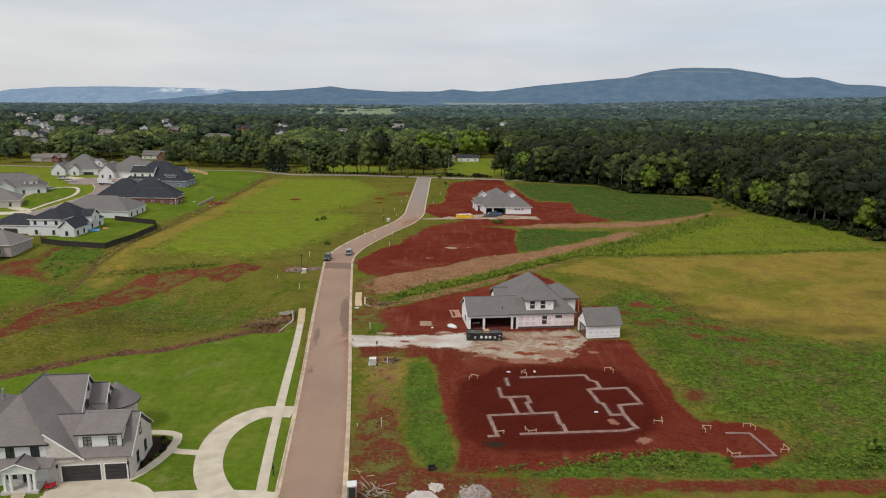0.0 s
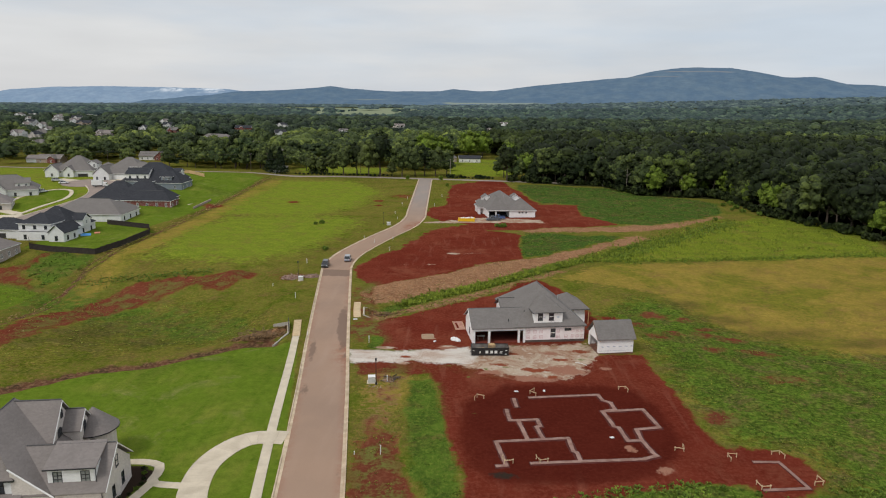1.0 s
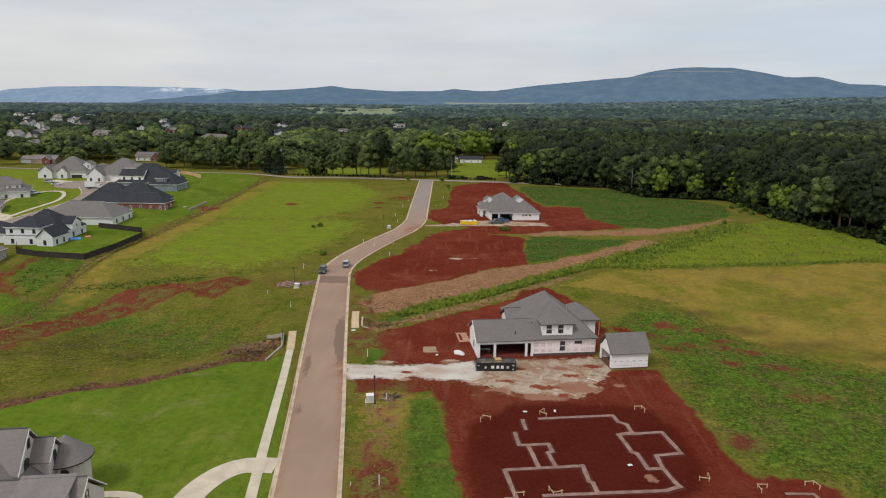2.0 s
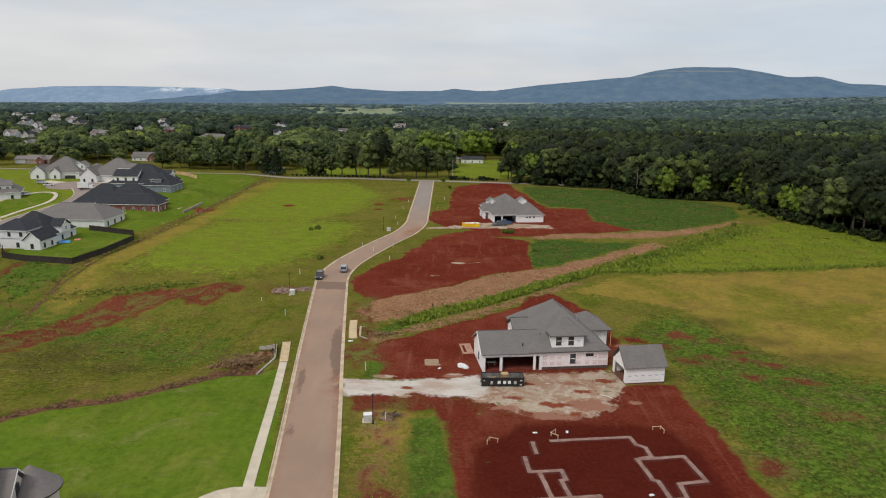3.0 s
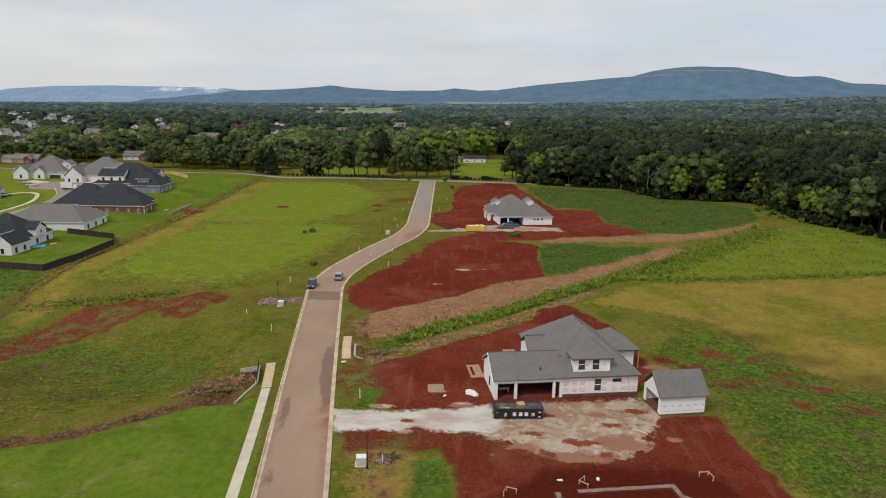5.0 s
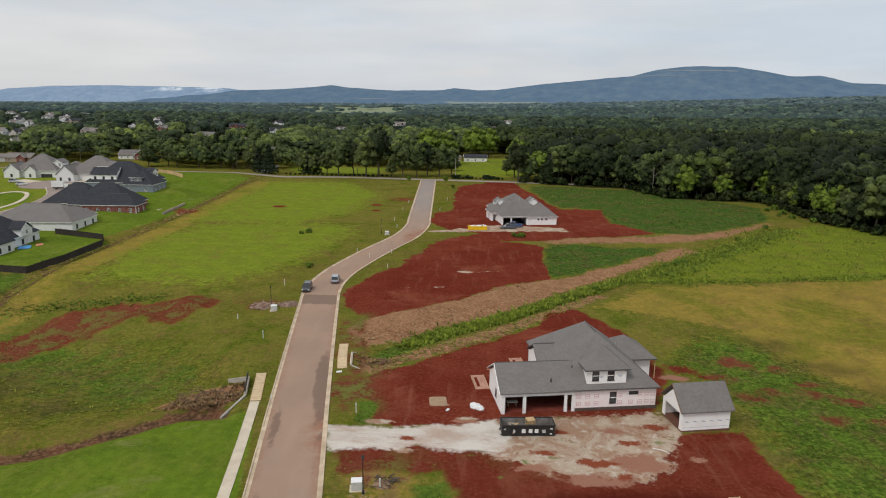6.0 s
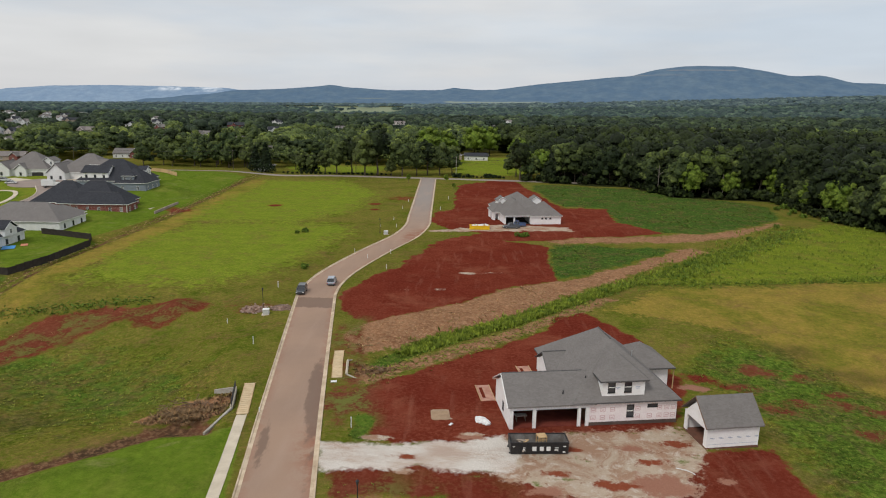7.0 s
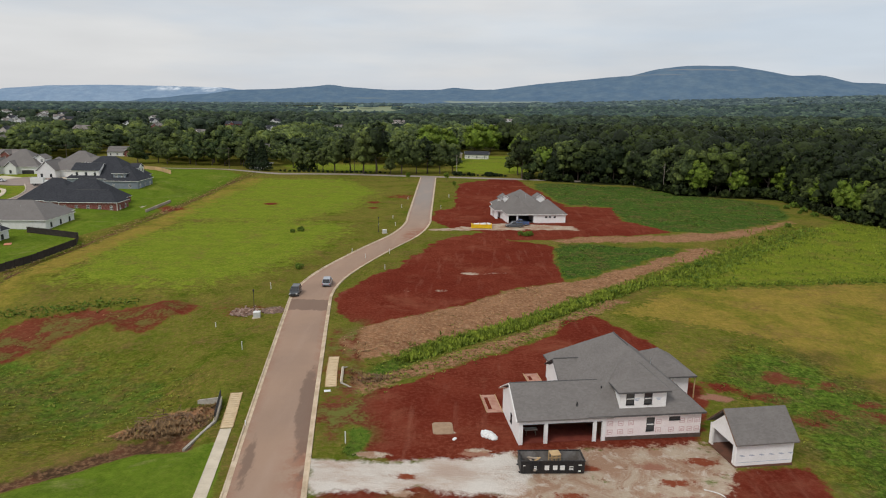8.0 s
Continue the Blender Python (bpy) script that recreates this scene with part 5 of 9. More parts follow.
    # printed squares on the sheathing
    for z in (1.05, 2.15):
        for i, u in enumerate((11.2, 12.5, 13.8, 17.3, 18.95, 20.3, 21.3, 22.2)):
            if z > 2 and u in (18.95,):
                continue
            rows = [(u - 0.34, u + 0.34, 0.138, 0.146, z - 0.32, z - 0.24), (u - 0.34, u + 0.34, 0.138, 0.146, z + 0.22, z + 0.30), (u - 0.34, u - 0.26, 0.138, 0.146, z - 0.24, z + 0.22), (u + 0.26, u + 0.34, 0.138, 0.146, z - 0.24, z + 0.22),
                    (u - 0.18, u + 0.18, 0.138, 0.146, z - 0.12, z + 0.02)]
            part("printed_mark", boxes(*rows), M_PRINT_PINK, h)
    for u in (14.45, 17.2):
        part("printed_mark", boxes((u - 0.32, u + 0.32, 0.428, 0.446, 5.0, 5.12), (u - 0.2, u + 0.2, 0.428, 0.446, 4.82, 4.92)), M_PRINT_GREY, h)
    for u, v, z in ((14.6, 4.7, 7.4), (17.6, 5.2, 6.7), (18.9, 7.0, 7.0), (18.7, 1.8, 4.6), (15.9, 0.5, 3.9)):
        vent_pipe(h, u, v, z)
    for u, v, z in ((10.9, 3.0, 5.0), (7.3, 1.2, 3.9)):
        part("roof_boot", tube(0.10, 0.07, z, z + 0.75, 8, u, v), M_FRAME_BLACK, h)
    # loose work in the garage mouth
    return h


def work_table(x, y, rz, z=0.12):
    t = thing("sawhorse_table", pose(x, y, z, 0, 0, rz), "white sheet on sawhorses standing in the open garage", "table")
    part("tabletop", box(-0.8, 0.8, -0.4, 0.4, 0.72, 0.78, 0.01), M_PLASTIC_W, t)
    for u in (-0.6, 0.6):
        for v in (-0.3, 0.3):
            part("leg", rod((u, v, 0), (u * 0.9, v * 0.7, 0.72), 0.04), M_WOOD_GREY, t)


def small_garage():
    g = thing("detached_garage", pose(26.0, 120.5, lie(26, 120.5), 0, 0, ROT + 1.5), "small detached garage in white wrap with grey gable roof", "garage")
    w = (0.0, 6.95, 0.0, 5.5)
    part("floor_slab", box(-0.05, 7.0, -0.05, 5.55, -0.5, 0.16), M_FOUND_RED, g, "clay-stained concrete base and floor")
    wing(g, w, 0.14, 2.95, M_WRAP, M_ROOF_GREY, "gable_u", 0.93, 0.38, holes={"left": [(0.45, 4.55, 0.0, 2.25)]}, trim=M_STUD, cap=False)
    for z, k in ((1.42, 6), (0.55, 7)):
        for i in range(k):
            u = 0.7 + i * 6.0 / (k - 1)
            if z > 1:
                part("printed_mark", boxes((u - 0.30, u + 0.1, -0.008, 0.01, z - 0.05, z + 0.07), (u - 0.1, u + 0.32, -0.008, 0.01, z - 0.12, z - 0.02)), M_PRINT_GREY, g)
    part("wrap_band", box(0.1, 6.85, -0.006, 0.01, 0.55, 0.60), M_PRINT_GREY, g, "faint printed line on the wrap")
    for v in (0.35, 5.0):
        part("opening_trim", box(-0.03, -0.003, v - 0.08, v + 0.08, 0.17, 2.4), M_WHITE, g)
    return g


def far_new_house():
    """The second house under roof, beyond the wide red lot."""
    h = thing("unfinished_house", pose(8.3, 271.8, lie(8, 272), 0, 0, ROT), "unfinished white house with a tall grey hip roof", "house")
    g = (0.0, 9.4, 0.0, 16.0)
    # floor and inner wall carry the garage's shade in their colour
    part("garage_slab", box(0.1, 9.3, 0.1, 8.0, -0.1, 0.1), M_DARK, h)
    part("garage_wall", box(0.3, 9.2, 7.0, 7.2, 0.1, 2.7), M_DARK, h, "dark inner wall closing off the unlit garage")
    wing(h, g, 0.0, 3.1, M_WRAP, M_ROOF_GREY, "hip", 0.95, 0.45, holes={"front": [(0.45, 3.1, 0.0, 2.5), (3.7, 9.0, 0.0, 2.5)]})
    r = (9.4, 20.0, -0.6, 9.5)
    wing(h, r, 0.0, 3.05, M_WRAP, M_ROOF_GREY, "hip", 0.80, 0.45, holes={"front": [(3.5, 4.2, 1.8, 2.35), (4.8, 5.5, 1.8, 2.35), (6.4, 7.1, 1.8, 2.35)]})
    for u in (3.5, 4.8, 6.4):
        add_window(h, r, "front", u, 1.8, 0.7, 0.55, bars=(1, 1))
    wing(h, (-0.5, 17.0, 9.0, 26.0), 0.0, 3.2, M_WRAP, M_ROOF_GREY, "hip", 0.66, 0.45)
    wing(h, (-2.4, 4.0, 8.5, 17.5), 0.0, 3.1, M_WRAP, M_ROOF_GREY, "hip", 0.80, 0.45, holes={"left": [(3.5, 5.3, 0.0, 2.2)], "front": [(0.8, 3.0, 0.0, 2.3)]})
    for u, v in ((1.8, 13.0), (15.0, 14.5)):
        d = (u - 1.7, u + 1.7, v, v + 4.5)
        wing(h, d, 4.0, 6.4, M_WRAP, M_ROOF_GREY, "gable_v", 0.7, 0.3, sides=("front", "left", "right"))
    for u, v, z in ((5.3, 6.2, 7.3), (8.2, 9.0, 7.6)):
        vent_pipe(h, u, v, z, 0.7)
    return h


def white_brick_house():
    """The finished two-storey house beside the looped drive."""
    h = thing("brick_house", pose(-39.6, 65.3, 0, 0, 0, ROT), "large pale brick and white siding house with taupe shingle roof", "house")
    # garage wing
    g = (-9.2, 0.2, 0.0, 8.4)
    wing(h, g, 0.0, 3.35, M_WHITEBRICK, M_ROOF_TAUPE, "gable_u", 0.82, 0.3,
         holes={"front": [(1.35, 5.85, 0.0, 2.2), (6.35, 8.9, 0.0, 2.2)], "right": [(2.0, 2.9, 0.9, 2.4), (5.0, 5.9, 0.9, 2.4)]})
    garage_door(h, pose(-7.85, 0.0, 0), 4.5, 2.2, M_DOOR_CHAR)
    garage_door(h, pose(-2.85, 0.0, 0), 2.55, 2.2, M_DOOR_CHAR)
    for a, b, c, d in ((-7.97, -7.85, 0, 2.32), (-3.35, -3.23, 0, 2.32), (-2.97, -2.85, 0, 2.32), (-0.3, -0.18, 0, 2.32), (-7.85, -3.35, 2.2, 2.32), (-2.85, -0.3, 2.2, 2.32)):
        part("door_trim", box(a, b, -0.02, -0.003, c, d), M_WHITE, h)
    for v in (2.2, 5.2):
        add_window(h, g, "right", v, 0.9, 0.9, 1.5)
    add_window(h, g, "right", 3.8, 4.0, 0.8, 1.4, proud=0.03)
    for u in (-8.3, -0.05):
        part("wall_lantern", box(u - 0.09, u + 0.09, -0.22, -0.02, 2.05, 2.5, 0.02), M_FRAME_BLACK, h)
    for u in (-0.02,):
        part("downpipe", rod((u, -0.1, 0), (u, -0.1, 3.2), 0.05), M_FRAME_BLACK, h)
    # wide dormer above the garage doors
    d = (-5.9, -0.9, 0.75, 5.0)
    wing(h, d, 3.6, 6.05, M_SIDING, M_ROOF_TAUPE, None, sides=("front", "left", "right"), holes={"front": [(0.55, 1.55, 0.45, 1.95), (3.5, 4.5, 0.45, 1.95)]})
    part("dormer_roof", shed_bm(-6.2, -0.6, 0.4, 4.6, 6.05, 7.25), M_ROOF_TAUPE, h)
    part("gutter", box(-6.2, -0.6, 0.28, 0.395, 5.92, 6.05), M_FRAME_BLACK, h)
    part("downpipe", rod((-0.75, 0.68, 3.7), (-0.75, 0.68, 5.95), 0.05), M_FRAME_BLACK, h)
    for u in (0.55, 3.5):
        add_window(h, d, "front", u, 0.45, 1.0, 1.5, 3.6, bars=(2, 3), pane=M_GLASS_PALE)
    # brick front beside the garage, under the sloping rake of the long roof
    bm = bmesh.new()
    pts = [(-9.3, 0), (-9.3, 6.55), (-5.2, 3.15), (-5.2, 3.0), (-8.3, 2.6), (-8.3, 0)]
    f = [bm.verts.new((u, -0.18, z)) for u, z in pts]
    b = [bm.verts.new((u, -0.02, z)) for u, z in pts]
    bm.faces.new(f), bm.faces.new(b[::-1])
    for i in range(len(pts)):
        j = (i + 1) % len(pts)
        bm.faces.new((f[j], f[i], b[i], b[j]))
    bmesh.ops.triangulate(bm, faces=[fc for fc in bm.faces if len(fc.verts) > 4])
    part("brick_gable", bm, M_WHITEBRICK, h)
    part("rake_board", rod((-9.35, -0.42, 6.72), (-4.95, -0.42, 3.06), 0.11, 4), M_WHITE, h)
    bm = bmesh.new()
    top = [bm.verts.new(c) for c in ((-9.3, -0.42, 6.80), (-4.95, -0.42, 3.18), (-4.95, 9.5, 3.18), (-13.4, 10.6, 10.22), (-13.4, 3.9, 10.22))]
    low = [bm.verts.new(v.co - Vector((0, 0, 0.18))) for v in top]
    bm.faces.new(top), bm.faces.new(low[::-1])
    for i in range(5):
        j = (i + 1) % 5
        bm.faces.new((top[i], low[i], low[j], top[j]))
    bmesh.ops.recalc_face_normals(bm, faces=bm.faces)
    part("long_roof", bm, M_ROOF_TAUPE, h)
    # main block
    m = (-17.5, -9.3, 0.0, 14.6)
    wing(h, m, 0.0, 5.4, {"front": M_SIDING, "right": M_WHITEBRICK, "left": M_SIDING, "back": M_WHITEBRICK}, M_ROOF_TAUPE, "hip", 1.06, 0.4, trim=M_FRAME_BLACK,
         holes={"front": [(3.6, 4.6, 3.7, 5.0), (6.4, 7.4, 3.7, 5.0), (2.9, 4.5, 0.9, 2.4)]})
    for u in (3.6, 6.4):
        add_window(h, m, "front", u, 3.7, 1.0, 1.3, bars=(2, 3))
    add_window(h, m, "front", 2.9, 0.9, 1.6, 1.5, bars=(2, 2))
    # side gable looking to the road, with an arched window
    s = (-13.2, -7.9, 6.8, 13.2)
    wing(h, s, 0.0, 6.0, M_WHITEBRICK, M_ROOF_TAUPE, "gable_u", 1.16, 0.25, sides=("right", "front", "back"))
    arched_window(h, pose(-7.9, 9.0, 4.6, 0, 0, 90), 1.3, 2.2)
    arched_window(h, pose(-7.9, 9.9, 7.6, 0, 0, 90), 0.7, 1.2)
    s2 = (-9.0, -5.9, 9.6, 13.0)
    wing(h, s2, 0.0, 6.0, M_WHITEBRICK, M_ROOF_TAUPE, "gable_u", 1.1, 0.25, sides=("right", "front", "back"))
    arched_window(h, pose(-5.9, 11.2, 4.9, 0, 0, 90), 0.8, 1.7)
    # rear room under its own hip
    part("turret_wall", tube(2.45, 2.45, -0.3, 4.6, 20, -5.6, 13.3), M_WHITEBRICK, h)
    part("turret_roof", tube(2.95, 0.08, 4.55, 7.3, 20, -5.6, 13.3), M_ROOF_TAUPE, h)
    part("gutter", tube(2.99, 2.99, 4.43, 4.56, 20, -5.6, 13.3), M_FRAME_BLACK, h)
    arched_window(h, pose(-4.95, 10.93, 2.5), 1.1, 1.6)
    # left wing running out of the view
    wing(h, (-30.0, -16.0, 2.0, 13.0), 0.0, 5.4, M_SIDING, M_ROOF_TAUPE, "hip", 0.66, 0.4, trim=M_FRAME_BLACK)
    # front lower roof and porch
    part("porch_roof_slope", shed_bm(-18.0, -8.3, -1.5, 0.0, 2.9, 3.6), M_ROOF_TAUPE, h)
    p = (-13.7, -9.9, -2.0, 0.6)
    wing(h, p, 2.55, 3.1, M_WHITE, M_ROOF_TAUPE, "gable_v", 0.45, 0.3, sides=("front", "left", "right"))
    part("porch_floor", box(-13.9, -9.7, -2.2, -0.02, -0.05, 0.35), M_WHITEBRICK, h)
    for k in range(3):
        part("step", box(-12.5, -11.0, -2.5 - 0.32 * k, -2.2 - 0.32 * k, -0.05, 0.26 - 0.1 * k), M_CONCRETE, h)
    for u in (-13.45, -12.75, -10.75, -10.15):
        part("porch_column", box(u - 0.16, u + 0.16, -1.95, -1.63, 0.35, 2.6, 0.03), M_WHITE, h)
    part("front_door", box(-12.3, -11.2, -0.07, -0.004, 0.35, 2.5), M_FRAME_BLACK, h)
    part("chimney_cap", tube(0.16, 0.16, 8.0, 9.6, 10, -17.0, 7.0), M_METAL_GREY, h)
    return h


def arched_window(owner, m, w, tall):
    """A dark window with a round head, set 3 cm proud of its wall."""
    def arch(wide, high, y0, y1, lift=0.0):
        bm = bmesh.new()
        pts = [(-wide / 2, lift), (wide / 2, lift)] + [(wide / 2 * math.cos(a), high - wide / 2 + wide / 2 * math.sin(a)) for a in np.linspace(0, math.pi, 11)]
        f = [bm.verts.new((x, y0, z)) for x, z in pts]
        b = [bm.verts.new((x, y1, z)) for x, z in pts]
        bm.faces.new(f), bm.faces.new(b[::-1])
        for i in range(len(pts)):
            j = (i + 1) % len(pts)
            bm.faces.new((f[j], f[i], b[i], b[j]))
        return bm
    ob = part("arched_window", arch(w, tall, -0.04, 0.02), M_FRAME_BLACK, owner, m=m)
    part("pane", arch(w - 0.2, tall - 0.1, -0.055, -0.03, 0.1), M_GLASS, ob)
    part("window_bar", boxes((-0.03, 0.03, -0.07, -0.05, 0.1, tall - 0.12), (-w / 2 + 0.1, w / 2 - 0.1, -0.07, -0.05, tall * 0.55, tall * 0.55 + 0.05)), M_FRAME_BLACK, ob)




def lot_block(h, w, floor, eave, wall, roof_mat, kind="hip", pitch=0.7, glaze=None, doors=(), over=0.4, bars=(2, 2), frame_mat=None, sides=("front", "right", "left", "back"), lift=0.9, tall=1.5):
    """A block of a finished house with evenly set windows; doors are garage doors on the front: (from, width, material)."""
    holes, todo = {}, []
    for side, k in (glaze or {}).items():
        run = (w[1] - w[0]) if side in ("front", "back") else (w[3] - w[2] - 0.4)
        shift = 0.0 if side in ("front", "back") else 0.2
        for i in range(k):
            at = run * (i + 0.5) / k - 0.5
            if side == "front" and any(d[0] - 1.2 < at < d[0] + d[1] + 0.2 for d in doors):
                continue
            holes.setdefault(side, []).append((at, at + 1.0, lift, lift + tall))
            todo.append((side, at + shift))
    for at, wide, _ in doors:
        holes.setdefault("front", []).append((at, at + wide, 0.0, 2.2))
    wing(h, w, floor, eave, wall, roof_mat, kind, pitch, over, holes, sides=sides)
    for side, at in todo:
        add_window(h, w, side, at, lift, 1.0, tall, floor, frame_mat or M_WHITE, bars)
    for at, wide, material in doors:
        garage_door(h, pose(w[0] + at, w[2], floor), wide, 2.2, material)


def lot(x, y, rz, label):
    return thing("house", pose(x, y, lie(x, y) - 0.05, 0, 0, rz), label, "house", "houses of the finished estate")


def estate_houses():
    M_LIGHTDOOR = M_WHITE
    # stone-fronted house with an arched window
    h = lot(-137.7, 191.4, 3, "brown stone-brick house with a grey hip roof, yard still bare clay")
    lot_block(h, (-20, 0.0, -9.0, 2.0), -0.6, 3.1, M_STONE, M_ROOF_TAUPE, "hip", 0.62, {"front": 3, "right": 3}, frame_mat=M_WHITE)
    lot_block(h, (-10.5, -3.5, -13.0, -3.0), -0.6, 3.4, M_STONE, M_ROOF_TAUPE, "gable_v", 0.85, {"right": 2}, frame_mat=M_WHITE)
    arched_window(h, pose(-7.0, -13.0, 0.6), 1.9, 3.4)
    # white house with a black roof
    h = lot(-131.9, 206.4, 1, "white two-storey house with black shingle roof and fenced yard")
    lot_block(h, (-5.2, 0.0, 0.0, 8.0), -0.4, 3.1, M_SIDING, M_ROOF_DARK, "gable_v", 0.9, {"right": 2, "front": 1}, frame_mat=M_FRAME_BLACK)
    lot_block(h, (-17.0, -5.0, 1.5, 12.0), -0.4, 3.1, M_SIDING, M_ROOF_DARK, None, 0.6, {"front": 2}, frame_mat=M_FRAME_BLACK)
    lot_block(h, (-16.6, -5.6, 2.5, 12.0), 3.0, 5.6, M_SIDING, M_ROOF_DARK, "hip", 0.55, {"front": 3}, frame_mat=M_FRAME_BLACK, lift=0.7, tall=1.3)
    lot_block(h, (-19.0, -2.0, 7.0, 22.5), -0.4, 3.1, M_SIDING, M_ROOF_DARK, "hip", 0.80, {"right": 3}, frame_mat=M_FRAME_BLACK)
    lot_block(h, (-31.5, -17.0, 4.0, 14.5), -0.4, 3.1, M_SIDING, M_ROOF_DARK, "hip", 0.55, {}, doors=((1.0, 2.7, M_DOOR_CHAR), (4.4, 4.9, M_DOOR_CHAR)))
    lot_block(h, (-4.6, -1.0, 13.0, 18.0), 3.0, 5.2, M_SIDING, M_ROOF_DARK, "gable_u", 0.7, {"right": 1}, lift=0.6, tall=1.2, sides=("right", "front", "back"))
    for u, v, z in ((-12.5, 9.0, 8.0), (-9.0, 13.5, 8.2)):
        vent_pipe(h, u, v, z)
    # low white house, grey roof
    h = lot(-130.8, 240.2, 3, "low white house with a broad grey hip roof")
    lot_block(h, (-27.0, 0.0, 0.0, 15.5), -0.4, 3.0, M_SIDING, M_ROOF_GREY, "hip", 0.60, {"right": 3}, frame_mat=M_FRAME_BLACK)
    lot_block(h, (-12.0, -2.5, 9.0, 20.0), -0.4, 3.0, M_SIDING, M_ROOF_GREY, "hip", 0.60, {"right": 3}, frame_mat=M_FRAME_BLACK)
    part("patio", box(-1.9, 3.5, 14.5, 18.0, -0.3, 0.02), M_CONCRETE, h, "pale concrete patio")
    vent_pipe(h, -10.0, 5.0, 6.0)
    # red brick house
    h = lot(-126.2, 272.0, 3, "red brick house with a black hip roof and white trim")
    lot_block(h, (-25.0, -3.0, 0.6, 17.0), -0.5, 3.0, M_REDBRICK, M_ROOF_DARK, "hip", 0.84, {"right": 3}, frame_mat=M_WHITE)
    lot_block(h, (-20.0, 0.0, 0.0, 8.5), -0.5, 3.0, M_REDBRICK, M_ROOF_DARK, "hip", 0.80, {"front": 5, "right": 2}, frame_mat=M_WHITE)
    lot_block(h, (-36.0, -16.0, 3.0, 19.5), -0.5, 3.0, M_REDBRICK, M_ROOF_DARK, "hip", 0.80, {"front": 2})
    for u in (-20.0, 0.0):
        part("corner_board", box(u - 0.12, u + 0.12, -0.03, -0.004, -0.5, 2.9), M_WHITE, h)
    part("patio", box(0.1, 4.5, 9.0, 14.0, -0.5, 0.02), M_CONCRETE, h, "pale concrete patio")
    # blue-grey house, black roof, behind
    h = lot(-138.5, 311.0, 3, "blue-grey sided house with a tall black roof and white dormers")
    lot_block(h, (-13.0, 0.0, 0.0, 14.0), -0.4, 3.3, M_SIDING_BLUE, M_ROOF_DARK, "hip", 0.85, {"front": 2, "right": 3}, frame_mat=M_WHITE)
    lot_block(h, (-31.0, -5.0, 5.0, 25.0), -0.4, 3.5, M_SIDING_BLUE, M_ROOF_DARK, "hip", 0.80, {"front": 3, "right": 2}, frame_mat=M_WHITE)
    lot_block(h, (-10.0, -5.0, 1.0, 7.0), 3.5, 6.2, M_SIDING_BLUE, M_ROOF_DARK, "hip", 0.5, {"front": 2}, frame_mat=M_WHITE, lift=0.7)
    lot_block(h, (-29.0, -18.0, 6.0, 14.0), 3.5, 6.8, M_WHITE, M_ROOF_DARK, "gable_u", 0.6, {"front": 3}, frame_mat=M_FRAME_BLACK, lift=0.9)
    lot_block(h, (-9.0, -5.5, 14.0, 19.0), 4.5, 7.4, M_WHITE, M_ROOF_DARK, "gable_u", 0.5, {"right": 2}, frame_mat=M_WHITE)
    # white houses round the close
    h = lot(-181.5, 337.0, 4, "white house with tall grey hip roof and wide garage door")
    lot_block(h, (-12.0, 11.0, 2.0, 22.0), -0.4, 3.4, M_SIDING, M_ROOF_GREY, "hip", 0.75, {}, doors=((8.5, 9.0, M_WHITE),))
    lot_block(h, (-14.0, -6.0, -2.0, 10.0), -0.4, 3.4, M_SIDING, M_ROOF_GREY, "gable_v", 0.95, {"front": 2}, frame_mat=M_FRAME_BLACK)
    lot_block(h, (2.0, 12.0, 6.0, 14.0), 3.8, 6.6, M_SIDING, M_ROOF_GREY, "hip", 0.55, {"front": 2, "right": 2}, lift=0.8)
    h = lot(-224.0, 346.0, 8, "white house with grey hip roof and an open dark garage")
    lot_block(h, (0.0, 20.0, 0.0, 18.0), -0.4, 3.4, M_SIDING, M_ROOF_GREY, "hip", 0.80, {"right": 3}, doors=((12.5, 5.2, M_DOOR_CHAR),), frame_mat=M_FRAME_BLACK)
    lot_block(h, (-3.5, 3.5, -2.0, 10.0), -0.4, 3.4, M_SIDING, M_ROOF_GREY, "gable_v", 0.9, {"front": 1}, frame_mat=M_FRAME_BLACK)
    lot_block(h, (6.0, 11.0, -2.0, 8.0), -0.4, 3.4, M_SIDING, M_ROOF_GREY, "gable_v", 0.9, {"front": 1}, frame_mat=M_FRAME_BLACK)
    lot_block(h, (18.0, 30.0, 6.0, 18.0), -0.4, 3.3, M_SIDING, M_ROOF_GREY, "hip", 0.6, {"front": 2, "right": 2})
    lot_block(h, (15.5, 20.5, 5.0, 12.0), 4.2, 6.8, M_WHITE, M_ROOF_GREY, "gable_v", 0.6, {"front": 2}, lift=0.8)
    h = lot(-205.5, 281.0, 30, "long white house with a grey roof and two dormers")
    lot_block(h, (-22.0, 13.0, 2.0, 18.0), -0.4, 3.3, M_SIDING, M_ROOF_GREY, "hip", 0.72, {"front": 6, "right": 2}, frame_mat=M_FRAME_BLACK)
    lot_block(h, (-6.0, 1.0, -0.5, 8.0), -0.4, 3.4, M_SIDING, M_ROOF_GREY, "gable_v", 0.9, {"front": 1}, frame_mat=M_FRAME_BLACK)
    for u in (-13.0, 4.5):
        lot_block(h, (u, u + 5.5, 3.5, 9.0), 3.6, 6.2, M_WHITE, M_ROOF_GREY, "shed", 0.5, {"front": 2}, frame_mat=M_WHITE, lift=0.9, tall=1.1)
        part("dormer_roof", shed_bm(u - 0.3, u + 5.8, 3.1, 9.3, 6.1, 7.9), M_ROOF_GREY, h)
    h = lot(-190.0, 255.0, 30, "grey-roofed low house with pale walls beside the close")
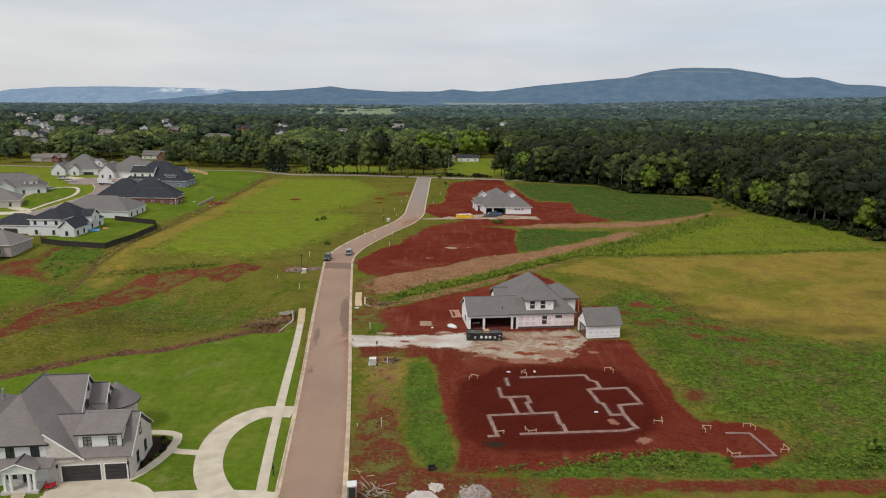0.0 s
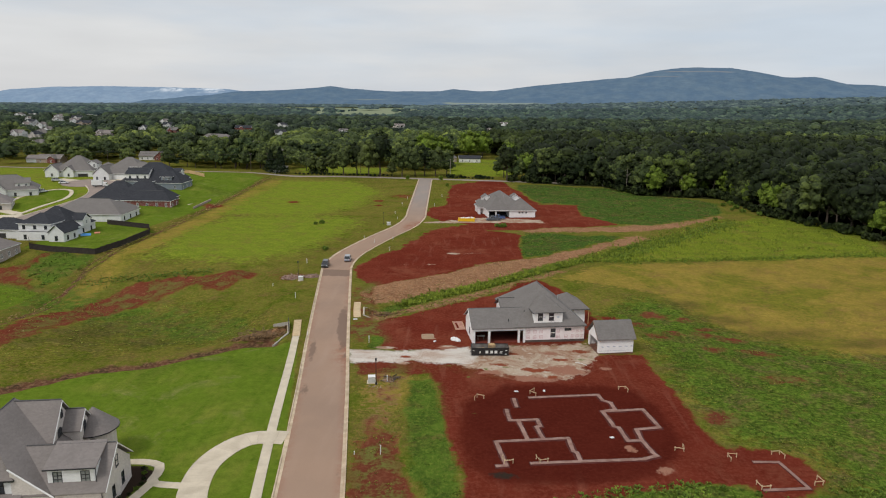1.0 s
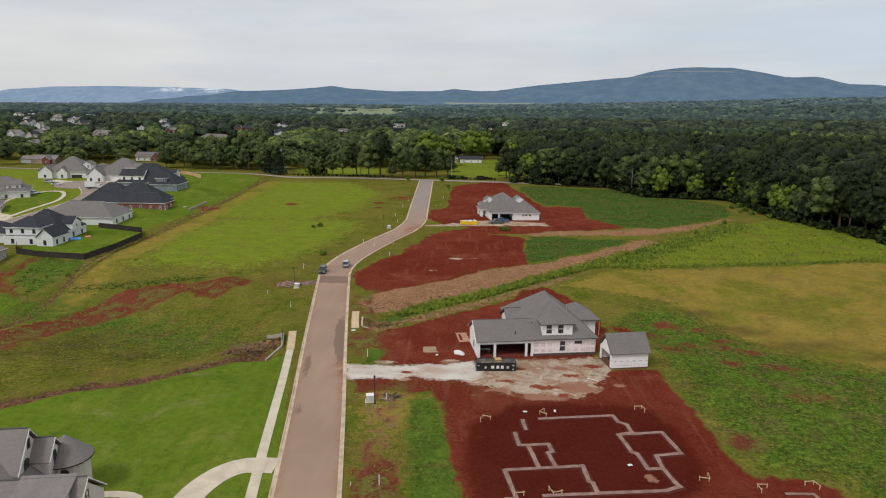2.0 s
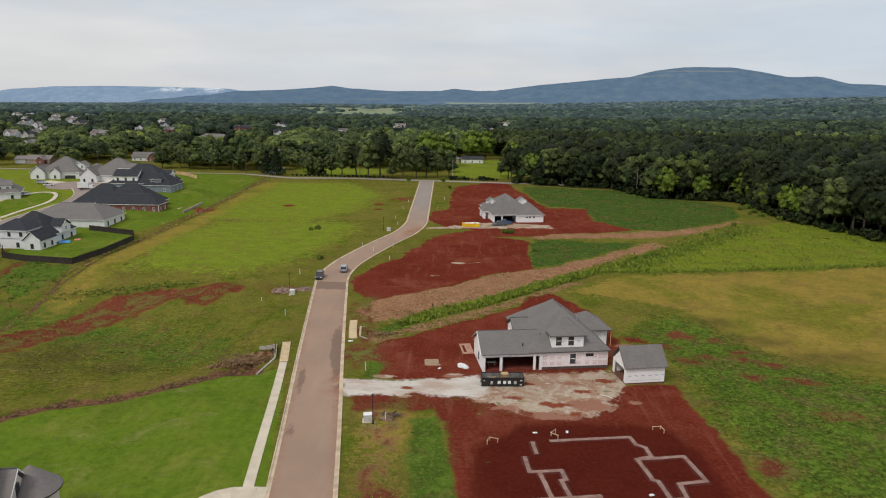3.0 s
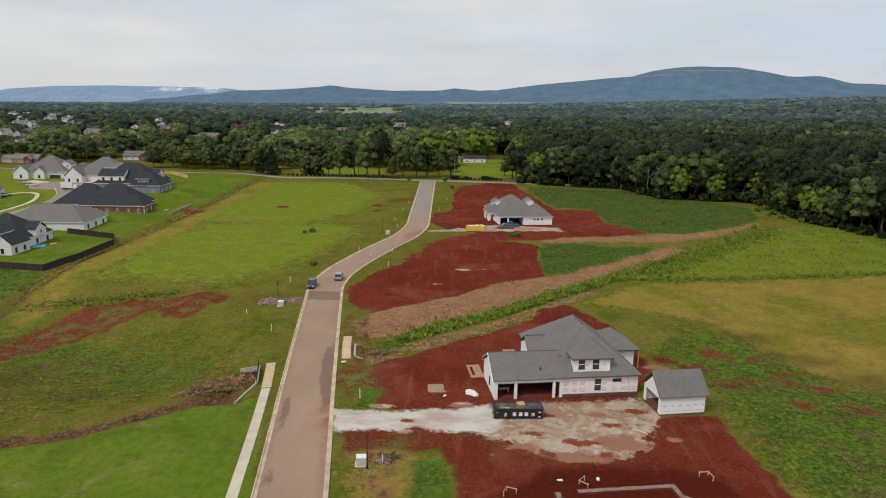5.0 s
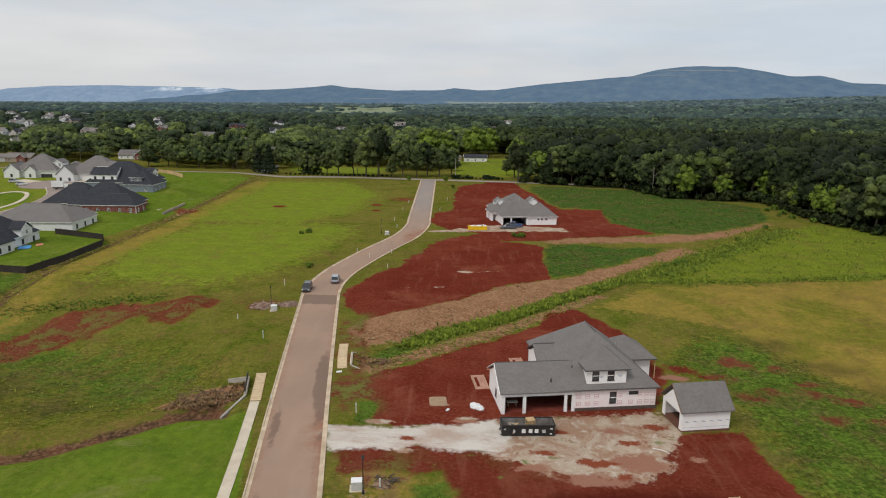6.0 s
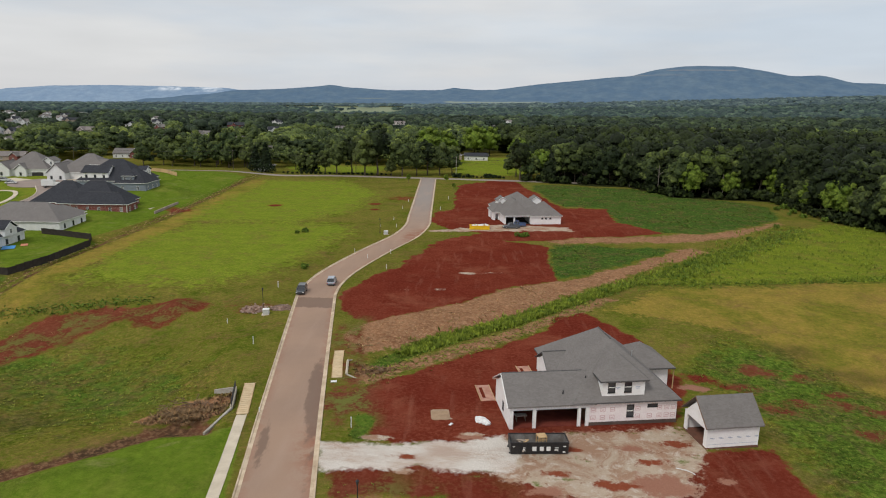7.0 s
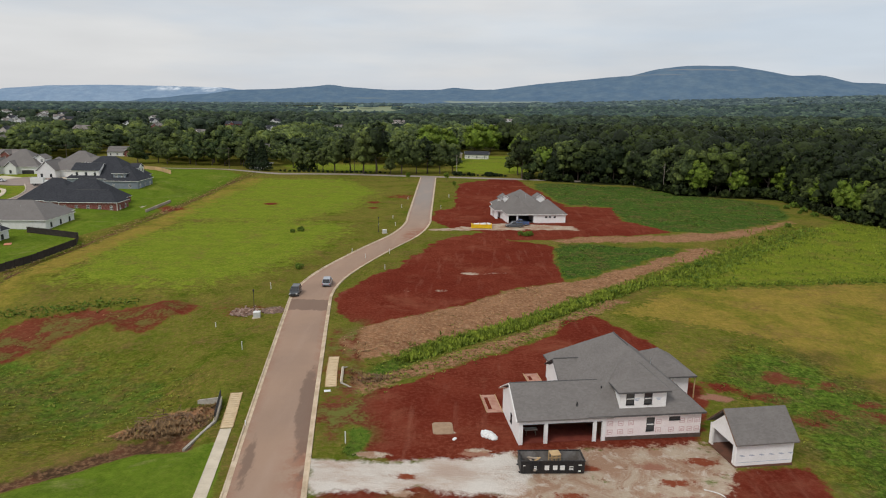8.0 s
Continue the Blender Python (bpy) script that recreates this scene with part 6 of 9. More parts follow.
    lot_block(h, (-24.0, 5.0, 0.0, 14.0), -0.4, 3.0, M_WHITEBRICK, M_ROOF_TAUPE, "hip", 0.62, {"front": 4, "right": 2}, frame_mat=M_FRAME_BLACK)
    # older houses beyond the main road
    h = lot(-300.5, 446.0, 5, "old brick bungalow with brown roof and white garage")
    lot_block(h, (0.0, 16.0, 0.0, 10.0), -0.3, 2.9, M_TANBRICK, M_ROOF_TAUPE, "gable_u", 0.5, {"front": 3})
    lot_block(h, (9.0, 14.0, -3.0, 6.0), -0.3, 3.0, M_REDBRICK, M_ROOF_TAUPE, "gable_v", 0.8, {"front": 1})
    lot_block(h, (-7.0, 0.0, 0.5, 9.0), -0.3, 2.8, M_WHITE, M_ROOF_TAUPE, "gable_u", 0.5, {}, doors=((1.0, 5.0, M_WHITE),))
    h = lot(-246.0, 482.0, 6, "long pale bungalow with a weathered grey roof and brick end")
    lot_block(h, (0.0, 17.0, 0.0, 10.0), -0.3, 3.0, M_SIDING, M_ROOF_GREY, "gable_u", 0.6, {"front": 4, "right": 2})
    lot_block(h, (12.0, 20.0, -2.5, 7.0), -0.3, 3.0, M_REDBRICK, M_ROOF_GREY, "gable_v", 0.8, {"front": 2})
    h = lot(-168.0, 545.0, 8, "small white sided house close to the main road")
    lot_block(h, (0.0, 11.0, 0.0, 8.0), -0.3, 3.2, M_SIDING, M_ROOF_GREY, "gable_u", 0.7, {"front": 3, "right": 2})
    h = lot(-9.0, 530.0, 2, "white house with dark roof among lawns and trees")
    lot_block(h, (0.0, 17.0, 0.0, 8.0), -0.3, 3.2, M_WHITE, M_ROOF_DARK, "gable_u", 0.5, {"front": 3})
    lot_block(h, (-12.0, -2.0, 3.0, 12.0), -0.3, 3.4, M_TANBRICK, M_ROOF_GREY, "hip", 0.6, {"front": 2})


TOWN = [(-722, 1052, 0, 18), (-640, 956, 1, 16), (-580, 876, 0, 16), (-488, 714, 4, 14), (-420, 616, 1, 16), (-628, 1036, 2, 24), (-440, 762, 3, 24), (-466, 916, 0, 14), (-316, 770, 2, 36), (-344, 958, 5, 24), (-242, 676, 4, 22),
        (-198, 964, 0, 22), (-326, 1100, 0, 18), (-134, 1130, 4, 20), (54, 1286, 0, 14), (-1292, 1814, 0, 26), (-1252, 1820, 0, 26), (-1210, 1812, 1, 26), (-1170, 1816, 0, 26), (-1124, 1810, 0, 26), (-1080, 1822, 1, 26),
        (-966, 1642, 0, 24), (-1022, 1456, 0, 20), (-886, 1384, 1, 20), (-808, 1318, 0, 20), (-760, 1180, 0, 18), (-690, 1120, 1, 16), (-540, 800, 2, 16), (-520, 730, 0, 14), (-700, 1010, 1, 16), (-906, 1560, 0, 24), (-1060, 1560, 1, 22),
        (-480, 1020, 0, 16), (-400, 860, 5, 16), (-560, 1180, 0, 18), (-250, 840, 1, 14), (20, 1010, 4, 14), (-860, 1250, 0, 18)]


def town_houses():
    """Roofs showing between the trees of the town."""
    rng = random.Random(21)
    walls = (M_WHITE, M_SIDING, M_TANBRICK, M_STONE, M_WHITEBRICK, M_REDBRICK)
    roofs = (M_ROOF_GREY, M_ROOF_TAUPE, M_ROOF_DARK)
    for x, y, k, wide in TOWN:
        h = thing("house", pose(x, y, lie(x, y), 0, 0, rng.uniform(-22, 22)), ("white", "pale sided", "tan brick", "brown stone", "pale brick", "red brick")[k] + " house among town trees", "house", "houses of the town")
        r = roofs[rng.randrange(3)]
        tall = rng.choice((3.2, 5.8, 5.8))
        tall += 1.2 if y > 1300 else 0.0
        lot_block(h, (0, wide, 0, 10), -0.3, tall, walls[k], r, rng.choice(("hip", "gable_u")), 0.7, {"front": 4, "right": 2}, lift=tall - 2.3, tall=1.4)
        lot_block(h, (wide * 0.3, wide * 0.3 + 6, -2.5, 6), -0.3, tall + 0.2, walls[k], r, "gable_v", 0.9, {"front": 1}, lift=tall - 2.3, tall=1.4)


house_in_wrap()
small_garage()
far_new_house()
white_brick_house()
work_table(*(pose(2.0, 123.6, 0, 0, 0, ROT) @ Vector((2.0, 2.2, 0))).xy, ROT)
estate_houses()
town_houses()

M_FORM = plain("sandy_boards", (0.62, 0.48, 0.30), (0.54, 0.40, 0.24), 1.2, 9.0, 0.85, bump=0.01, vary=0.06)

M_DEADWOOD = plain("dead_brush", (0.24, 0.155, 0.095), (0.16, 0.10, 0.062), 1.5, 12.0, 0.9, vary=0.2)

# ---- vehicles ----


def car_body(length, width, tall, hood, cab0, cab1, nose, deck):
    """Lower body and cabin lofted from cross-sections along x; the car looks along +x."""
    bm = bmesh.new()
    secs = []
    belt = tall * 0.56
    for x, top, w in ((-length / 2, deck * 0.92, width * 0.86), (-length / 2 + 0.12, deck, width * 0.96), (-length * 0.2, belt, width), (length * 0.18, belt, width),
                      (length / 2 - hood, belt * 0.98, width), (length / 2 - 0.35, nose, width * 0.95), (length / 2, nose * 0.82, width * 0.80)):
        ground = 0.26 if abs(x) < length / 2 - 0.2 else 0.36
        prof = [(-w / 2 * 0.96, ground), (-w / 2, ground + 0.22), (-w / 2, top - 0.16), (-w / 2 * 0.93, top), (w / 2 * 0.93, top), (w / 2, top - 0.16), (w / 2, ground + 0.22), (w / 2 * 0.96, ground)]
        secs.append([bm.verts.new((x, y, z)) for y, z in prof])
    for a, b in zip(secs, secs[1:]):
        for i in range(8):
            j = (i + 1) % 8
            bm.faces.new((a[i], a[j], b[j], b[i]))
    bm.faces.new(secs[0][::-1]), bm.faces.new(secs[-1])
    bmesh.ops.recalc_face_normals(bm, faces=bm.faces)
    return bm


def car_cabin(length, width, tall, cab0, cab1, inset=0.0):
    belt = tall * 0.56
    bm = bmesh.new()
    lo, hi = width * 0.465 - inset, width * 0.38 - inset
    x0, x1 = cab0, cab1
    base = [bm.verts.new(c) for c in ((x0, -lo, belt - 0.02), (x1, -lo, belt - 0.02), (x1, lo, belt - 0.02), (x0, lo, belt - 0.02))]
    top = [bm.verts.new(c) for c in ((x0 + 0.30, -hi, tall - inset), (x1 - 0.75, -hi, tall - inset), (x1 - 0.75, hi, tall - inset), (x0 + 0.30, hi, tall - inset))]
    bm.faces.new(base[::-1]), bm.faces.new(top)
    for i in range(4):
        j = (i + 1) % 4
        bm.faces.new((base[i], base[j], top[j], top[i]))
    return bm


def wheel(owner, x, y, r=0.34, wide=0.23):
    m = pose(x, y, r, 90, 0, 0)
    w = part("wheel", tube(r, r, -wide / 2, wide / 2, 16), M_RUBBER, owner, m=m)
    part("rim", tube(r * 0.62, r * 0.62, -wide / 2 - 0.012, wide / 2 + 0.012, 10), M_RIM, w)


def paint(name, colour):
    n = Nodes(name)
    n.bsdf.inputs["Coat Weight"].default_value = 0.6
    return n.done(n.mix(n.noise(2.0, 3), colour, tuple(v * 0.88 for v in colour)), 0.35, spec=0.5)


M_LAMP_W = plain("headlight_lens", (0.75, 0.75, 0.72), (0.65, 0.65, 0.62), 3, 20, 0.15)
M_LAMP_R = plain("tail_light_lens", (0.40, 0.015, 0.012), (0.32, 0.012, 0.01), 3, 20, 0.2)


def car(x, y, rz, colour, label, kind="suv", name="car", lift=0.0):
    length, width, tall = {"suv": (4.7, 1.88, 1.72), "sedan": (4.75, 1.84, 1.46), "pickup": (5.7, 2.0, 1.9)}[kind]
    c = thing(name, pose(x, y, lie(x, y) + lift, 0, 0, rz), label, "car" if kind != "pickup" else "pickup truck")
    mat = paint("car_paint", colour)
    belt = tall * 0.56
    cab0, cab1 = {"suv": (-length / 2 + 0.12, 1.05), "sedan": (-1.55, 1.15), "pickup": (-0.75, 1.35)}[kind]
    part("body", car_body(length, width, tall, 1.25, cab0, cab1, belt * 0.84, belt if kind != "sedan" else belt * 0.97), mat, c)
    part("cabin", car_cabin(length, width, tall, cab0, cab1), M_GLASS_CAR, c, "dark glass cabin")
    lo, hi = width * 0.38, width * 0.36
    part("roof_panel", box(cab0 + 0.26, cab1 - 0.70, -hi - 0.05, hi + 0.05, tall - 0.01, tall + 0.035, 0.015), mat, c)
    for s in (-1, 1):
        for a, b in (((cab0, s * width * 0.468, belt), (cab0 + 0.30, s * width * 0.384, tall)), ((cab1, s * width * 0.468, belt), (cab1 - 0.75, s * width * 0.384, tall)), ((0.0, s * width * 0.468, belt), (0.0, s * width * 0.384, tall))):
            part("pillar", rod(a, b, 0.05, 4), mat, c)
        part("headlight", box(length / 2 - 0.22, length / 2 - 0.02, s * width * 0.36 - 0.17, s * width * 0.36 + 0.17, belt * 0.62, belt * 0.78, 0.02), M_LAMP_W, c)
        part("tail_light", box(-length / 2 - 0.02, -length / 2 + 0.12, s * width * 0.40 - 0.09, s * width * 0.40 + 0.09, belt * 0.62, belt * 0.9, 0.02), M_LAMP_R, c)
        part("mirror", box(cab1 - 0.35, cab1 - 0.2, s * (width / 2 + 0.06) - 0.08, s * (width / 2 + 0.06) + 0.08, belt + 0.02, belt + 0.16, 0.02), mat, c)
        for u in (-length * 0.30, length * 0.31):
            wheel(c, u, s * (width / 2 - 0.10))
    part("bumper", box(length / 2 - 0.1, length / 2 + 0.05, -width * 0.42, width * 0.42, 0.30, 0.48, 0.03), M_BLACKSTEEL, c)
    part("bumper", box(-length / 2 - 0.06, -length / 2 + 0.08, -width * 0.42, width * 0.42, 0.32, 0.50, 0.03), M_BLACKSTEEL, c)
    part("grille", box(length / 2 - 0.08, length / 2 + 0.012, -0.45, 0.45, belt * 0.45, belt * 0.72), M_BLACKSTEEL, c)
    if kind == "pickup":
        part("bed_liner", box(-length / 2 + 0.15, cab0 - 0.08, -width * 0.42, width * 0.42, belt - 0.01, belt + 0.012), M_BLACKSTEEL, c, "dark open load bed")
        for s in (-1, 1):
            part("bed_rail", box(-length / 2 + 0.08, cab0 - 0.04, s * width * 0.455 - 0.06, s * width * 0.455 + 0.06, belt, belt + 0.18, 0.02), mat, c)
        part("tailgate", box(-length / 2 + 0.04, -length / 2 + 0.12, -width * 0.44, width * 0.44, belt - 0.2, belt + 0.18, 0.02), mat, c)
    return c


def box_truck(x, y, rz):
    t = thing("box_truck", pose(x, y, lie(x, y) + 0.2, 0, 0, rz), "white box truck with its rear door open, parked on the close", "truck")
    white = paint("truck_paint", (0.78, 0.78, 0.77))
    bm = boxes((-3.4, 1.5, -1.15, -1.08, 0.95, 3.35), (-3.4, 1.5, 1.08, 1.15, 0.95, 3.35), (-3.4, 1.5, -1.08, 1.08, 3.28, 3.35), (-3.4, 1.5, -1.08, 1.08, 0.95, 1.05), (1.43, 1.5, -1.08, 1.08, 1.05, 3.28))
    part("cargo_box", bm, white, t)
    part("cab", box(1.65, 3.3, -1.0, 1.0, 0.55, 2.25, 0.14), white, t)
    part("windscreen", box(2.9, 3.33, -0.85, 0.85, 1.45, 2.05, 0.03), M_GLASS_CAR, t)
    part("bonnet", box(3.2, 3.9, -0.95, 0.95, 0.5, 1.3, 0.12), white, t)
    part("chassis", box(-3.3, 3.4, -0.45, 0.45, 0.5, 0.9), M_BLACKSTEEL, t)
    for u in (-2.1, 2.6):
        for s in (-1, 1):
            wheel(t, u, s * 0.98, 0.42, 0.28)


def skip(name, m, material, inside_mat, label, length=7.0, wide=2.35, tall=1.55):
    """An open steel roll-off container with ribs and a rim."""
    s = thing(name, m, label, "dumpster")
    t = 0.09
    part("floor_plate", box(0.05, length - 0.05, 0.05, wide - 0.05, 0.12, 0.2), inside_mat, s)
    for nm, row in (("side_wall", (0, length, 0, t)), ("side_wall", (0, length, wide - t, wide)), ("end_wall", (0, t, t, wide - t)), ("end_wall", (length - t, length, t, wide - t))):
        part(nm, box(*row, 0.12, tall), material, s)
    for row in ((0.1, length - 0.1, t + 0.004, t + 0.02), (0.1, length - 0.1, wide - t - 0.02, wide - t - 0.004)):
        part("wall_lining", box(*row, 0.2, tall - 0.06), inside_mat, s)
    for row in ((t + 0.004, t + 0.02, 0.12, wide - 0.12), (length - t - 0.02, length - t - 0.004, 0.12, wide - 0.12)):
        part("wall_lining", box(*row, 0.2, tall - 0.06), inside_mat, s)
    for y in (-0.05, wide - 0.1):
        part("top_rail", box(-0.06, length + 0.06, y, y + 0.15, tall - 0.06, tall + 0.07, 0.02), material, s)
    for x in (-0.06, length - 0.09):
        part("top_rail", box(x, x + 0.15, 0.1, wide - 0.1, tall - 0.055, tall + 0.065, 0.02), material, s)
    for i in range(9):
        u = 0.35 + i * (length - 0.7) / 8
        for y in (-0.07, wide + 0.004):
            part("rib", box(u - 0.05, u + 0.05, y, y + 0.066, 0.15, tall - 0.08), material, s)
    for y in (0.3, wide - 0.5):
        part("skid", box(-0.15, length + 0.1, y, y + 0.2, 0.0, 0.12), material, s)
    for u in (0.5, length - 0.5):
        for y in (0.25, wide - 0.25):
            part("roller", tube(0.1, 0.1, -0.09, 0.09, 10), M_BLACKSTEEL, s, m=pose(u, y, 0.1, 90, 0, 0))
    return s


def black_skip():
    s = skip("dumpster", pose(1.8, 117.3, 0, 0, 0, 4.5), M_BLACKSTEEL, M_STEEL_IN, "black steel roll-off dumpster with white markings, half full")
    # lettering stands as plain blocks of its size
    def mark(u0, u1, z0, z1):
        part("white_marking", box(u0, u1, -0.083, -0.074, z0, z1), M_PLASTIC_W, s)
    for u in (2.6, 3.5, 4.3):
        mark(u, u + 0.5, 0.55, 1.1)
    for z in (0.55, 0.72, 0.9):
        mark(1.45, 1.75, z, z + 0.1), mark(5.3, 5.75, z, z + 0.09)
    mark(6.3, 6.65, 1.05, 1.2), mark(6.3, 6.6, 0.32, 0.5), mark(0.25, 0.5, 1.05, 1.15)
    return s


def scrap(x, y, z, rz, rows, name, label, category, material=None):
    """A heap of loose boards, each a part."""
    t = thing(name, pose(x, y, z, 0, 0, rz), label, category)
    for m, size in rows:
        part("board", box(-size[0] / 2, size[0] / 2, -size[1] / 2, size[1] / 2, 0, size[2]), material or M_WOOD, t, m=m)
    return t


def crate_in_skip():
    m = pose(1.8, 117.3, 0, 0, 0, 4.5) @ pose(3.9, 1.2, 0.2)
    t = thing("wooden_crate", m @ pose(0, 0, 0, 0, 0, 8), "bare wooden crate lying on scraps in the dumpster", "crate")
    for x in (-0.5, 0.0, 0.5):
        for y in (-0.45, 0.45):
            part("post", box(x - 0.05, x + 0.05, y - 0.05, y + 0.05, 0, 1.7), M_WOOD, t)
    for y in (-0.53, 0.5):
        for z in (0.2, 0.75, 1.3, 1.6):
            part("slat", box(-0.55, 0.55, y, y + 0.03, z, z + 0.13), M_WOOD, t)
    part("lid_board", box(-0.55, 0.55, -0.5, 0.5, 1.7, 1.74), M_WOOD, t)
    rnd = random.Random(8)
    m = pose(1.8, 117.3, 0, 0, 0, 4.5) @ pose(2.4, 1.2, 0.22)
    t = thing("scrap_heap", m, "broken boards and drywall scraps in the dumpster", "scrap")
    for i in range(16):
        part("board", box(-rnd.uniform(0.4, 0.9), rnd.uniform(0.4, 0.9), -0.12, 0.12, 0, 0.05), rnd.choice((M_WOOD, M_WOOD_GREY, M_PLASTIC_W)), t,
             m=pose(rnd.uniform(-1.3, 1.0), rnd.uniform(-0.7, 0.7), 0.05 + 0.05 * i, rnd.uniform(-15, 15), rnd.uniform(-15, 15), rnd.uniform(0, 180)))


# ---- the cleared lot ----


def footing(owner, a, b, wide=0.52):
    d = Vector((b[0] - a[0], b[1] - a[1], 0))
    n = Vector((-d.y, d.x, 0)).normalized() * wide / 2
    e = d.normalized() * 0.2
    rnd = random.Random(int(a[0] * 31 + b[1] * 17))
    bm = bmesh.new()
    k = max(2, int(d.length / 0.8))
    left, right = [], []
    for i in range(k + 1):
        p = Vector((*a, 0)) - e + (d + 2 * e) * (i / k)
        left.append(p + n * rnd.uniform(0.8, 1.15)), right.append(p - n * rnd.uniform(0.8, 1.15))
    lv = [[bm.verts.new(p + Vector((0, 0, lie(p.x, p.y) + z))) for p in left] for z in (0.055 + rnd.uniform(0, 0.012), -0.25)]
    rv = [[bm.verts.new(p + Vector((0, 0, lie(p.x, p.y) + z))) for p in right] for z in (0.055, -0.25)]
    for i in range(k):
        bm.faces.new((lv[0][i], rv[0][i], rv[0][i + 1], lv[0][i + 1]))
        bm.faces.new((lv[0][i], lv[0][i + 1], lv[1][i + 1], lv[1][i]))
        bm.faces.new((rv[0][i + 1], rv[0][i], rv[1][i], rv[1][i + 1]))
    bm.faces.new((lv[0][0], lv[1][0], rv[1][0], rv[0][0])), bm.faces.new((lv[0][k], rv[0][k], rv[1][k], lv[1][k]))
    bmesh.ops.recalc_face_normals(bm, faces=bm.faces)
    part("footing", bm, M_FOOTING, owner)
    # a flat dark clay strip beside it paints the shadow of the trench side
    bm = bmesh.new()
    lip = []
    for i in range(k + 1):
        p = Vector((*a, 0)) - e * 1.6 + (d + 3.2 * e) * (i / k)
        lip.append([bm.verts.new(p + n * o + Vector((0, 0, lie(p.x, p.y) + z))) for o, z in ((rnd.uniform(1.5, 2.3), -0.06), (rnd.uniform(1.2, 1.4), 0.035), (rnd.uniform(-1.4, -1.2), 0.035), (rnd.uniform(-2.3, -1.5), -0.06))])
    for p, q in zip(lip, lip[1:]):
        for j in range(3):
            bm.faces.new((p[j], p[j + 1], q[j + 1], q[j]))
    bmesh.ops.recalc_face_normals(bm, faces=bm.faces)
    part("trench_edge", bm, M_TRENCH_SHADE, owner, "dark clay strip standing for the shaded trench side")


def footings():
    f = thing("house_footing", pose(0, 0, 0), "freshly poured pale concrete house footings in red clay", "footing")
    chains = [[(8.9, 96.6), (8.6, 99.5)], [(11.2, 100.1), (22.5, 102.0), (22.9, 99.9), (24.0, 99.2), (24.2, 96.8), (22.1, 96.0)],
              [(22.1, 96.0), (28.6, 97.2), (29.6, 91.4), (26.0, 90.5), (26.0, 87.3)], [(22.1, 96.0), (22.9, 91.2), (23.5, 90.9), (24.0, 87.0), (26.0, 87.3), (26.6, 84.1), (27.0, 83.2)],
              [(27.0, 83.2), (25.0, 82.2), (16.3, 81.0), (9.8, 80.1)], [(16.4, 81.0), (16.2, 83.3), (15.8, 83.6), (15.6, 87.2), (5.3, 85.5), (6.0, 81.7), (6.4, 79.5)], [(5.2, 79.1), (6.5, 79.3)],
              [(9.8, 86.3), (8.8, 92.1), (7.6, 92.0), (7.2, 95.5)], [(8.8, 92.1), (11.7, 92.6), (12.0, 90.5), (11.4, 90.2), (12.0, 86.7)]]
    for c in chains:
        for a, b in zip(c, c[1:]):
            footing(f, a, b, 0.62)
    g = thing("garage_footing", pose(0, 0, 0), "poured concrete footing of a small garage in red clay", "footing")
    for a, b in (((38.2, 75.8), (44.0, 76.6)), ((44.0, 76.6), (43.0, 82.7)), ((43.0, 82.7), (39.7, 82.5))):
        footing(g, a, b, 0.5)


def batter_board(x, y, rz, wide=1.15):
    """A corner of three stakes joined by two level boards."""
    t = thing("batter_board", pose(x, y, lie(x, y), 0, 0, rz), "white wooden corner stakes with level boards on clay", "batter board", "batter boards round the footings")
    for u, v in ((0, 0), (wide, 0), (0, wide)):
        part("stake", box(u - 0.04, u + 0.04, v - 0.04, v + 0.04, -0.2, 0.65), M_FORM, t)
    part("board", box(-0.1, wide + 0.1, -0.075, -0.042, 0.46, 0.58), M_FORM, t)
    part("board", box(-0.075, -0.042, -0.04, wide + 0.1, 0.46, 0.58), M_FORM, t)


# ---- small things along the road ----


def stake(x, y, tall=0.9, label="white marker stake in the grass", name="marker_stake"):
    t = thing(name, pose(x, y, lie(x, y), 0, 0, 20), label, "stake", "marker stakes along the road")
    part("post", box(-0.06, 0.06, -0.04, 0.04, -0.2, tall, 0.01), M_PLASTIC_W, t)
    part("cap", box(-0.07, 0.07, -0.05, 0.05, tall - 0.12, tall + 0.01), M_WHITE, t)
    return t


def cabinet(x, y, rz):
    t = thing("utility_cabinet", pose(x, y, lie(x, y), 0, 0, rz), "pale metal utility cabinet on a concrete pad", "utility box")
    part("pad", box(-0.8, 0.8, -0.75, 0.75, -0.1, 0.08), M_CONCRETE, t)
    part("body", box(-0.6, 0.6, -0.5, 0.5, 0.08, 1.05, 0.03), M_BOX_PALE, t)
    part("lid", box(-0.63, 0.63, -0.53, 0.53, 1.05, 1.13, 0.02), M_WHITE, t)
    for u in (-0.29, 0.29):
        part("door", box(u - 0.27, u + 0.27, -0.522, -0.503, 0.15, 0.98), M_BOX_PALE, t)


def lamp_post(x, y, tall=4.2):
    t = thing("street_lamp", pose(x, y, lie(x, y)), "black steel street lamp post with a dark lantern", "street lamp")
    part("base", tube(0.16, 0.12, 0, 0.5, 10), M_BLACKSTEEL, t)
    part("pole", tube(0.07, 0.05, 0.5, tall, 8), M_BLACKSTEEL, t)
    part("collar", tube(0.11, 0.11, tall, tall + 0.08, 8), M_BLACKSTEEL, t)
    part("lantern", tube(0.12, 0.17, tall + 0.08, tall + 0.42, 8), M_GLASS, t)
    part("cap", tube(0.21, 0.04, tall + 0.42, tall + 0.60, 8), M_BLACKSTEEL, t)


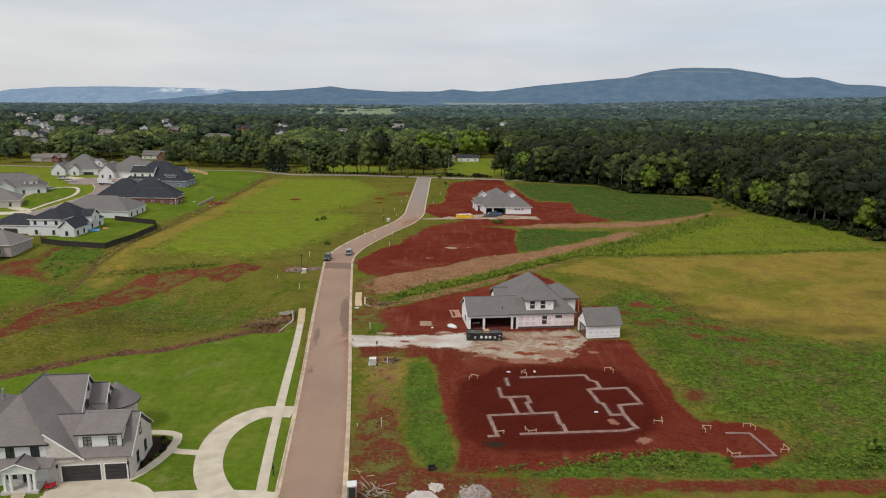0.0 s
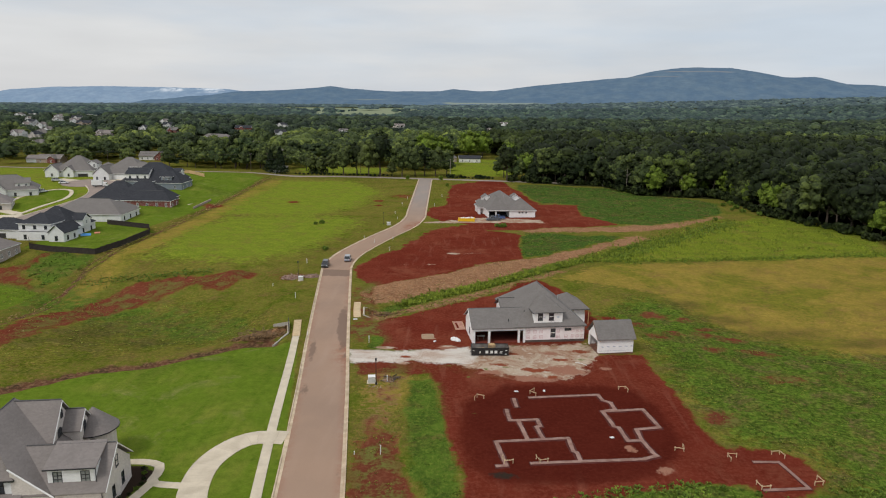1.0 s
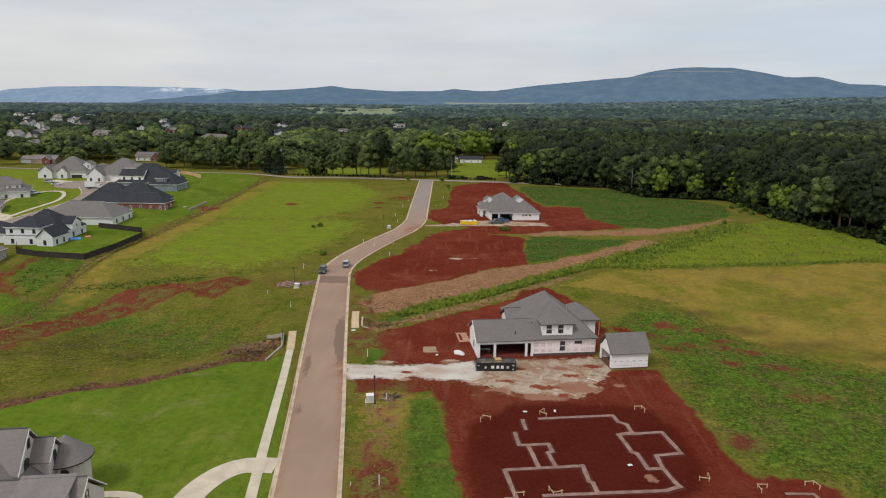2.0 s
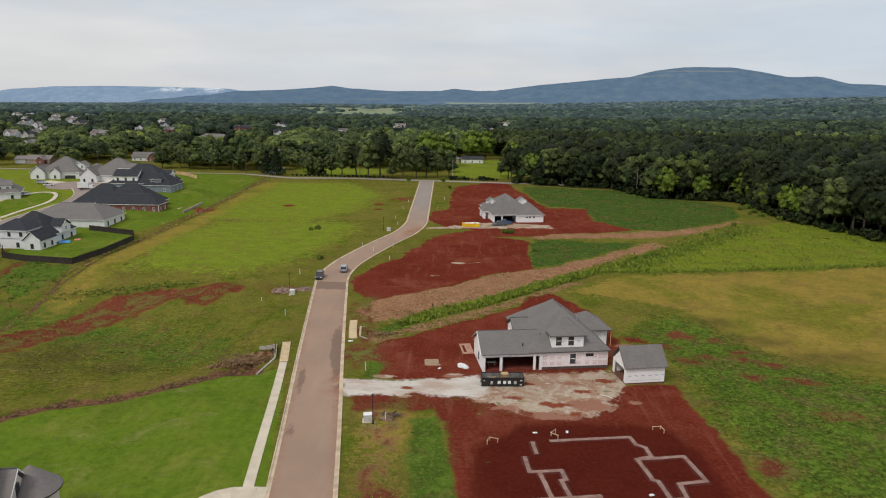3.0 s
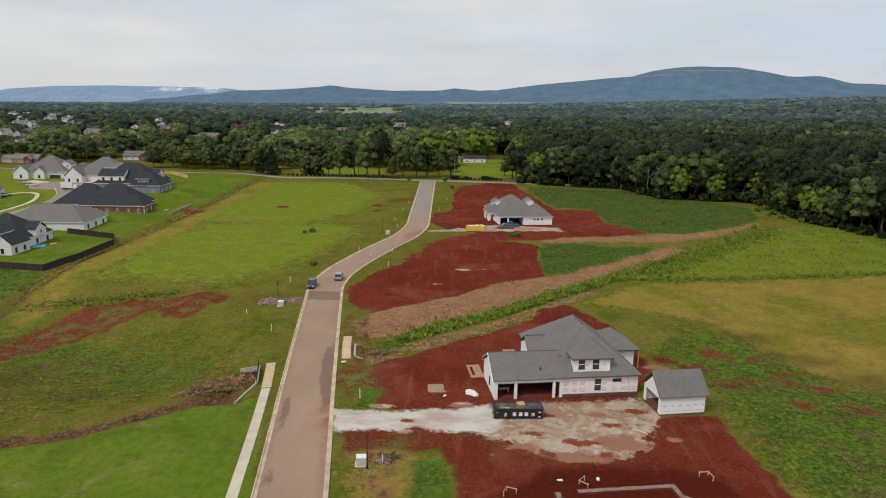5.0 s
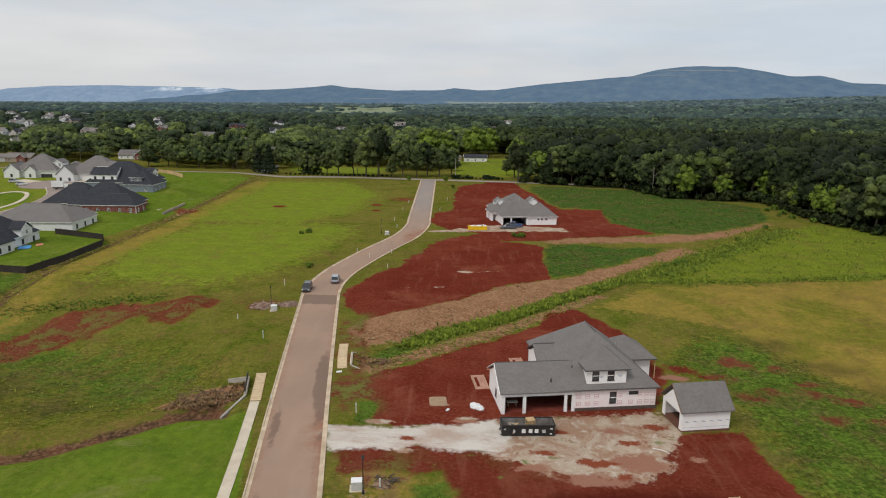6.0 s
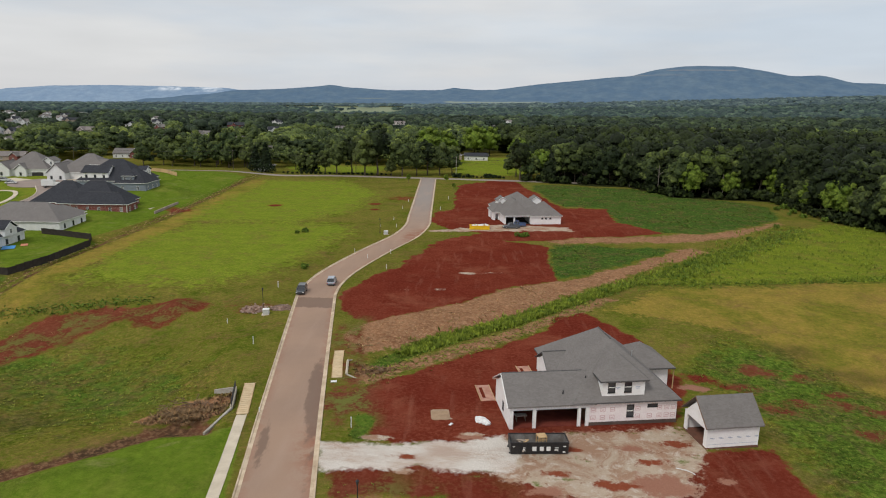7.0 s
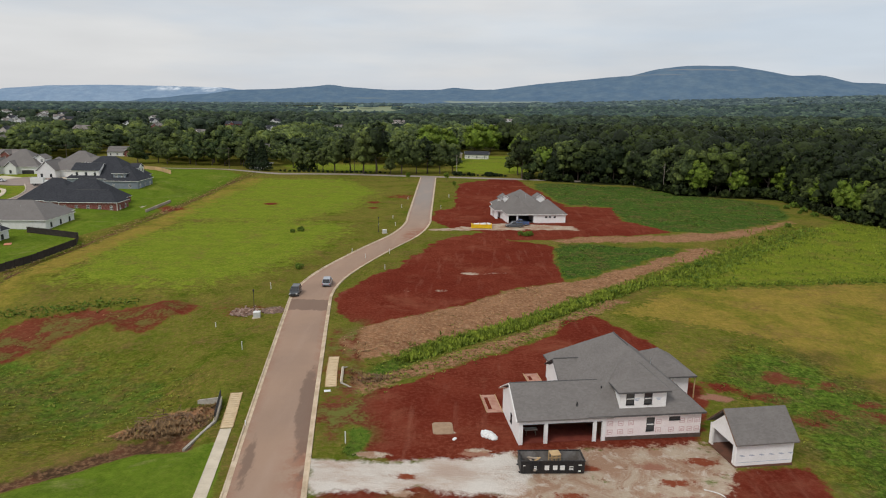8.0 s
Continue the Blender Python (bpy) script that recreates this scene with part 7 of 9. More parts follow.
def heap(name, x, y, r, tall, count, material, label, seed, category="debris", flat=1.0, bits=(0.12, 0.4)):
    """A mound of broken lumps, each cut from a rough block."""
    rnd = random.Random(seed)
    t = thing(name, pose(x, y, lie(x, y)), label, category)
    bm = bmesh.new()
    bmesh.ops.create_icosphere(bm, subdivisions=3, radius=1.0)
    for v in bm.verts:
        k = 1 + 0.22 * noise.noise(v.co * 2.2 + Vector((seed, 0, 0))) + 0.10 * noise.noise(v.co * 6 + Vector((seed, 3, 0)))
        v.co = Vector((v.co.x * r * k, v.co.y * r * k * flat, max(-0.2, v.co.z * tall * k)))
    part("mound", bm, material, t)
    for _ in range(count):
        s = rnd.uniform(*bits)
        bm = bmesh.new()
        add_box(bm, -s, s, -s * rnd.uniform(0.5, 1), s * rnd.uniform(0.5, 1), -s * 0.4, s * rnd.uniform(0.3, 0.6))
        for v in bm.verts:
            v.co += Vector([rnd.uniform(-0.25, 0.25) * s for _ in range(3)])
        a, d = rnd.uniform(0, 6.28), r * rnd.uniform(0.1, 1.15)
        px, py = d * math.cos(a), d * math.sin(a) * flat
        part("lump", bm, material, t, m=pose(px, py, max(0.02, tall * (1 - (d / (r * 1.05)) ** 2)), rnd.uniform(-30, 30), rnd.uniform(-30, 30), rnd.uniform(0, 180)))
    return t


def sticks(name, x, y, r, count, material, label, seed, thick=0.05, long=(0.6, 1.8), tall=0.6):
    rnd = random.Random(seed)
    t = thing(name, pose(x, y, lie(x, y)), label, "debris")
    for _ in range(count):
        a, d = rnd.uniform(0, 6.28), r * rnd.random() ** 0.6
        s = rnd.uniform(*long)
        p = Vector((d * math.cos(a), d * math.sin(a), rnd.uniform(0.02, tall * (1.05 - d / r))))
        q = Vector((rnd.uniform(-1, 1), rnd.uniform(-1, 1), rnd.uniform(-0.25, 0.45))).normalized() * s
        e = p + q
        e.z = max(0.02, e.z)
        part("stick", rod(p, e, thick * rnd.uniform(0.5, 1.2), 5), material, t)
    return t


def headwall(pts, label, rail=False, deep=2.0):
    """A culvert's concrete face between two wing walls: four corners in plan, the face between the middle two."""
    t = thing("culvert_headwall", pose(0, 0, 0), label, "headwall")
    tops = (-0.9, 0.12, 0.12, -0.25)
    for i, name in enumerate(("wing_wall", "face", "wing_wall")):
        a, b = Vector((*pts[i], 0)), Vector((*pts[i + 1], 0))
        d = (b - a).normalized()
        n = Vector((-d.y, d.x, 0)) * 0.15
        bm = bmesh.new()
        q = [(a, -deep), (b, -deep), (b, tops[i + 1] - 0.002 * i), (a, tops[i] - 0.002 * i)]
        f = [bm.verts.new(p + n + Vector((0, 0, z))) for p, z in q]
        k = [bm.verts.new(p - n + Vector((0, 0, z))) for p, z in q]
        bm.faces.new(f), bm.faces.new(k[::-1])
        for j in range(4):
            m = (j + 1) % 4
            bm.faces.new((f[m], f[j], k[j], k[m]))
        bmesh.ops.recalc_face_normals(bm, faces=bm.faces)
        part(name, bm, M_HEADWALL, t)
    a, b = Vector((*pts[1], 0)), Vector((*pts[2], 0))
    part("coping", rod(a + Vector((0, 0, 0.14)), b + Vector((0, 0, 0.14)), 0.2, 4), M_CONCRETE, t)
    if rail:
        for i in range(9):
            p = a.lerp(b, i / 8)
            part("rail_post", rod(p + Vector((0, 0, 0.1)), p + Vector((0, 0, 1.15)), 0.04, 4), M_BLACKSTEEL, t)
        for h in (0.35, 0.65, 0.95, 1.12):
            part("rail", rod(a + Vector((0, 0, h)), b + Vector((0, 0, h)), 0.05, 4), M_BLACKSTEEL, t)
    return t


def plank_walk(name, pts, wide, label):
    """A strip of pavement still in its timber forms."""
    t = thing(name, pose(0, 0, 0), label, "walkway")
    line = curve_points(pts, 0.62)
    s = sides_of(line)
    for i in range(len(line) - 1):
        d = (line[i + 1] - line[i]) * 0.06
        q = [line[i] + d - s[i] * wide / 2, line[i] + d + s[i] * wide / 2, line[i + 1] - d + s[i + 1] * wide / 2, line[i + 1] - d - s[i + 1] * wide / 2]
        bm = bmesh.new()
        lo, hi = [bm.verts.new((*c, 0.0)) for c in q], [bm.verts.new((*c, 0.10)) for c in q]
        bm.faces.new(hi)
        for j in range(4):
            k = (j + 1) % 4
            bm.faces.new((lo[j], lo[k], hi[k], hi[j]))
        bmesh.ops.recalc_face_normals(bm, faces=bm.faces)
        part("plank", bm, M_FORM, t)
    for o in (-wide / 2 - 0.04, wide / 2 + 0.04):
        e = line + s * o
        for a, b in zip(e[:-1:4], list(e[4::4]) + [e[-1]]):
            part("form_board", rod((*a, 0.09), (*b, 0.09), 0.06, 4), M_WOOD, t)





def fence(pts, tall, label, material=M_FENCE, group=""):
    f = thing("fence", pose(0, 0, 0), label, "fence")
    for a, b in zip(pts, pts[1:]):
        run = math.hypot(b[0] - a[0], b[1] - a[1])
        n = max(1, round(run / 2.4))
        for i in range(n):
            p = [a[k] + (b[k] - a[k]) * i / n for k in (0, 1)]
            q = [a[k] + (b[k] - a[k]) * (i + 1) / n for k in (0, 1)]
            ang = math.degrees(math.atan2(q[1] - p[1], q[0] - p[0]))
            w = math.hypot(q[0] - p[0], q[1] - p[1])
            m = pose(*p, min(lie(*p), lie(*q)), 0, 0, ang)
            part("post", box(-0.06, 0.06, -0.06, 0.06, -0.4, tall + 0.12), material, f, m=m)
            part("fence_panel", box(0.06, w - 0.06, -0.02, 0.02, -0.1, tall), material, f, m=m)
            for z in (0.3, tall - 0.4):
                part("rail", box(0.06, w - 0.06, 0.023, 0.06, z, z + 0.1), material, f, m=m)


def portable_toilet(x, y, rz):
    t = thing("portable_toilet", pose(x, y, lie(x, y), 0, 0, rz), "grey portable toilet with a white roof beside the road", "portable toilet")
    part("cabin", box(-0.55, 0.55, -0.55, 0.55, 0.1, 2.1, 0.03), M_METAL_GREY, t)
    part("roof", box(-0.6, 0.6, -0.6, 0.6, 2.1, 2.3, 0.08), M_PLASTIC_W, t)
    part("door", box(-0.4, 0.4, -0.575, -0.553, 0.2, 2.0), M_DOOR_CHAR, t)
    part("base", box(-0.6, 0.6, -0.62, 0.62, 0.0, 0.1), M_BLACKSTEEL, t)


def mailbox(x, y, rz):
    t = thing("mailbox", pose(x, y, lie(x, y), 0, 0, rz), "black mailbox on a post by the pavement", "mailbox")
    part("post", box(-0.06, 0.06, -0.06, 0.06, 0, 1.1), M_BLACKSTEEL, t)
    bm = bmesh.new()
    pts = [(-0.13, 0), (0.13, 0)] + [(0.13 * math.cos(a), 0.16 + 0.13 * math.sin(a)) for a in np.linspace(0, math.pi, 9)]
    f, b = [bm.verts.new((-0.3, y_, 1.1 + z)) for y_, z in pts], [bm.verts.new((0.3, y_, 1.1 + z)) for y_, z in pts]
    bm.faces.new(f), bm.faces.new(b[::-1])
    for i in range(len(pts)):
        j = (i + 1) % len(pts)
        bm.faces.new((f[j], f[i], b[i], b[j]))
    bmesh.ops.recalc_face_normals(bm, faces=bm.faces)
    part("box", bm, M_BLACKSTEEL, t)
    part("arm", rod((0, 0, 0.75), (0.28, 0, 1.08), 0.03), M_BLACKSTEEL, t)


def power_line():
    pts = [(-330, 424), (-235, 420), (-140, 417), (-70, 421), (-12.4, 419), (60, 414)]
    tops = []
    for x, y in pts:
        p = thing("utility_pole", pose(x, y, lie(x, y)), "dark wooden utility pole with a crossarm", "utility pole", "utility poles along the main road")
        part("pole", tube(0.17, 0.11, -0.3, 11.5, 9), M_HEADWALL if -13 < x < -12 else M_BARK, p)
        part("crossarm", box(-0.08, 0.08, -1.2, 1.2, 10.6, 10.8), M_BARK, p)
        for v in (-1.0, 0.0, 1.0):
            part("insulator", tube(0.05, 0.07, 10.8, 11.0, 7, 0, v), M_PLASTIC_W, p)
        tops.append((x, y, lie(x, y)))
    for a, b in zip(tops, tops[1:]):
        for v, h in ((-1.0, 10.9), (1.0, 10.9), (0.0, 8.6)):
            bm = bmesh.new()
            rings = []
            for i in range(13):
                s = i / 12
                p = Vector((a[0] + (b[0] - a[0]) * s, a[1] + (b[1] - a[1]) * s + v, a[2] + (b[2] - a[2]) * s + h - 4 * s * (1 - s) * 1.3))
                rings.append([bm.verts.new(p + Vector((0, dy, dz))) for dy, dz in ((0.03, 0), (0, 0.03), (-0.03, 0), (0, -0.03))])
            for q, r in zip(rings, rings[1:]):
                for k in range(4):
                    bm.faces.new((q[k], q[(k + 1) % 4], r[(k + 1) % 4], r[k]))
            tagged(part("power_cable", bm, M_BLACKSTEEL), "thin dark power cable between utility poles", "cable", "power cables")


car(-35.3, 190.5, 96, (0.34, 0.37, 0.42), "silver-grey car on the tan road", "suv")
car(-40.3, 182.6, -86, (0.045, 0.048, 0.052), "dark grey car parked against the kerb", "suv")
car(10.2, 264.6, 186, (0.075, 0.085, 0.10), "dark grey pickup truck on the muddy drive of the new house", "pickup")
car(12.5, 268.4, 182, (0.045, 0.09, 0.22), "dark blue pickup truck before the open garage", "pickup")
car(-203.0, 321.0, 20, (0.75, 0.75, 0.75), "white car parked on the close", "sedan", lift=0.2)
car(-211.0, 328.0, 15, (0.55, 0.56, 0.57), "silver car parked on a drive", "suv", lift=0.2)
car(-197.5, 296.0, 60, (0.78, 0.78, 0.78), "white car parked by the long house", "sedan", lift=0.2)
box_truck(-180.0, 313.0, 10)
black_skip()
crate_in_skip()
skip("dumpster", pose(-3.8, 260.4, 0, 0, 0, 2), M_YELLOW, M_YELLOW, "bright yellow dumpster heaped with white rubbish", 6.6, 2.3, 1.3)
rnd_b = random.Random(31)
bags = thing("rubbish_bags", pose(-3.8, 260.4, 1.0, 0, 0, 2), "white and brown rubbish bags heaped in the dumpster", "rubbish")
for i in range(11):
    bm = bmesh.new()
    bmesh.ops.create_icosphere(bm, subdivisions=2, radius=rnd_b.uniform(0.35, 0.6))
    for v in bm.verts:
        v.co *= 1 + 0.25 * noise.noise(v.co * 3 + Vector((i, 0, 0)))
    part("bag", bm, M_PLASTIC_W if i % 4 else M_WOOD, bags, m=pose(0.6 + i * 0.53, 1.1 + rnd_b.uniform(-0.4, 0.4), rnd_b.uniform(0.1, 0.4)))
footings()
loop = thing("hose", pose(0, 0, 0), "pale hose lying on the clay", "hose")
hose_pts = curve_points([(20.9, 115.6), (21.9, 115.2), (22.5, 114.7), (22.7, 114.3)], 0.5)
for a_, b_ in zip(hose_pts, hose_pts[1:]):
    part("length", rod((*a_, 0.06), (*b_, 0.06), 0.05, 6), M_PLASTIC_W, loop)
for x, y, rz in ((2.7, 99.6, 250), (27.5, 104.6, 190), (31.0, 84.6, 80), (36.6, 83.6, -90), (44.0, 84.8, 190), (37.9, 75.9, 10), (46.2, 77.6, 100), (6.2, 79.8, 10), (11.4, 101.6, -40), (10.9, 80.2, 20)):
    batter_board(x, y, rz)
for x, y, h in ((-10.4, 81.0, 1.4), (-13.9, 80.7, 0.5), (-18.4, 122.6, 1.5), (-40.6, 151.0, 1.4), (-31.5, 126.0, 0.7), (-46.5, 186.0, 1.5), (-31.0, 216.0, 1.2), (-35.5, 222.0, 1.3), (-28.5, 262.0, 1.2), (-31.0, 276.0, 1.1), (-30.5, 300.0, 1.3),
                (-30.0, 320.0, 1.2), (-25.5, 222.0, 1.3), (-13.5, 330.0, 1.3), (-15.5, 300.0, 1.2), (-34.0, 262.0, 0.9), (-24.5, 205.0, 1.2), (-12.5, 104.5, 1.2), (-50.0, 164.0, 0.9)):
    stake(x, y, h)
cabinet(-15.1, 104.2, 9)
lamp_post(-14.2, 103.2)
cabinet(-43.6, 167.8, 9)
lamp_post(-44.9, 170.2)
cabinet(-30.4, 249.5, 20)
lamp_post(-32.5, 251.0)
heap("rubble_heap", -46.8, 171.5, 2.8, 0.07, 90, M_RUBBLE_RED, "low clay-stained rubble beside a utility box", 3, bits=(0.10, 0.34))
heap("rubble_heap", -41.6, 171.6, 2.2, 0.05, 50, M_RUBBLE_RED, "low clay-stained rubble beside a utility box", 5, bits=(0.08, 0.26))
sticks("scrap_lumber", -47.2, 170.0, 2.2, 9, M_WOOD_GREY, "scattered pale boards on rubble", 27, 0.06, (0.6, 1.6), 0.25)
sticks("root_pile", -12.2, 105.6, 1.5, 30, M_BARK, "dark uprooted branches heaped by the utility box", 6, 0.08, (0.3, 0.9), 0.3)
heap("soil_heap", -12.4, 105.2, 1.0, 0.18, 20, M_DEADWOOD, "small heap of dug brown soil by the utility box", 26, bits=(0.08, 0.2))
sticks("scrap_lumber", -14.3, 102.4, 1.5, 7, M_WOOD_GREY, "scattered grey boards on bare ground", 9, 0.05, (0.5, 1.3), 0.04)
heap("rubble_heap", 3.1, 64.7, 1.9, 0.38, 90, M_RUBBLE, "rounded heap of grey rubble on bare ground", 7, bits=(0.08, 0.22))
heap("gravel_heap", -3.1, 62.9, 2.2, 0.26, 120, M_GRAVEL, "low heap of pale gravel beside the lot", 12, bits=(0.05, 0.14))
heap("gravel_heap", -1.6, 66.0, 0.9, 0.14, 50, M_GRAVEL, "small heap of pale gravel", 14, bits=(0.05, 0.16))
portable_toilet(-11.4, 62.6, 9.5)
sticks("scrap_lumber", -9.0, 64.4, 1.7, 34, M_WOOD_GREY, "heap of grey scrap boards on bare clay", 15, 0.07, (0.8, 2.0), 0.5)
sticks("scrap_lumber", -11.0, 67.8, 1.0, 3, M_WOOD, "loose boards on bare clay", 16, 0.05, (1.2, 2.0), 0.05)
sticks("creek_brush", -42.6, 127.6, 4.2, 120, M_DEADWOOD, "tangle of dead brush in the creek mouth", 17, 0.05, (0.5, 1.6), 0.9)
sticks("creek_brush", -17.6, 142.6, 2.8, 60, M_DEADWOOD, "dead brush washed into the ditch", 18, 0.05, (0.4, 1.3), 0.5)
headwall([(-41.0, 134.4), (-37.4, 133.4), (-35.7, 126.9), (-36.9, 120.4)], "concrete culvert headwall with a black rail over a creek", True, 2.2)
headwall([(-20.6, 148.6), (-23.0, 144.8), (-22.2, 139.4), (-18.6, 136.8)], "concrete culvert headwall with flared wings in a ditch", False, 1.8)
plank_walk("formed_walkway", [(-33.6, 125.2), (-35.0, 131.5), (-35.8, 135.0)], 1.4, "sandy plank walkway across the culvert")
plank_walk("formed_walkway", [(-23.4, 138.0), (-24.4, 143.5), (-25.2, 149.0)], 1.45, "sandy plank walkway across the culvert")
part_l = thing("concrete_offcut", pose(-23.6, 136.6, 0.02, 0, 0, 12), "white square offcut lying on grass", "offcut")
part("panel", box(-0.45, 0.45, -0.3, 0.3, 0, 0.06), M_PLASTIC_W, part_l)
mailbox(-22.2, 67.2, 100)
lid = thing("cover_slab", pose(-7.1, 127.0, lie(-7.1, 127.0), 0, 0, 6), "flat tan concrete slab with rounded corners set in red clay", "slab")
bm = bmesh.new()
ring = [(sx * 0.85 + 0.42 * math.cos(a), sy * 1.05 + 0.42 * math.sin(a)) for sx, sy, a0 in ((1, 1, 0), (-1, 1, 90), (-1, -1, 180), (1, -1, 270)) for a in (radians(a0), radians(a0 + 30), radians(a0 + 60), radians(a0 + 90))]
hi, lo = [bm.verts.new((x, y, 0.10)) for x, y in ring], [bm.verts.new((x * 1.02, y * 1.02, -0.2)) for x, y in ring]
bm.faces.new(hi)
for i in range(len(ring)):
    bm.faces.new((lo[i], lo[(i + 1) % len(ring)], hi[(i + 1) % len(ring)], hi[i]))
part("slab", bm, M_TAN, lid)


def stoop_form(x, y, rz, w, d, label):
    """A shallow concrete stoop, half poured inside a frame of boards."""
    t = thing("stoop_form", pose(x, y, lie(x, y), 0, 0, rz), label, "concrete form")
    for row in ((0, w, 0, 0.9), (0, w, d - 0.7, d), (0, 0.35, 0.903, d - 0.703), (w - 1.15, w, 0.903, d - 0.703)):
        part("footing", box(*row, -0.2, 0.09, 0.02), M_STOOP, t)
    for row in ((-0.06, -0.003, -0.05, d + 0.05), (w + 0.003, w + 0.06, -0.05, d + 0.05)):
        part("form_board", box(*row, -0.1, 0.16), M_WOOD, t)


stoop_form(-1.5, 131.6, ROT, 2.0, 5.2, "pale pinkish poured stoop beside the garage wall")
stoop_form(4.7, 141.4, ROT, 2.0, 3.2, "pale pinkish poured stoop behind the house")
tarp = thing("wrapped_bundle", pose(-1.6, 125.6, lie(-1.6, 125.6)), "crumpled white plastic sheeting on red clay", "sheeting")
for i, (u, v, r) in enumerate(((0, 0, 0.75), (0.55, -0.45, 0.6), (-0.35, 0.6, 0.45), (0.75, -0.8, 0.4))):
    bm = bmesh.new()
    bmesh.ops.create_icosphere(bm, subdivisions=3, radius=r)
    for q in bm.verts:
        q.co *= 1 + 0.35 * noise.noise(q.co * 3.5 + Vector((i * 5, 0, 0)))
        q.co.z *= 0.6
    part("fold", bm, M_PLASTIC_W, tarp, m=pose(u, v, 0.12))
for x, y, rz in ((21.9, 87.8, 20), (-5.6, 124.4, 60), (9.2, 102.2, 10), (13.8, 102.8, 80)):
    bag = thing("paper_sack", pose(x, y, lie(x, y) - 0.02, 0, 0, rz), "crumpled pale paper sack lying on red clay", "sack", "paper sacks on the clay")
    bm = box(-0.32, 0.32, -0.2, 0.2, 0.0, 0.16, 0.05)
    for v in bm.verts:
        v.co *= 1 + 0.3 * noise.noise(v.co * 4 + Vector((x, y, 0)))
    part("body", bm, M_PLASTIC_W, bag)
crate = thing("crate", pose(-2.4, 70.0, lie(-2.4, 70.0), 0, 0, 12), "small dark plastic crate in the grass", "crate")
for row in ((-0.45, 0.45, -0.35, -0.3), (-0.45, 0.45, 0.3, 0.35), (-0.45, -0.4, -0.3, 0.3), (0.4, 0.45, -0.3, 0.3)):
    part("side", box(*row, 0, 0.5), M_BLACKSTEEL, crate)
part("floor", box(-0.4, 0.4, -0.3, 0.3, 0.0, 0.05), M_BLACKSTEEL, crate)
fence([(-143.1, 205.3), (-137.5, 197.2), (-129.2, 194.6), (-113.5, 192.2), (-111.0, 204.0), (-111.3, 222.7), (-115.6, 231.0), (-127.2, 234.4), (-134.0, 236.0)], 1.8, "dark stained board fence round a green back yard")
fence([(-174.4, 386.0), (-163.7, 378.4), (-146.5, 358.5)], 1.8, "new orange-tan wooden board fence", M_WOOD)
mat_b = thing("play_mat", pose(-131.6, 217.9, lie(-131.6, 217.9), 0, 0, 30), "blue paddling mat on the lawn", "mat")
part("sheet", box(-1.6, 1.6, -2.2, 2.2, 0.02, 0.16, 0.05), M_BLUE, mat_b)
mat_o = thing("play_mat", pose(-129.6, 221.6, lie(-129.6, 221.6), 0, 0, 30), "orange mat on the lawn", "mat")
part("sheet", box(-0.9, 0.9, -1.4, 1.4, 0.02, 0.14, 0.05), M_ORANGE, mat_o)
rw = thing("retaining_wall", pose(0, 0, 0), "low weathered timber retaining wall beside a clay cut", "wall")
for i in range(9):
    a, b = (-117.4 - 0.11 * i, 274.3 + 2.4 * i), (-117.4 - 0.11 * (i + 1), 274.3 + 2.4 * (i + 1) - 0.03)
    part("block_course", box(0, math.hypot(b[0] - a[0], b[1] - a[1]), -0.2, 0.2, -0.5, 0.9), M_WOOD_GREY, rw, m=pose(*a, lie(*a), 0, 0, math.degrees(math.atan2(b[1] - a[1], b[0] - a[0]))))
power_line()
toy = thing("toy_car", pose(-48.0, 62.6, 0.07, 0, 0, 40), "red ride-on toy car by the front steps", "toy car")
part("body", car_body(1.25, 0.7, 0.75, 0.4, -0.4, 0.3, 0.4, 0.45), M_RED, toy)
part("seat_back", box(-0.4, -0.3, -0.22, 0.22, 0.42, 0.75, 0.03), M_RED, toy)
for u in (-0.4, 0.4):
    for s_ in (-1, 1):
        wheel(toy, u, s_ * 0.33, 0.16, 0.1)

# ---- trees and woods ----


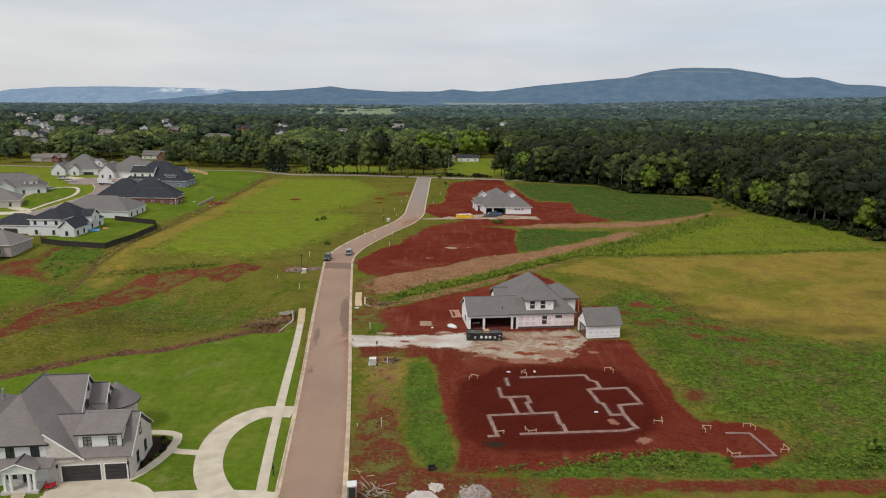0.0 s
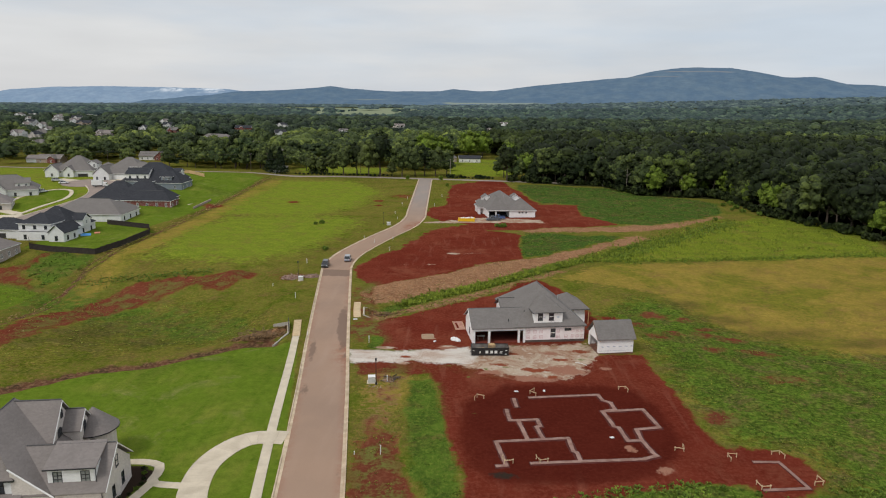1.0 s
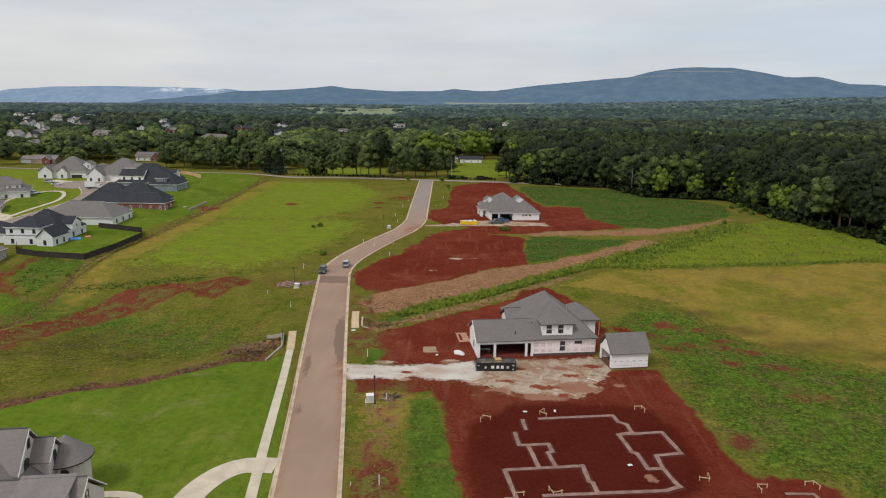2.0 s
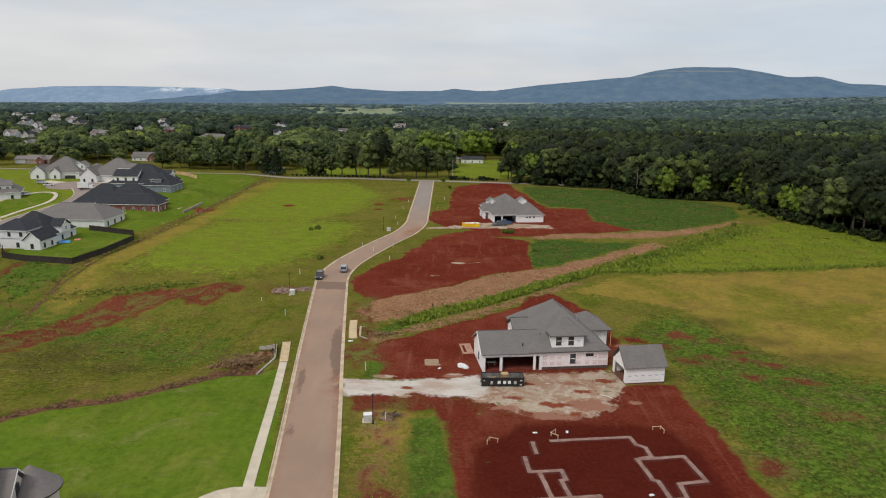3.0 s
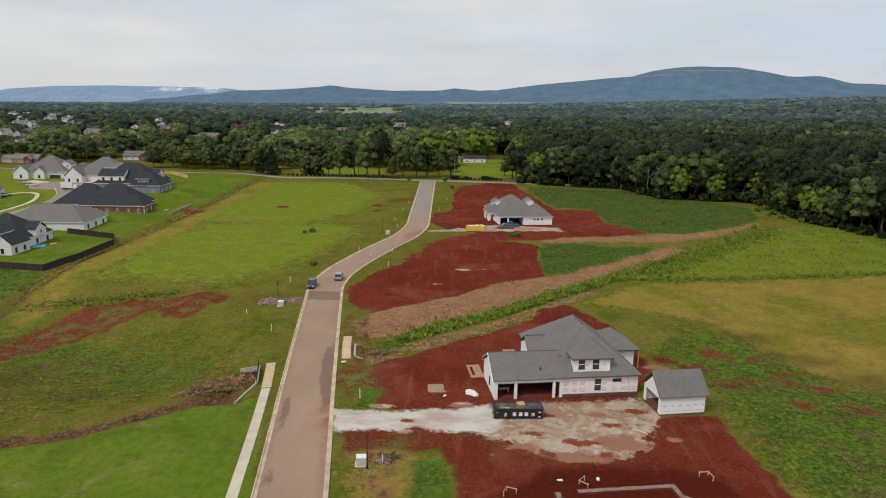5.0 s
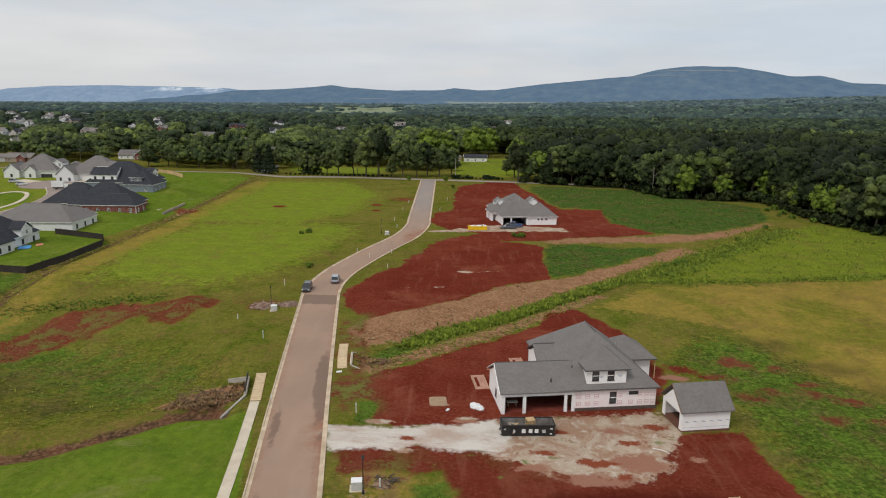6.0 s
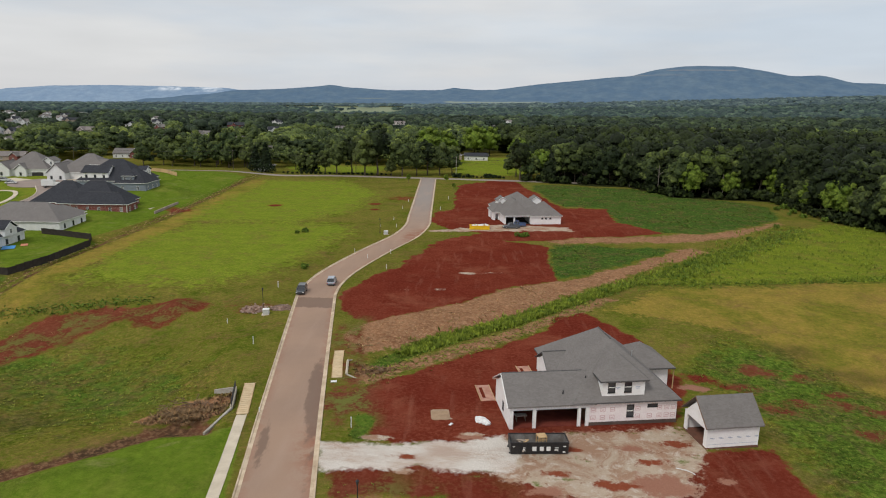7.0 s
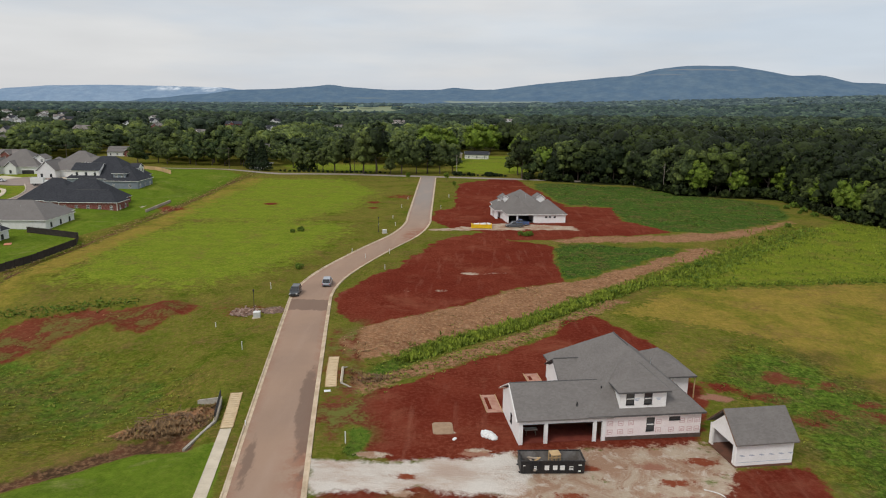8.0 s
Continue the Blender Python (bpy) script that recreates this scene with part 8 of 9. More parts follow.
def leaf_cloud(rng, height_m, radius, clumps, per, size, low=0.22, shape="round", loose=0.32):
    """Leaf sprays on the outsides of rounded clumps that make up a crown: places and corners."""
    cs = []
    for i in range(clumps):
        if shape == "cone":
            t = ((i + rng.random()) / clumps) ** 1.15
            r = radius * (1 - t) * (0.45 + 0.35 * rng.random())
            a = i * 2.4 + rng.random()
            cs.append((np.array([r * math.cos(a), r * math.sin(a), height_m * (0.05 + 0.9 * t)]), radius * (0.46 * (1 - t) + 0.12)))
        else:
            t = (i + 0.5) / clumps
            z = 1 - 1.75 * t
            a = i * 2.39996 + rng.normal() * 0.35
            k = math.sqrt(max(0.0, 1 - z * z)) * (0.62 + 0.24 * rng.random())
            mid, half = height_m * (1 + low) / 2, height_m * (1 - low) / 2
            cr = radius * (0.30 + 0.20 * rng.random())
            cs.append((np.array([k * radius * math.cos(a), k * radius * math.sin(a), mid + z * half * 0.70 + rng.normal() * 0.04 * height_m]), cr))
    cen, rad = np.array([c for c, _ in cs]), np.array([r for _, r in cs])
    vs = []
    for c, cr in cs:
        d = rng.normal(size=(per, 3))
        d[:, 2] += 0.35
        d /= np.linalg.norm(d, axis=1)[:, None]
        p = c + d * cr * (0.82 + 0.26 * rng.random((per, 1))) * np.array([1, 1, 0.85])
        gap = np.linalg.norm(p[:, None, :] - cen[None], axis=2) / rad[None]
        keep = (gap < 0.72).sum(1) == 0
        d, p = d[keep], p[keep]
        n = len(p)
        if not n:
            continue
        nrm = d + rng.normal(size=(n, 3)) * loose
        nrm /= np.linalg.norm(nrm, axis=1)[:, None]
        u = np.cross(nrm, rng.normal(size=(n, 3)))
        u /= np.linalg.norm(u, axis=1)[:, None]
        w = np.cross(nrm, u)
        s = size * (0.55 + 0.9 * rng.random((n, 1)))
        a, b = u * s, w * s * (0.6 + 0.4 * rng.random((n, 1)))
        lift = nrm * s * 0.22
        vs.append(np.stack([p - a - b * 0.3 - lift, p - b + lift, p + a - b * 0.2 - lift, p + b + lift * 0.4], 1).reshape(-1, 3))
    v = np.concatenate(vs)
    return v, np.arange(len(v)).reshape(-1, 4)


def ico_ball(subdiv):
    bm = bmesh.new()
    bmesh.ops.create_icosphere(bm, subdivisions=subdiv, radius=1.0)
    v = np.array([vt.co for vt in bm.verts])
    f = np.array([[q.index for q in fc.verts] for fc in bm.faces])
    bm.free()
    return v, f


ICO = {k: ico_ball(k) for k in (1, 2, 3)}


def lump(rng, rough=0.22, subdiv=2, open_below=True):
    """A ragged ball of foliage; its underside is left out where other foliage hides it."""
    v, f = ICO[subdiv]
    out = v * rng.uniform(1 - rough, 1 + rough, (len(v), 1)) * np.array([1, 1, 0.86])
    if open_below:
        f = f[v[f].mean(1)[:, 2] > -0.42]
    return out, f


def clump_crown(seed, height_m, radius, clumps, sprays, size, low=0.25, subdiv=2, shape=1.0):
    """A crown of many rounded, ragged clumps round a hidden heart, with loose leaf sprays: places and triangles."""
    rng = np.random.default_rng(seed)
    mid, half = height_m * (1 + low) / 2, height_m * (1 - low) / 2
    v, f = ICO[subdiv]
    vs, fs = [v * np.array([radius * 0.66, radius * 0.66, half * 0.74]) + np.array([0, 0, mid])], [f]
    at = len(v)
    cs = []
    for i in range(clumps):
        t = (i + 0.5) / clumps
        z = 1 - 1.72 * t ** 0.92
        k = math.sqrt(max(0.0, 1 - z * z)) ** shape * rng.uniform(0.56, 0.88)
        a = i * 2.39996 + rng.normal() * 0.4
        cr = radius * 1.22 / math.sqrt(clumps) * rng.uniform(0.62, 1.36)
        c = np.array([k * radius * math.cos(a), k * radius * math.sin(a), mid + z * half * 0.78 + rng.normal() * 0.05 * height_m])
        cs.append((c, cr))
        v, f = lump(rng, 0.34, subdiv)
        vs.append(v * cr + c), fs.append(f + at)
        at += len(v)
    if sprays:
        who = rng.integers(len(cs), size=sprays)
        c, cr = np.array([cs[k][0] for k in who]), np.array([cs[k][1] for k in who])[:, None]
        d = rng.normal(size=(sprays, 3))
        d[:, 2] += 0.5
        d /= np.linalg.norm(d, axis=1)[:, None]
        p = c + d * cr * rng.uniform(0.80, 1.42, (sprays, 1))
        nrm = d + rng.normal(size=(sprays, 3)) * 0.45 + np.array([0, 0, 0.35])
        nrm /= np.linalg.norm(nrm, axis=1)[:, None]
        u = np.cross(nrm, rng.normal(size=(sprays, 3)))
        u /= np.linalg.norm(u, axis=1)[:, None]
        w = np.cross(nrm, u)
        s = size * rng.uniform(0.5, 1.35, (sprays, 1))
        q = np.stack([p - u * s, p - w * s * 0.7 + nrm * s * 0.25, p + u * s, p + w * s * 0.7 + nrm * s * 0.2], 1).reshape(-1, 3)
        k = np.arange(sprays)[:, None] * 4 + at
        vs.append(q), fs.append(np.concatenate([k + np.array([0, 1, 2]), k + np.array([0, 2, 3])]))
    return np.concatenate(vs), np.concatenate(fs)


def crown_mesh(seed, height_m, radius, clumps, per, size, material, low=0.22, shape="round"):
    rng = np.random.default_rng(seed)
    if shape == "round":
        v, tri = clump_crown(seed, height_m, radius, clumps, per, size, low, 2, 0.85)
    else:
        v, q = leaf_cloud(rng, height_m, radius, clumps, per, size, low, shape)
        tri = np.concatenate([q[:, [0, 1, 2]], q[:, [0, 2, 3]]])
    me = fast_mesh("crown", v, tri, material)
    store(me, "tone", np.full(len(v), 0.30))
    return me


def trunk_mesh(seed, height_m, girth, low, radius):
    rng = random.Random(seed)
    bm = bmesh.new()
    top = height_m * 0.72
    p, segs = Vector((0, 0, -0.3)), 5
    for i in range(segs):
        q = Vector((rng.uniform(-0.15, 0.15) * (i + 1), rng.uniform(-0.15, 0.15) * (i + 1), top * (i + 1) / segs))
        r = girth * (1 - 0.75 * i / segs)
        rod(p, q, r * 0.9, 7, bm)
        if i >= 1:
            for _ in range(2):
                a = rng.uniform(0, 6.28)
                e = q + Vector((math.cos(a), math.sin(a), rng.uniform(0.35, 0.9))) * radius * rng.uniform(0.45, 0.75)
                rod(p.lerp(q, 0.7), e, r * 0.32, 5, bm)
        p = q
    me = bpy.data.meshes.new("trunk")
    bm.to_mesh(me)
    bm.free()
    me.materials.append(M_BARK)
    return me




def tree_kind(seed, h, r, material, clumps=34, per=70, size=0.50, low=0.2, shape="round", label="", category="tree"):
    ob = new("tree")
    tagged(ob, label, category)
    part_of("trunk", trunk_mesh(seed, h, 0.022 * h, low, r), None, ob)
    part_of("crown", crown_mesh(seed, h, r, clumps, per, size, material, low, shape), None, ob)
    ob["r"] = r
    return ob


def plant(kind, x, y, scale=1.0, turn=0.0):
    m = pose(x, y, lie(x, y) - 0.05, 0, 0, turn)
    ob = copy_thing(kind, m)
    ob.scale = (scale, scale, scale)
    return ob


WOOD_EDGE = ([15, 45, 77, 91, 111, 135, 138, 146, 151, 220, 400], [412, 404, 396, 362, 357, 352, 312, 276, 250, 215, 170])


def garden_height(x, y, h):
    """Garden trees near a house stay low enough to leave its front in the open."""
    for hx, hy, _, wide in (*TOWN, (-308, 446, 0, 26), (-246, 482, 0, 20), (-168, 545, 0, 11), (-18, 515, 0, 30)):
        at, reach = hx * y / hy, wide * y / hy
        if 0.55 * hy < y < hy + 12 and at - 7 < x < at + reach + 7:
            if y > hy - 30:
                return 0.0
            h = min(h, 3.0 + 41.0 * (1 - y / hy) * 0.95)
    return h if h > 4.5 else 0.0


def far_trees(rng):
    """Places of the woods and of the town's trees."""
    out = []

    def scatter(x0, x1, y0, y1, gap, keep):
        nx, ny = int((x1 - x0) / gap), int((y1 - y0) / gap)
        for i in range(nx):
            for j in range(ny):
                x = x0 + (i + 0.5 + rng.uniform(-0.48, 0.48)) * gap
                y = y0 + (j + 0.5 + rng.uniform(-0.48, 0.48)) * gap
                if abs(x) > 0.72 * y + 40:
                    continue
                k = keep(x, y)
                if k > 0 and rng.random() < k:
                    out.append((x, y))

    # the deep wood on the right
    scatter(14, 700, 160, 760, 8.6, lambda x, y: 0.0 if y < np.interp(x, *WOOD_EDGE) or (x < 44 and y < 600 and x < 16 + 0.05 * y) else 1.0)

    # the town, trees with gaps for roofs and gardens
    def town(x, y):
        if -14 < x < 36 and y < 565 or y < 448 and x > -150 or -118 < x < -58 and y < 476:
            return 0.0
        if y < 470 and x < -150:
            return 0.5
        gap = noise.noise((x * 0.018, y * 0.018, 5.0))
        return float(np.clip((0.62 if x < -120 else 0.74) + 0.9 * gap, 0.0, 1.0))
    scatter(-640, 14, 428, 760, 10.4, town)
    return out


def woods():
    rng = np.random.default_rng(11)
    near = far_trees(rng)
    rich, kinds, small, tiny = [], [], [], []
    for s in range(9):
        wide = 0.36 + 0.045 * (s % 3)
        rich.append(clump_crown(500 + s, 1.0, wide, 22, 300, 0.033, 0.14 + 0.05 * (s % 4), 1, 0.8))
        kinds.append(clump_crown(600 + s, 1.0, wide, 11, 130, 0.036, 0.30, 1, 0.85))
    for s in range(8):
        small.append(clump_crown(700 + s, 1.0, 0.46, 4, 16, 0.075, 0.2, 1))
        v, f = lump(np.random.default_rng(900 + s), 0.30, 1)
        tiny.append((v * np.array([0.5, 0.5, 0.42]) + np.array([0, 0, 0.55]), f))

    def gather(name, rows, pool, label, material, front=None):
        vs, qs, ts, at = [], [], [], 0
        for x, y, h, tone, wide in rows:
            use = front[0] if front and front[1](x, y) else pool
            v, q = use[rng.integers(len(use))]
            a = rng.uniform(0, 6.28)
            c, s = math.cos(a), math.sin(a)
            p = np.stack([(v[:, 0] * c - v[:, 1] * s) * h * wide + x, (v[:, 0] * s + v[:, 1] * c) * h * wide + y, v[:, 2] * h + lie(x, y)], 1)
            vs.append(p), qs.append(q + at), ts.append(np.full(len(p), tone))
            at += len(p)
        me = fast_mesh(name, np.concatenate(vs), np.concatenate(qs), material)
        store(me, "tone", np.concatenate(ts))
        return tagged(part_of(name, me), label, "woods", kind="stuff")

    def tone(x, y):
        return float(np.clip(0.25 + 0.42 * noise.noise((x * 0.014, y * 0.014, 7.0)) + rng.normal() * 0.17 + (0.38 if rng.random() < 0.10 else 0.0), 0, 1))

    deep = [(x, y) for x, y in near if x > 14 and y < 640]
    town = [(x, y, garden_height(x, y, rng.uniform(11, 19))) for x, y in near if not (x > 14 and y < 640)]
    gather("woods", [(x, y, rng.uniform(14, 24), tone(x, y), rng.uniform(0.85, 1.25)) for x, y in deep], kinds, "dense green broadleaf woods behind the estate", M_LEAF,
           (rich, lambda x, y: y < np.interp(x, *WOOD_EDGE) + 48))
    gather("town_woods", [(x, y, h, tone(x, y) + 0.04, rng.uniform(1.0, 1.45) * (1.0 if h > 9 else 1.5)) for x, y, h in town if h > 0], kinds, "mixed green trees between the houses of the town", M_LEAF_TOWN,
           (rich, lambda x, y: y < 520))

    def field(x, y):
        """The pale open fields on the plain."""
        hedge = abs(x / y + 0.215) < 0.004 or abs(y - 2250 - 500 * (x / y + 0.2)) < 14 and x / y < -0.15 or noise.noise((x * 0.006, y * 0.003, 4.0)) > 0.55
        return -0.262 + 0.03 * math.sin(y * 0.004) < x / y < -0.085 + 0.02 * math.sin(y * 0.006) and 1640 < y < 3080 and not hedge

    def belt(count, y0, y1, power, fill):
        rows = []
        for _ in range(count):
            y = y0 + (y1 - y0) * rng.random() ** power
            x = rng.uniform(-0.74, 0.74) * (y + 40)
            if not field(x, y) and rng.random() < np.clip(fill + 0.7 * noise.noise((x * 0.009, y * 0.009, 9.0)), 0.08, 1):
                rows.append((x, y))
        return rows

    mid = [(x, y, garden_height(x, y, rng.uniform(10, 17))) for x, y in belt(6800, 760, 1500, 1.0, 0.78)]
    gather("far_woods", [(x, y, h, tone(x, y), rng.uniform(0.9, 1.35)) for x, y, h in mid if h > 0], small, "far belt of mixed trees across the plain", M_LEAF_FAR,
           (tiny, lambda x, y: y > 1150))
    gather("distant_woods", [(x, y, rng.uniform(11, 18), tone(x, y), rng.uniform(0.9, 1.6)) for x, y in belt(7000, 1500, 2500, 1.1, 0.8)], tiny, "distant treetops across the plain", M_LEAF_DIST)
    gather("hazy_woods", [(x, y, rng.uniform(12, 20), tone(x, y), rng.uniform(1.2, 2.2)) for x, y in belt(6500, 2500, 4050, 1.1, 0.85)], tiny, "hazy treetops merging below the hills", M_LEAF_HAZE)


M_SNAG = plain("bleached_wood", (0.25, 0.22, 0.19), (0.17, 0.15, 0.13), 0.8, 5.0, 0.9)


def edge_row():
    """Single trees along the main road and the wood's edge."""
    rnd = random.Random(4)
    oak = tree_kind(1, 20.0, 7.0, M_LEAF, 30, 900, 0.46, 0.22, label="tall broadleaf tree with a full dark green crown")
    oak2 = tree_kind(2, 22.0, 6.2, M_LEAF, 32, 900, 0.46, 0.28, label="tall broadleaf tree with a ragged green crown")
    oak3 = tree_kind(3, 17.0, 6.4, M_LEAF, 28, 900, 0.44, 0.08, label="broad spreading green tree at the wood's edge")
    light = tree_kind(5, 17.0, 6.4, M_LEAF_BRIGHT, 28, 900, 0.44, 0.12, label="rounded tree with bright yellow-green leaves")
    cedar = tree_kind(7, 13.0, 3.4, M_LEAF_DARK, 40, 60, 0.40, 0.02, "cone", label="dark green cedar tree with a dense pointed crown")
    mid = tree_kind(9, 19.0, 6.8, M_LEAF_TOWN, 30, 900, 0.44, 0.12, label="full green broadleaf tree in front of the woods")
    kinds = (oak, oak2, oak3, light, cedar, mid)
    spots = [(-128, 420, 1.15, 4), (-121, 417, 1.35, 4), (-110, 440, 0.75, 2), (-103, 431, 0.9, 4), (-97, 430, 1.0, 4), (-81, 420, 1.05, 2), (-73, 424, 0.95, 1),
             (-64, 416, 1.25, 0), (-57, 417, 1.3, 1), (-49, 416, 0.55, 2), (-43, 418, 1.1, 0), (-35, 421, 0.95, 2), (-29, 424, 0.95, 1), (-22, 424, 1.0, 2), (-15, 427, 0.9, 2),
             (22, 426, 0.95, 2), (30, 424, 0.9, 1), (-32, 492, 1.5, 3), (-22, 500, 1.35, 3), (-20, 505, 1.1, 0), (28, 500, 1.1, 3), (34, 520, 1.2, 0), (18, 440, 0.5, 2), (10, 572, 1.4, 3), (-2, 566, 1.45, 3), (-176, 470, 1.0, 3), (-150, 440, 1.2, 0), (-160, 446, 1.1, 1), (-140, 436, 1.0, 2)]
    spots += [(-200, 432, 0.8, 2), (-190, 437, 0.75, 5), (-182, 431, 0.7, 2), (-170, 435, 0.85, 5), (-164, 429, 0.7, 2), (-156, 433, 0.8, 2), (-147, 429, 0.75, 5), (-136, 429, 0.8, 2), (-130, 441, 0.9, 5), (-104, 430, 0.7, 2), (-97, 427, 0.62, 5), (-89, 426, 0.7, 2), (-160, 452, 1.0, 0), (-175, 456, 1.0, 5), (-192, 455, 0.95, 1)]
    for x, y, s, k in spots:
        plant(kinds[5 if k in (0, 2) else k], x, y, s, rnd.uniform(0, 360))
    line = [(24, 408), (45, 402), (77, 393), (91, 358), (111, 353), (134, 348), (133, 310), (139, 282), (147, 262), (153, 238), (190, 214)]
    pts = curve_points(line, 7.0)
    for x, y in pts:
        for back in (0.0, 6.5):
            k = rnd.choice((0, 1, 1, 2, 2, 5, 5, 3))
            plant(kinds[k], x + back * 0.8 + rnd.uniform(-2, 2), y + back + rnd.uniform(-2.5, 2.5), rnd.uniform(0.7, 1.12), rnd.uniform(0, 360))
    # bare pale trunks standing at the edge
    for i, (x, y, tall) in enumerate(((78.0, 388.0, 17.0), (86.5, 366.0, 13.0), (112.0, 351.5, 11.0))):
        t = thing("bare_tree", pose(x, y, lie(x, y), 0, 0, i * 67), "dead pale tree trunk with broken limbs at the wood's edge", "tree", "dead trees")
        bm = rod((0, 0, -0.3), (0.4, 0.1, tall), 0.16, 7)
        for k in range(5):
            z = tall * (0.45 + 0.11 * k)
            rod((0.4 * z / tall, 0, z), (math.cos(k * 2.4) * 2.2, math.sin(k * 2.4) * 2.2, z + 1.8), 0.07, 5, bm)
        part("trunk", bm, M_SNAG, t)
    for k in kinds:
        for o in (*k.children, k):
            bpy.data.objects.remove(o)


edge_row()
woods()

# ---- hills ----


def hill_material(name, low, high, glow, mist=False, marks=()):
    """Distant wooded slopes: a plain backdrop, with blue haze put into colour and glow."""
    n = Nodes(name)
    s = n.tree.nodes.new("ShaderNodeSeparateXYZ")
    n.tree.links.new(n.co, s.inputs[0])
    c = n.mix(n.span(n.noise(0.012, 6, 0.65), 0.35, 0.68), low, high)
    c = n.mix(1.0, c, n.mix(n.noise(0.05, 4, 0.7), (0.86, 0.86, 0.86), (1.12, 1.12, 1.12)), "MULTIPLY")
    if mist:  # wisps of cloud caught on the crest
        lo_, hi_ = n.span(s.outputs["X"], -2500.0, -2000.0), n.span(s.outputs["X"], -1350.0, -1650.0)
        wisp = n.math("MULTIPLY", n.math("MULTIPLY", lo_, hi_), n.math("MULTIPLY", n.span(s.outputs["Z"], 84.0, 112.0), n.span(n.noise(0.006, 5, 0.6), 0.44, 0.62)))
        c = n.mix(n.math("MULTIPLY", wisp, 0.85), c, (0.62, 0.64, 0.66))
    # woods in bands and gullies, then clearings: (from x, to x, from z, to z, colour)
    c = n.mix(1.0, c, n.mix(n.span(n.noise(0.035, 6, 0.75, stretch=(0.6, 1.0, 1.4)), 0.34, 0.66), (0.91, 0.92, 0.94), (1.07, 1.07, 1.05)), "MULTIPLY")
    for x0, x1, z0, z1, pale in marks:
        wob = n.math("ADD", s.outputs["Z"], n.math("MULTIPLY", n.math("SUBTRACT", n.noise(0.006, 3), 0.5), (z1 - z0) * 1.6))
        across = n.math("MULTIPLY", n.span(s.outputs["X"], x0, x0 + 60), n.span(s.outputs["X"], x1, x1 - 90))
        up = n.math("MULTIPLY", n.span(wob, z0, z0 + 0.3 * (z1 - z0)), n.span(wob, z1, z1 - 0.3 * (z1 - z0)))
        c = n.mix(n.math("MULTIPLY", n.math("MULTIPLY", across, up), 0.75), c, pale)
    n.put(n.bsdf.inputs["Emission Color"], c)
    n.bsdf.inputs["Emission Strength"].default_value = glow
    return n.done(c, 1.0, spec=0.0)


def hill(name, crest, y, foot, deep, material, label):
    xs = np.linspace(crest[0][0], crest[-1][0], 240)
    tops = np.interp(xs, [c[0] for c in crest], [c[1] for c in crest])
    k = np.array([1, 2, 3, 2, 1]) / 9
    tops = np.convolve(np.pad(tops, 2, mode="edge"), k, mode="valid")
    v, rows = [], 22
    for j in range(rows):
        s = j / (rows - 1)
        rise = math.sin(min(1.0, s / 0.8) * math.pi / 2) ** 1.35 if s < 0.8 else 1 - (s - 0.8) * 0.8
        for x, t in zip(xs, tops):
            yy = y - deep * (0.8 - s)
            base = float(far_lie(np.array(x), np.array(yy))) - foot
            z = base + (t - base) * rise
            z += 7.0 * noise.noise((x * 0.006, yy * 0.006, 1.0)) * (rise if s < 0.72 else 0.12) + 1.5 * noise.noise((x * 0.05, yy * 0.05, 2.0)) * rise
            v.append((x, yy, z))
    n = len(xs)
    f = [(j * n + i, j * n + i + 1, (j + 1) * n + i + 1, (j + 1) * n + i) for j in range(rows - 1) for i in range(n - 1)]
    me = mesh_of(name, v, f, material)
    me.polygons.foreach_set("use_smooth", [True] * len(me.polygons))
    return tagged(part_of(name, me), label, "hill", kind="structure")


# Blue haze is put into these slope colours, paler on the farther ridges.
M_HILL = hill_material("hazed_wooded_hill", (0.078, 0.124, 0.182), (0.104, 0.150, 0.196), 0.24, marks=((1120, 1560, 244, 252, (0.20, 0.20, 0.20)), (860, 1250, 214, 219, (0.17, 0.18, 0.19)), (-190, 420, 40, 52, (0.22, 0.25, 0.20)), (-760, -500, 58, 64, (0.17, 0.20, 0.19))))
M_HILL_FAR = hill_material("hazed_misty_hill", (0.145, 0.205, 0.285), (0.175, 0.235, 0.31), 0.40, True)
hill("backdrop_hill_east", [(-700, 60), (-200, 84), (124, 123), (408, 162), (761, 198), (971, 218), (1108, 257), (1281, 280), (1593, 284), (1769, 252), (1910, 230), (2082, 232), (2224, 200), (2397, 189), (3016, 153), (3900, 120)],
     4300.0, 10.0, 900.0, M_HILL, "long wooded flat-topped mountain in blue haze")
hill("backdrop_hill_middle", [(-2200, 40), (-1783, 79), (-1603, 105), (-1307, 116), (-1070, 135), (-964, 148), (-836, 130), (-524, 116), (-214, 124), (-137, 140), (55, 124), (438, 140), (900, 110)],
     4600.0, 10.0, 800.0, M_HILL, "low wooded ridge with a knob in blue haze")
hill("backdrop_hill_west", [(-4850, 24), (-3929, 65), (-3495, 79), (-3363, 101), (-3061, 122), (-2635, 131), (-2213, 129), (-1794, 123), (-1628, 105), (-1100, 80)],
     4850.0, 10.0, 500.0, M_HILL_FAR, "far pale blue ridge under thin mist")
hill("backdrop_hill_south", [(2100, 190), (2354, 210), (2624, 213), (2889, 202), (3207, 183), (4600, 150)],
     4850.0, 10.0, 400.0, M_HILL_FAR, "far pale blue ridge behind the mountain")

# ---- weeds, shrubs, saplings ----


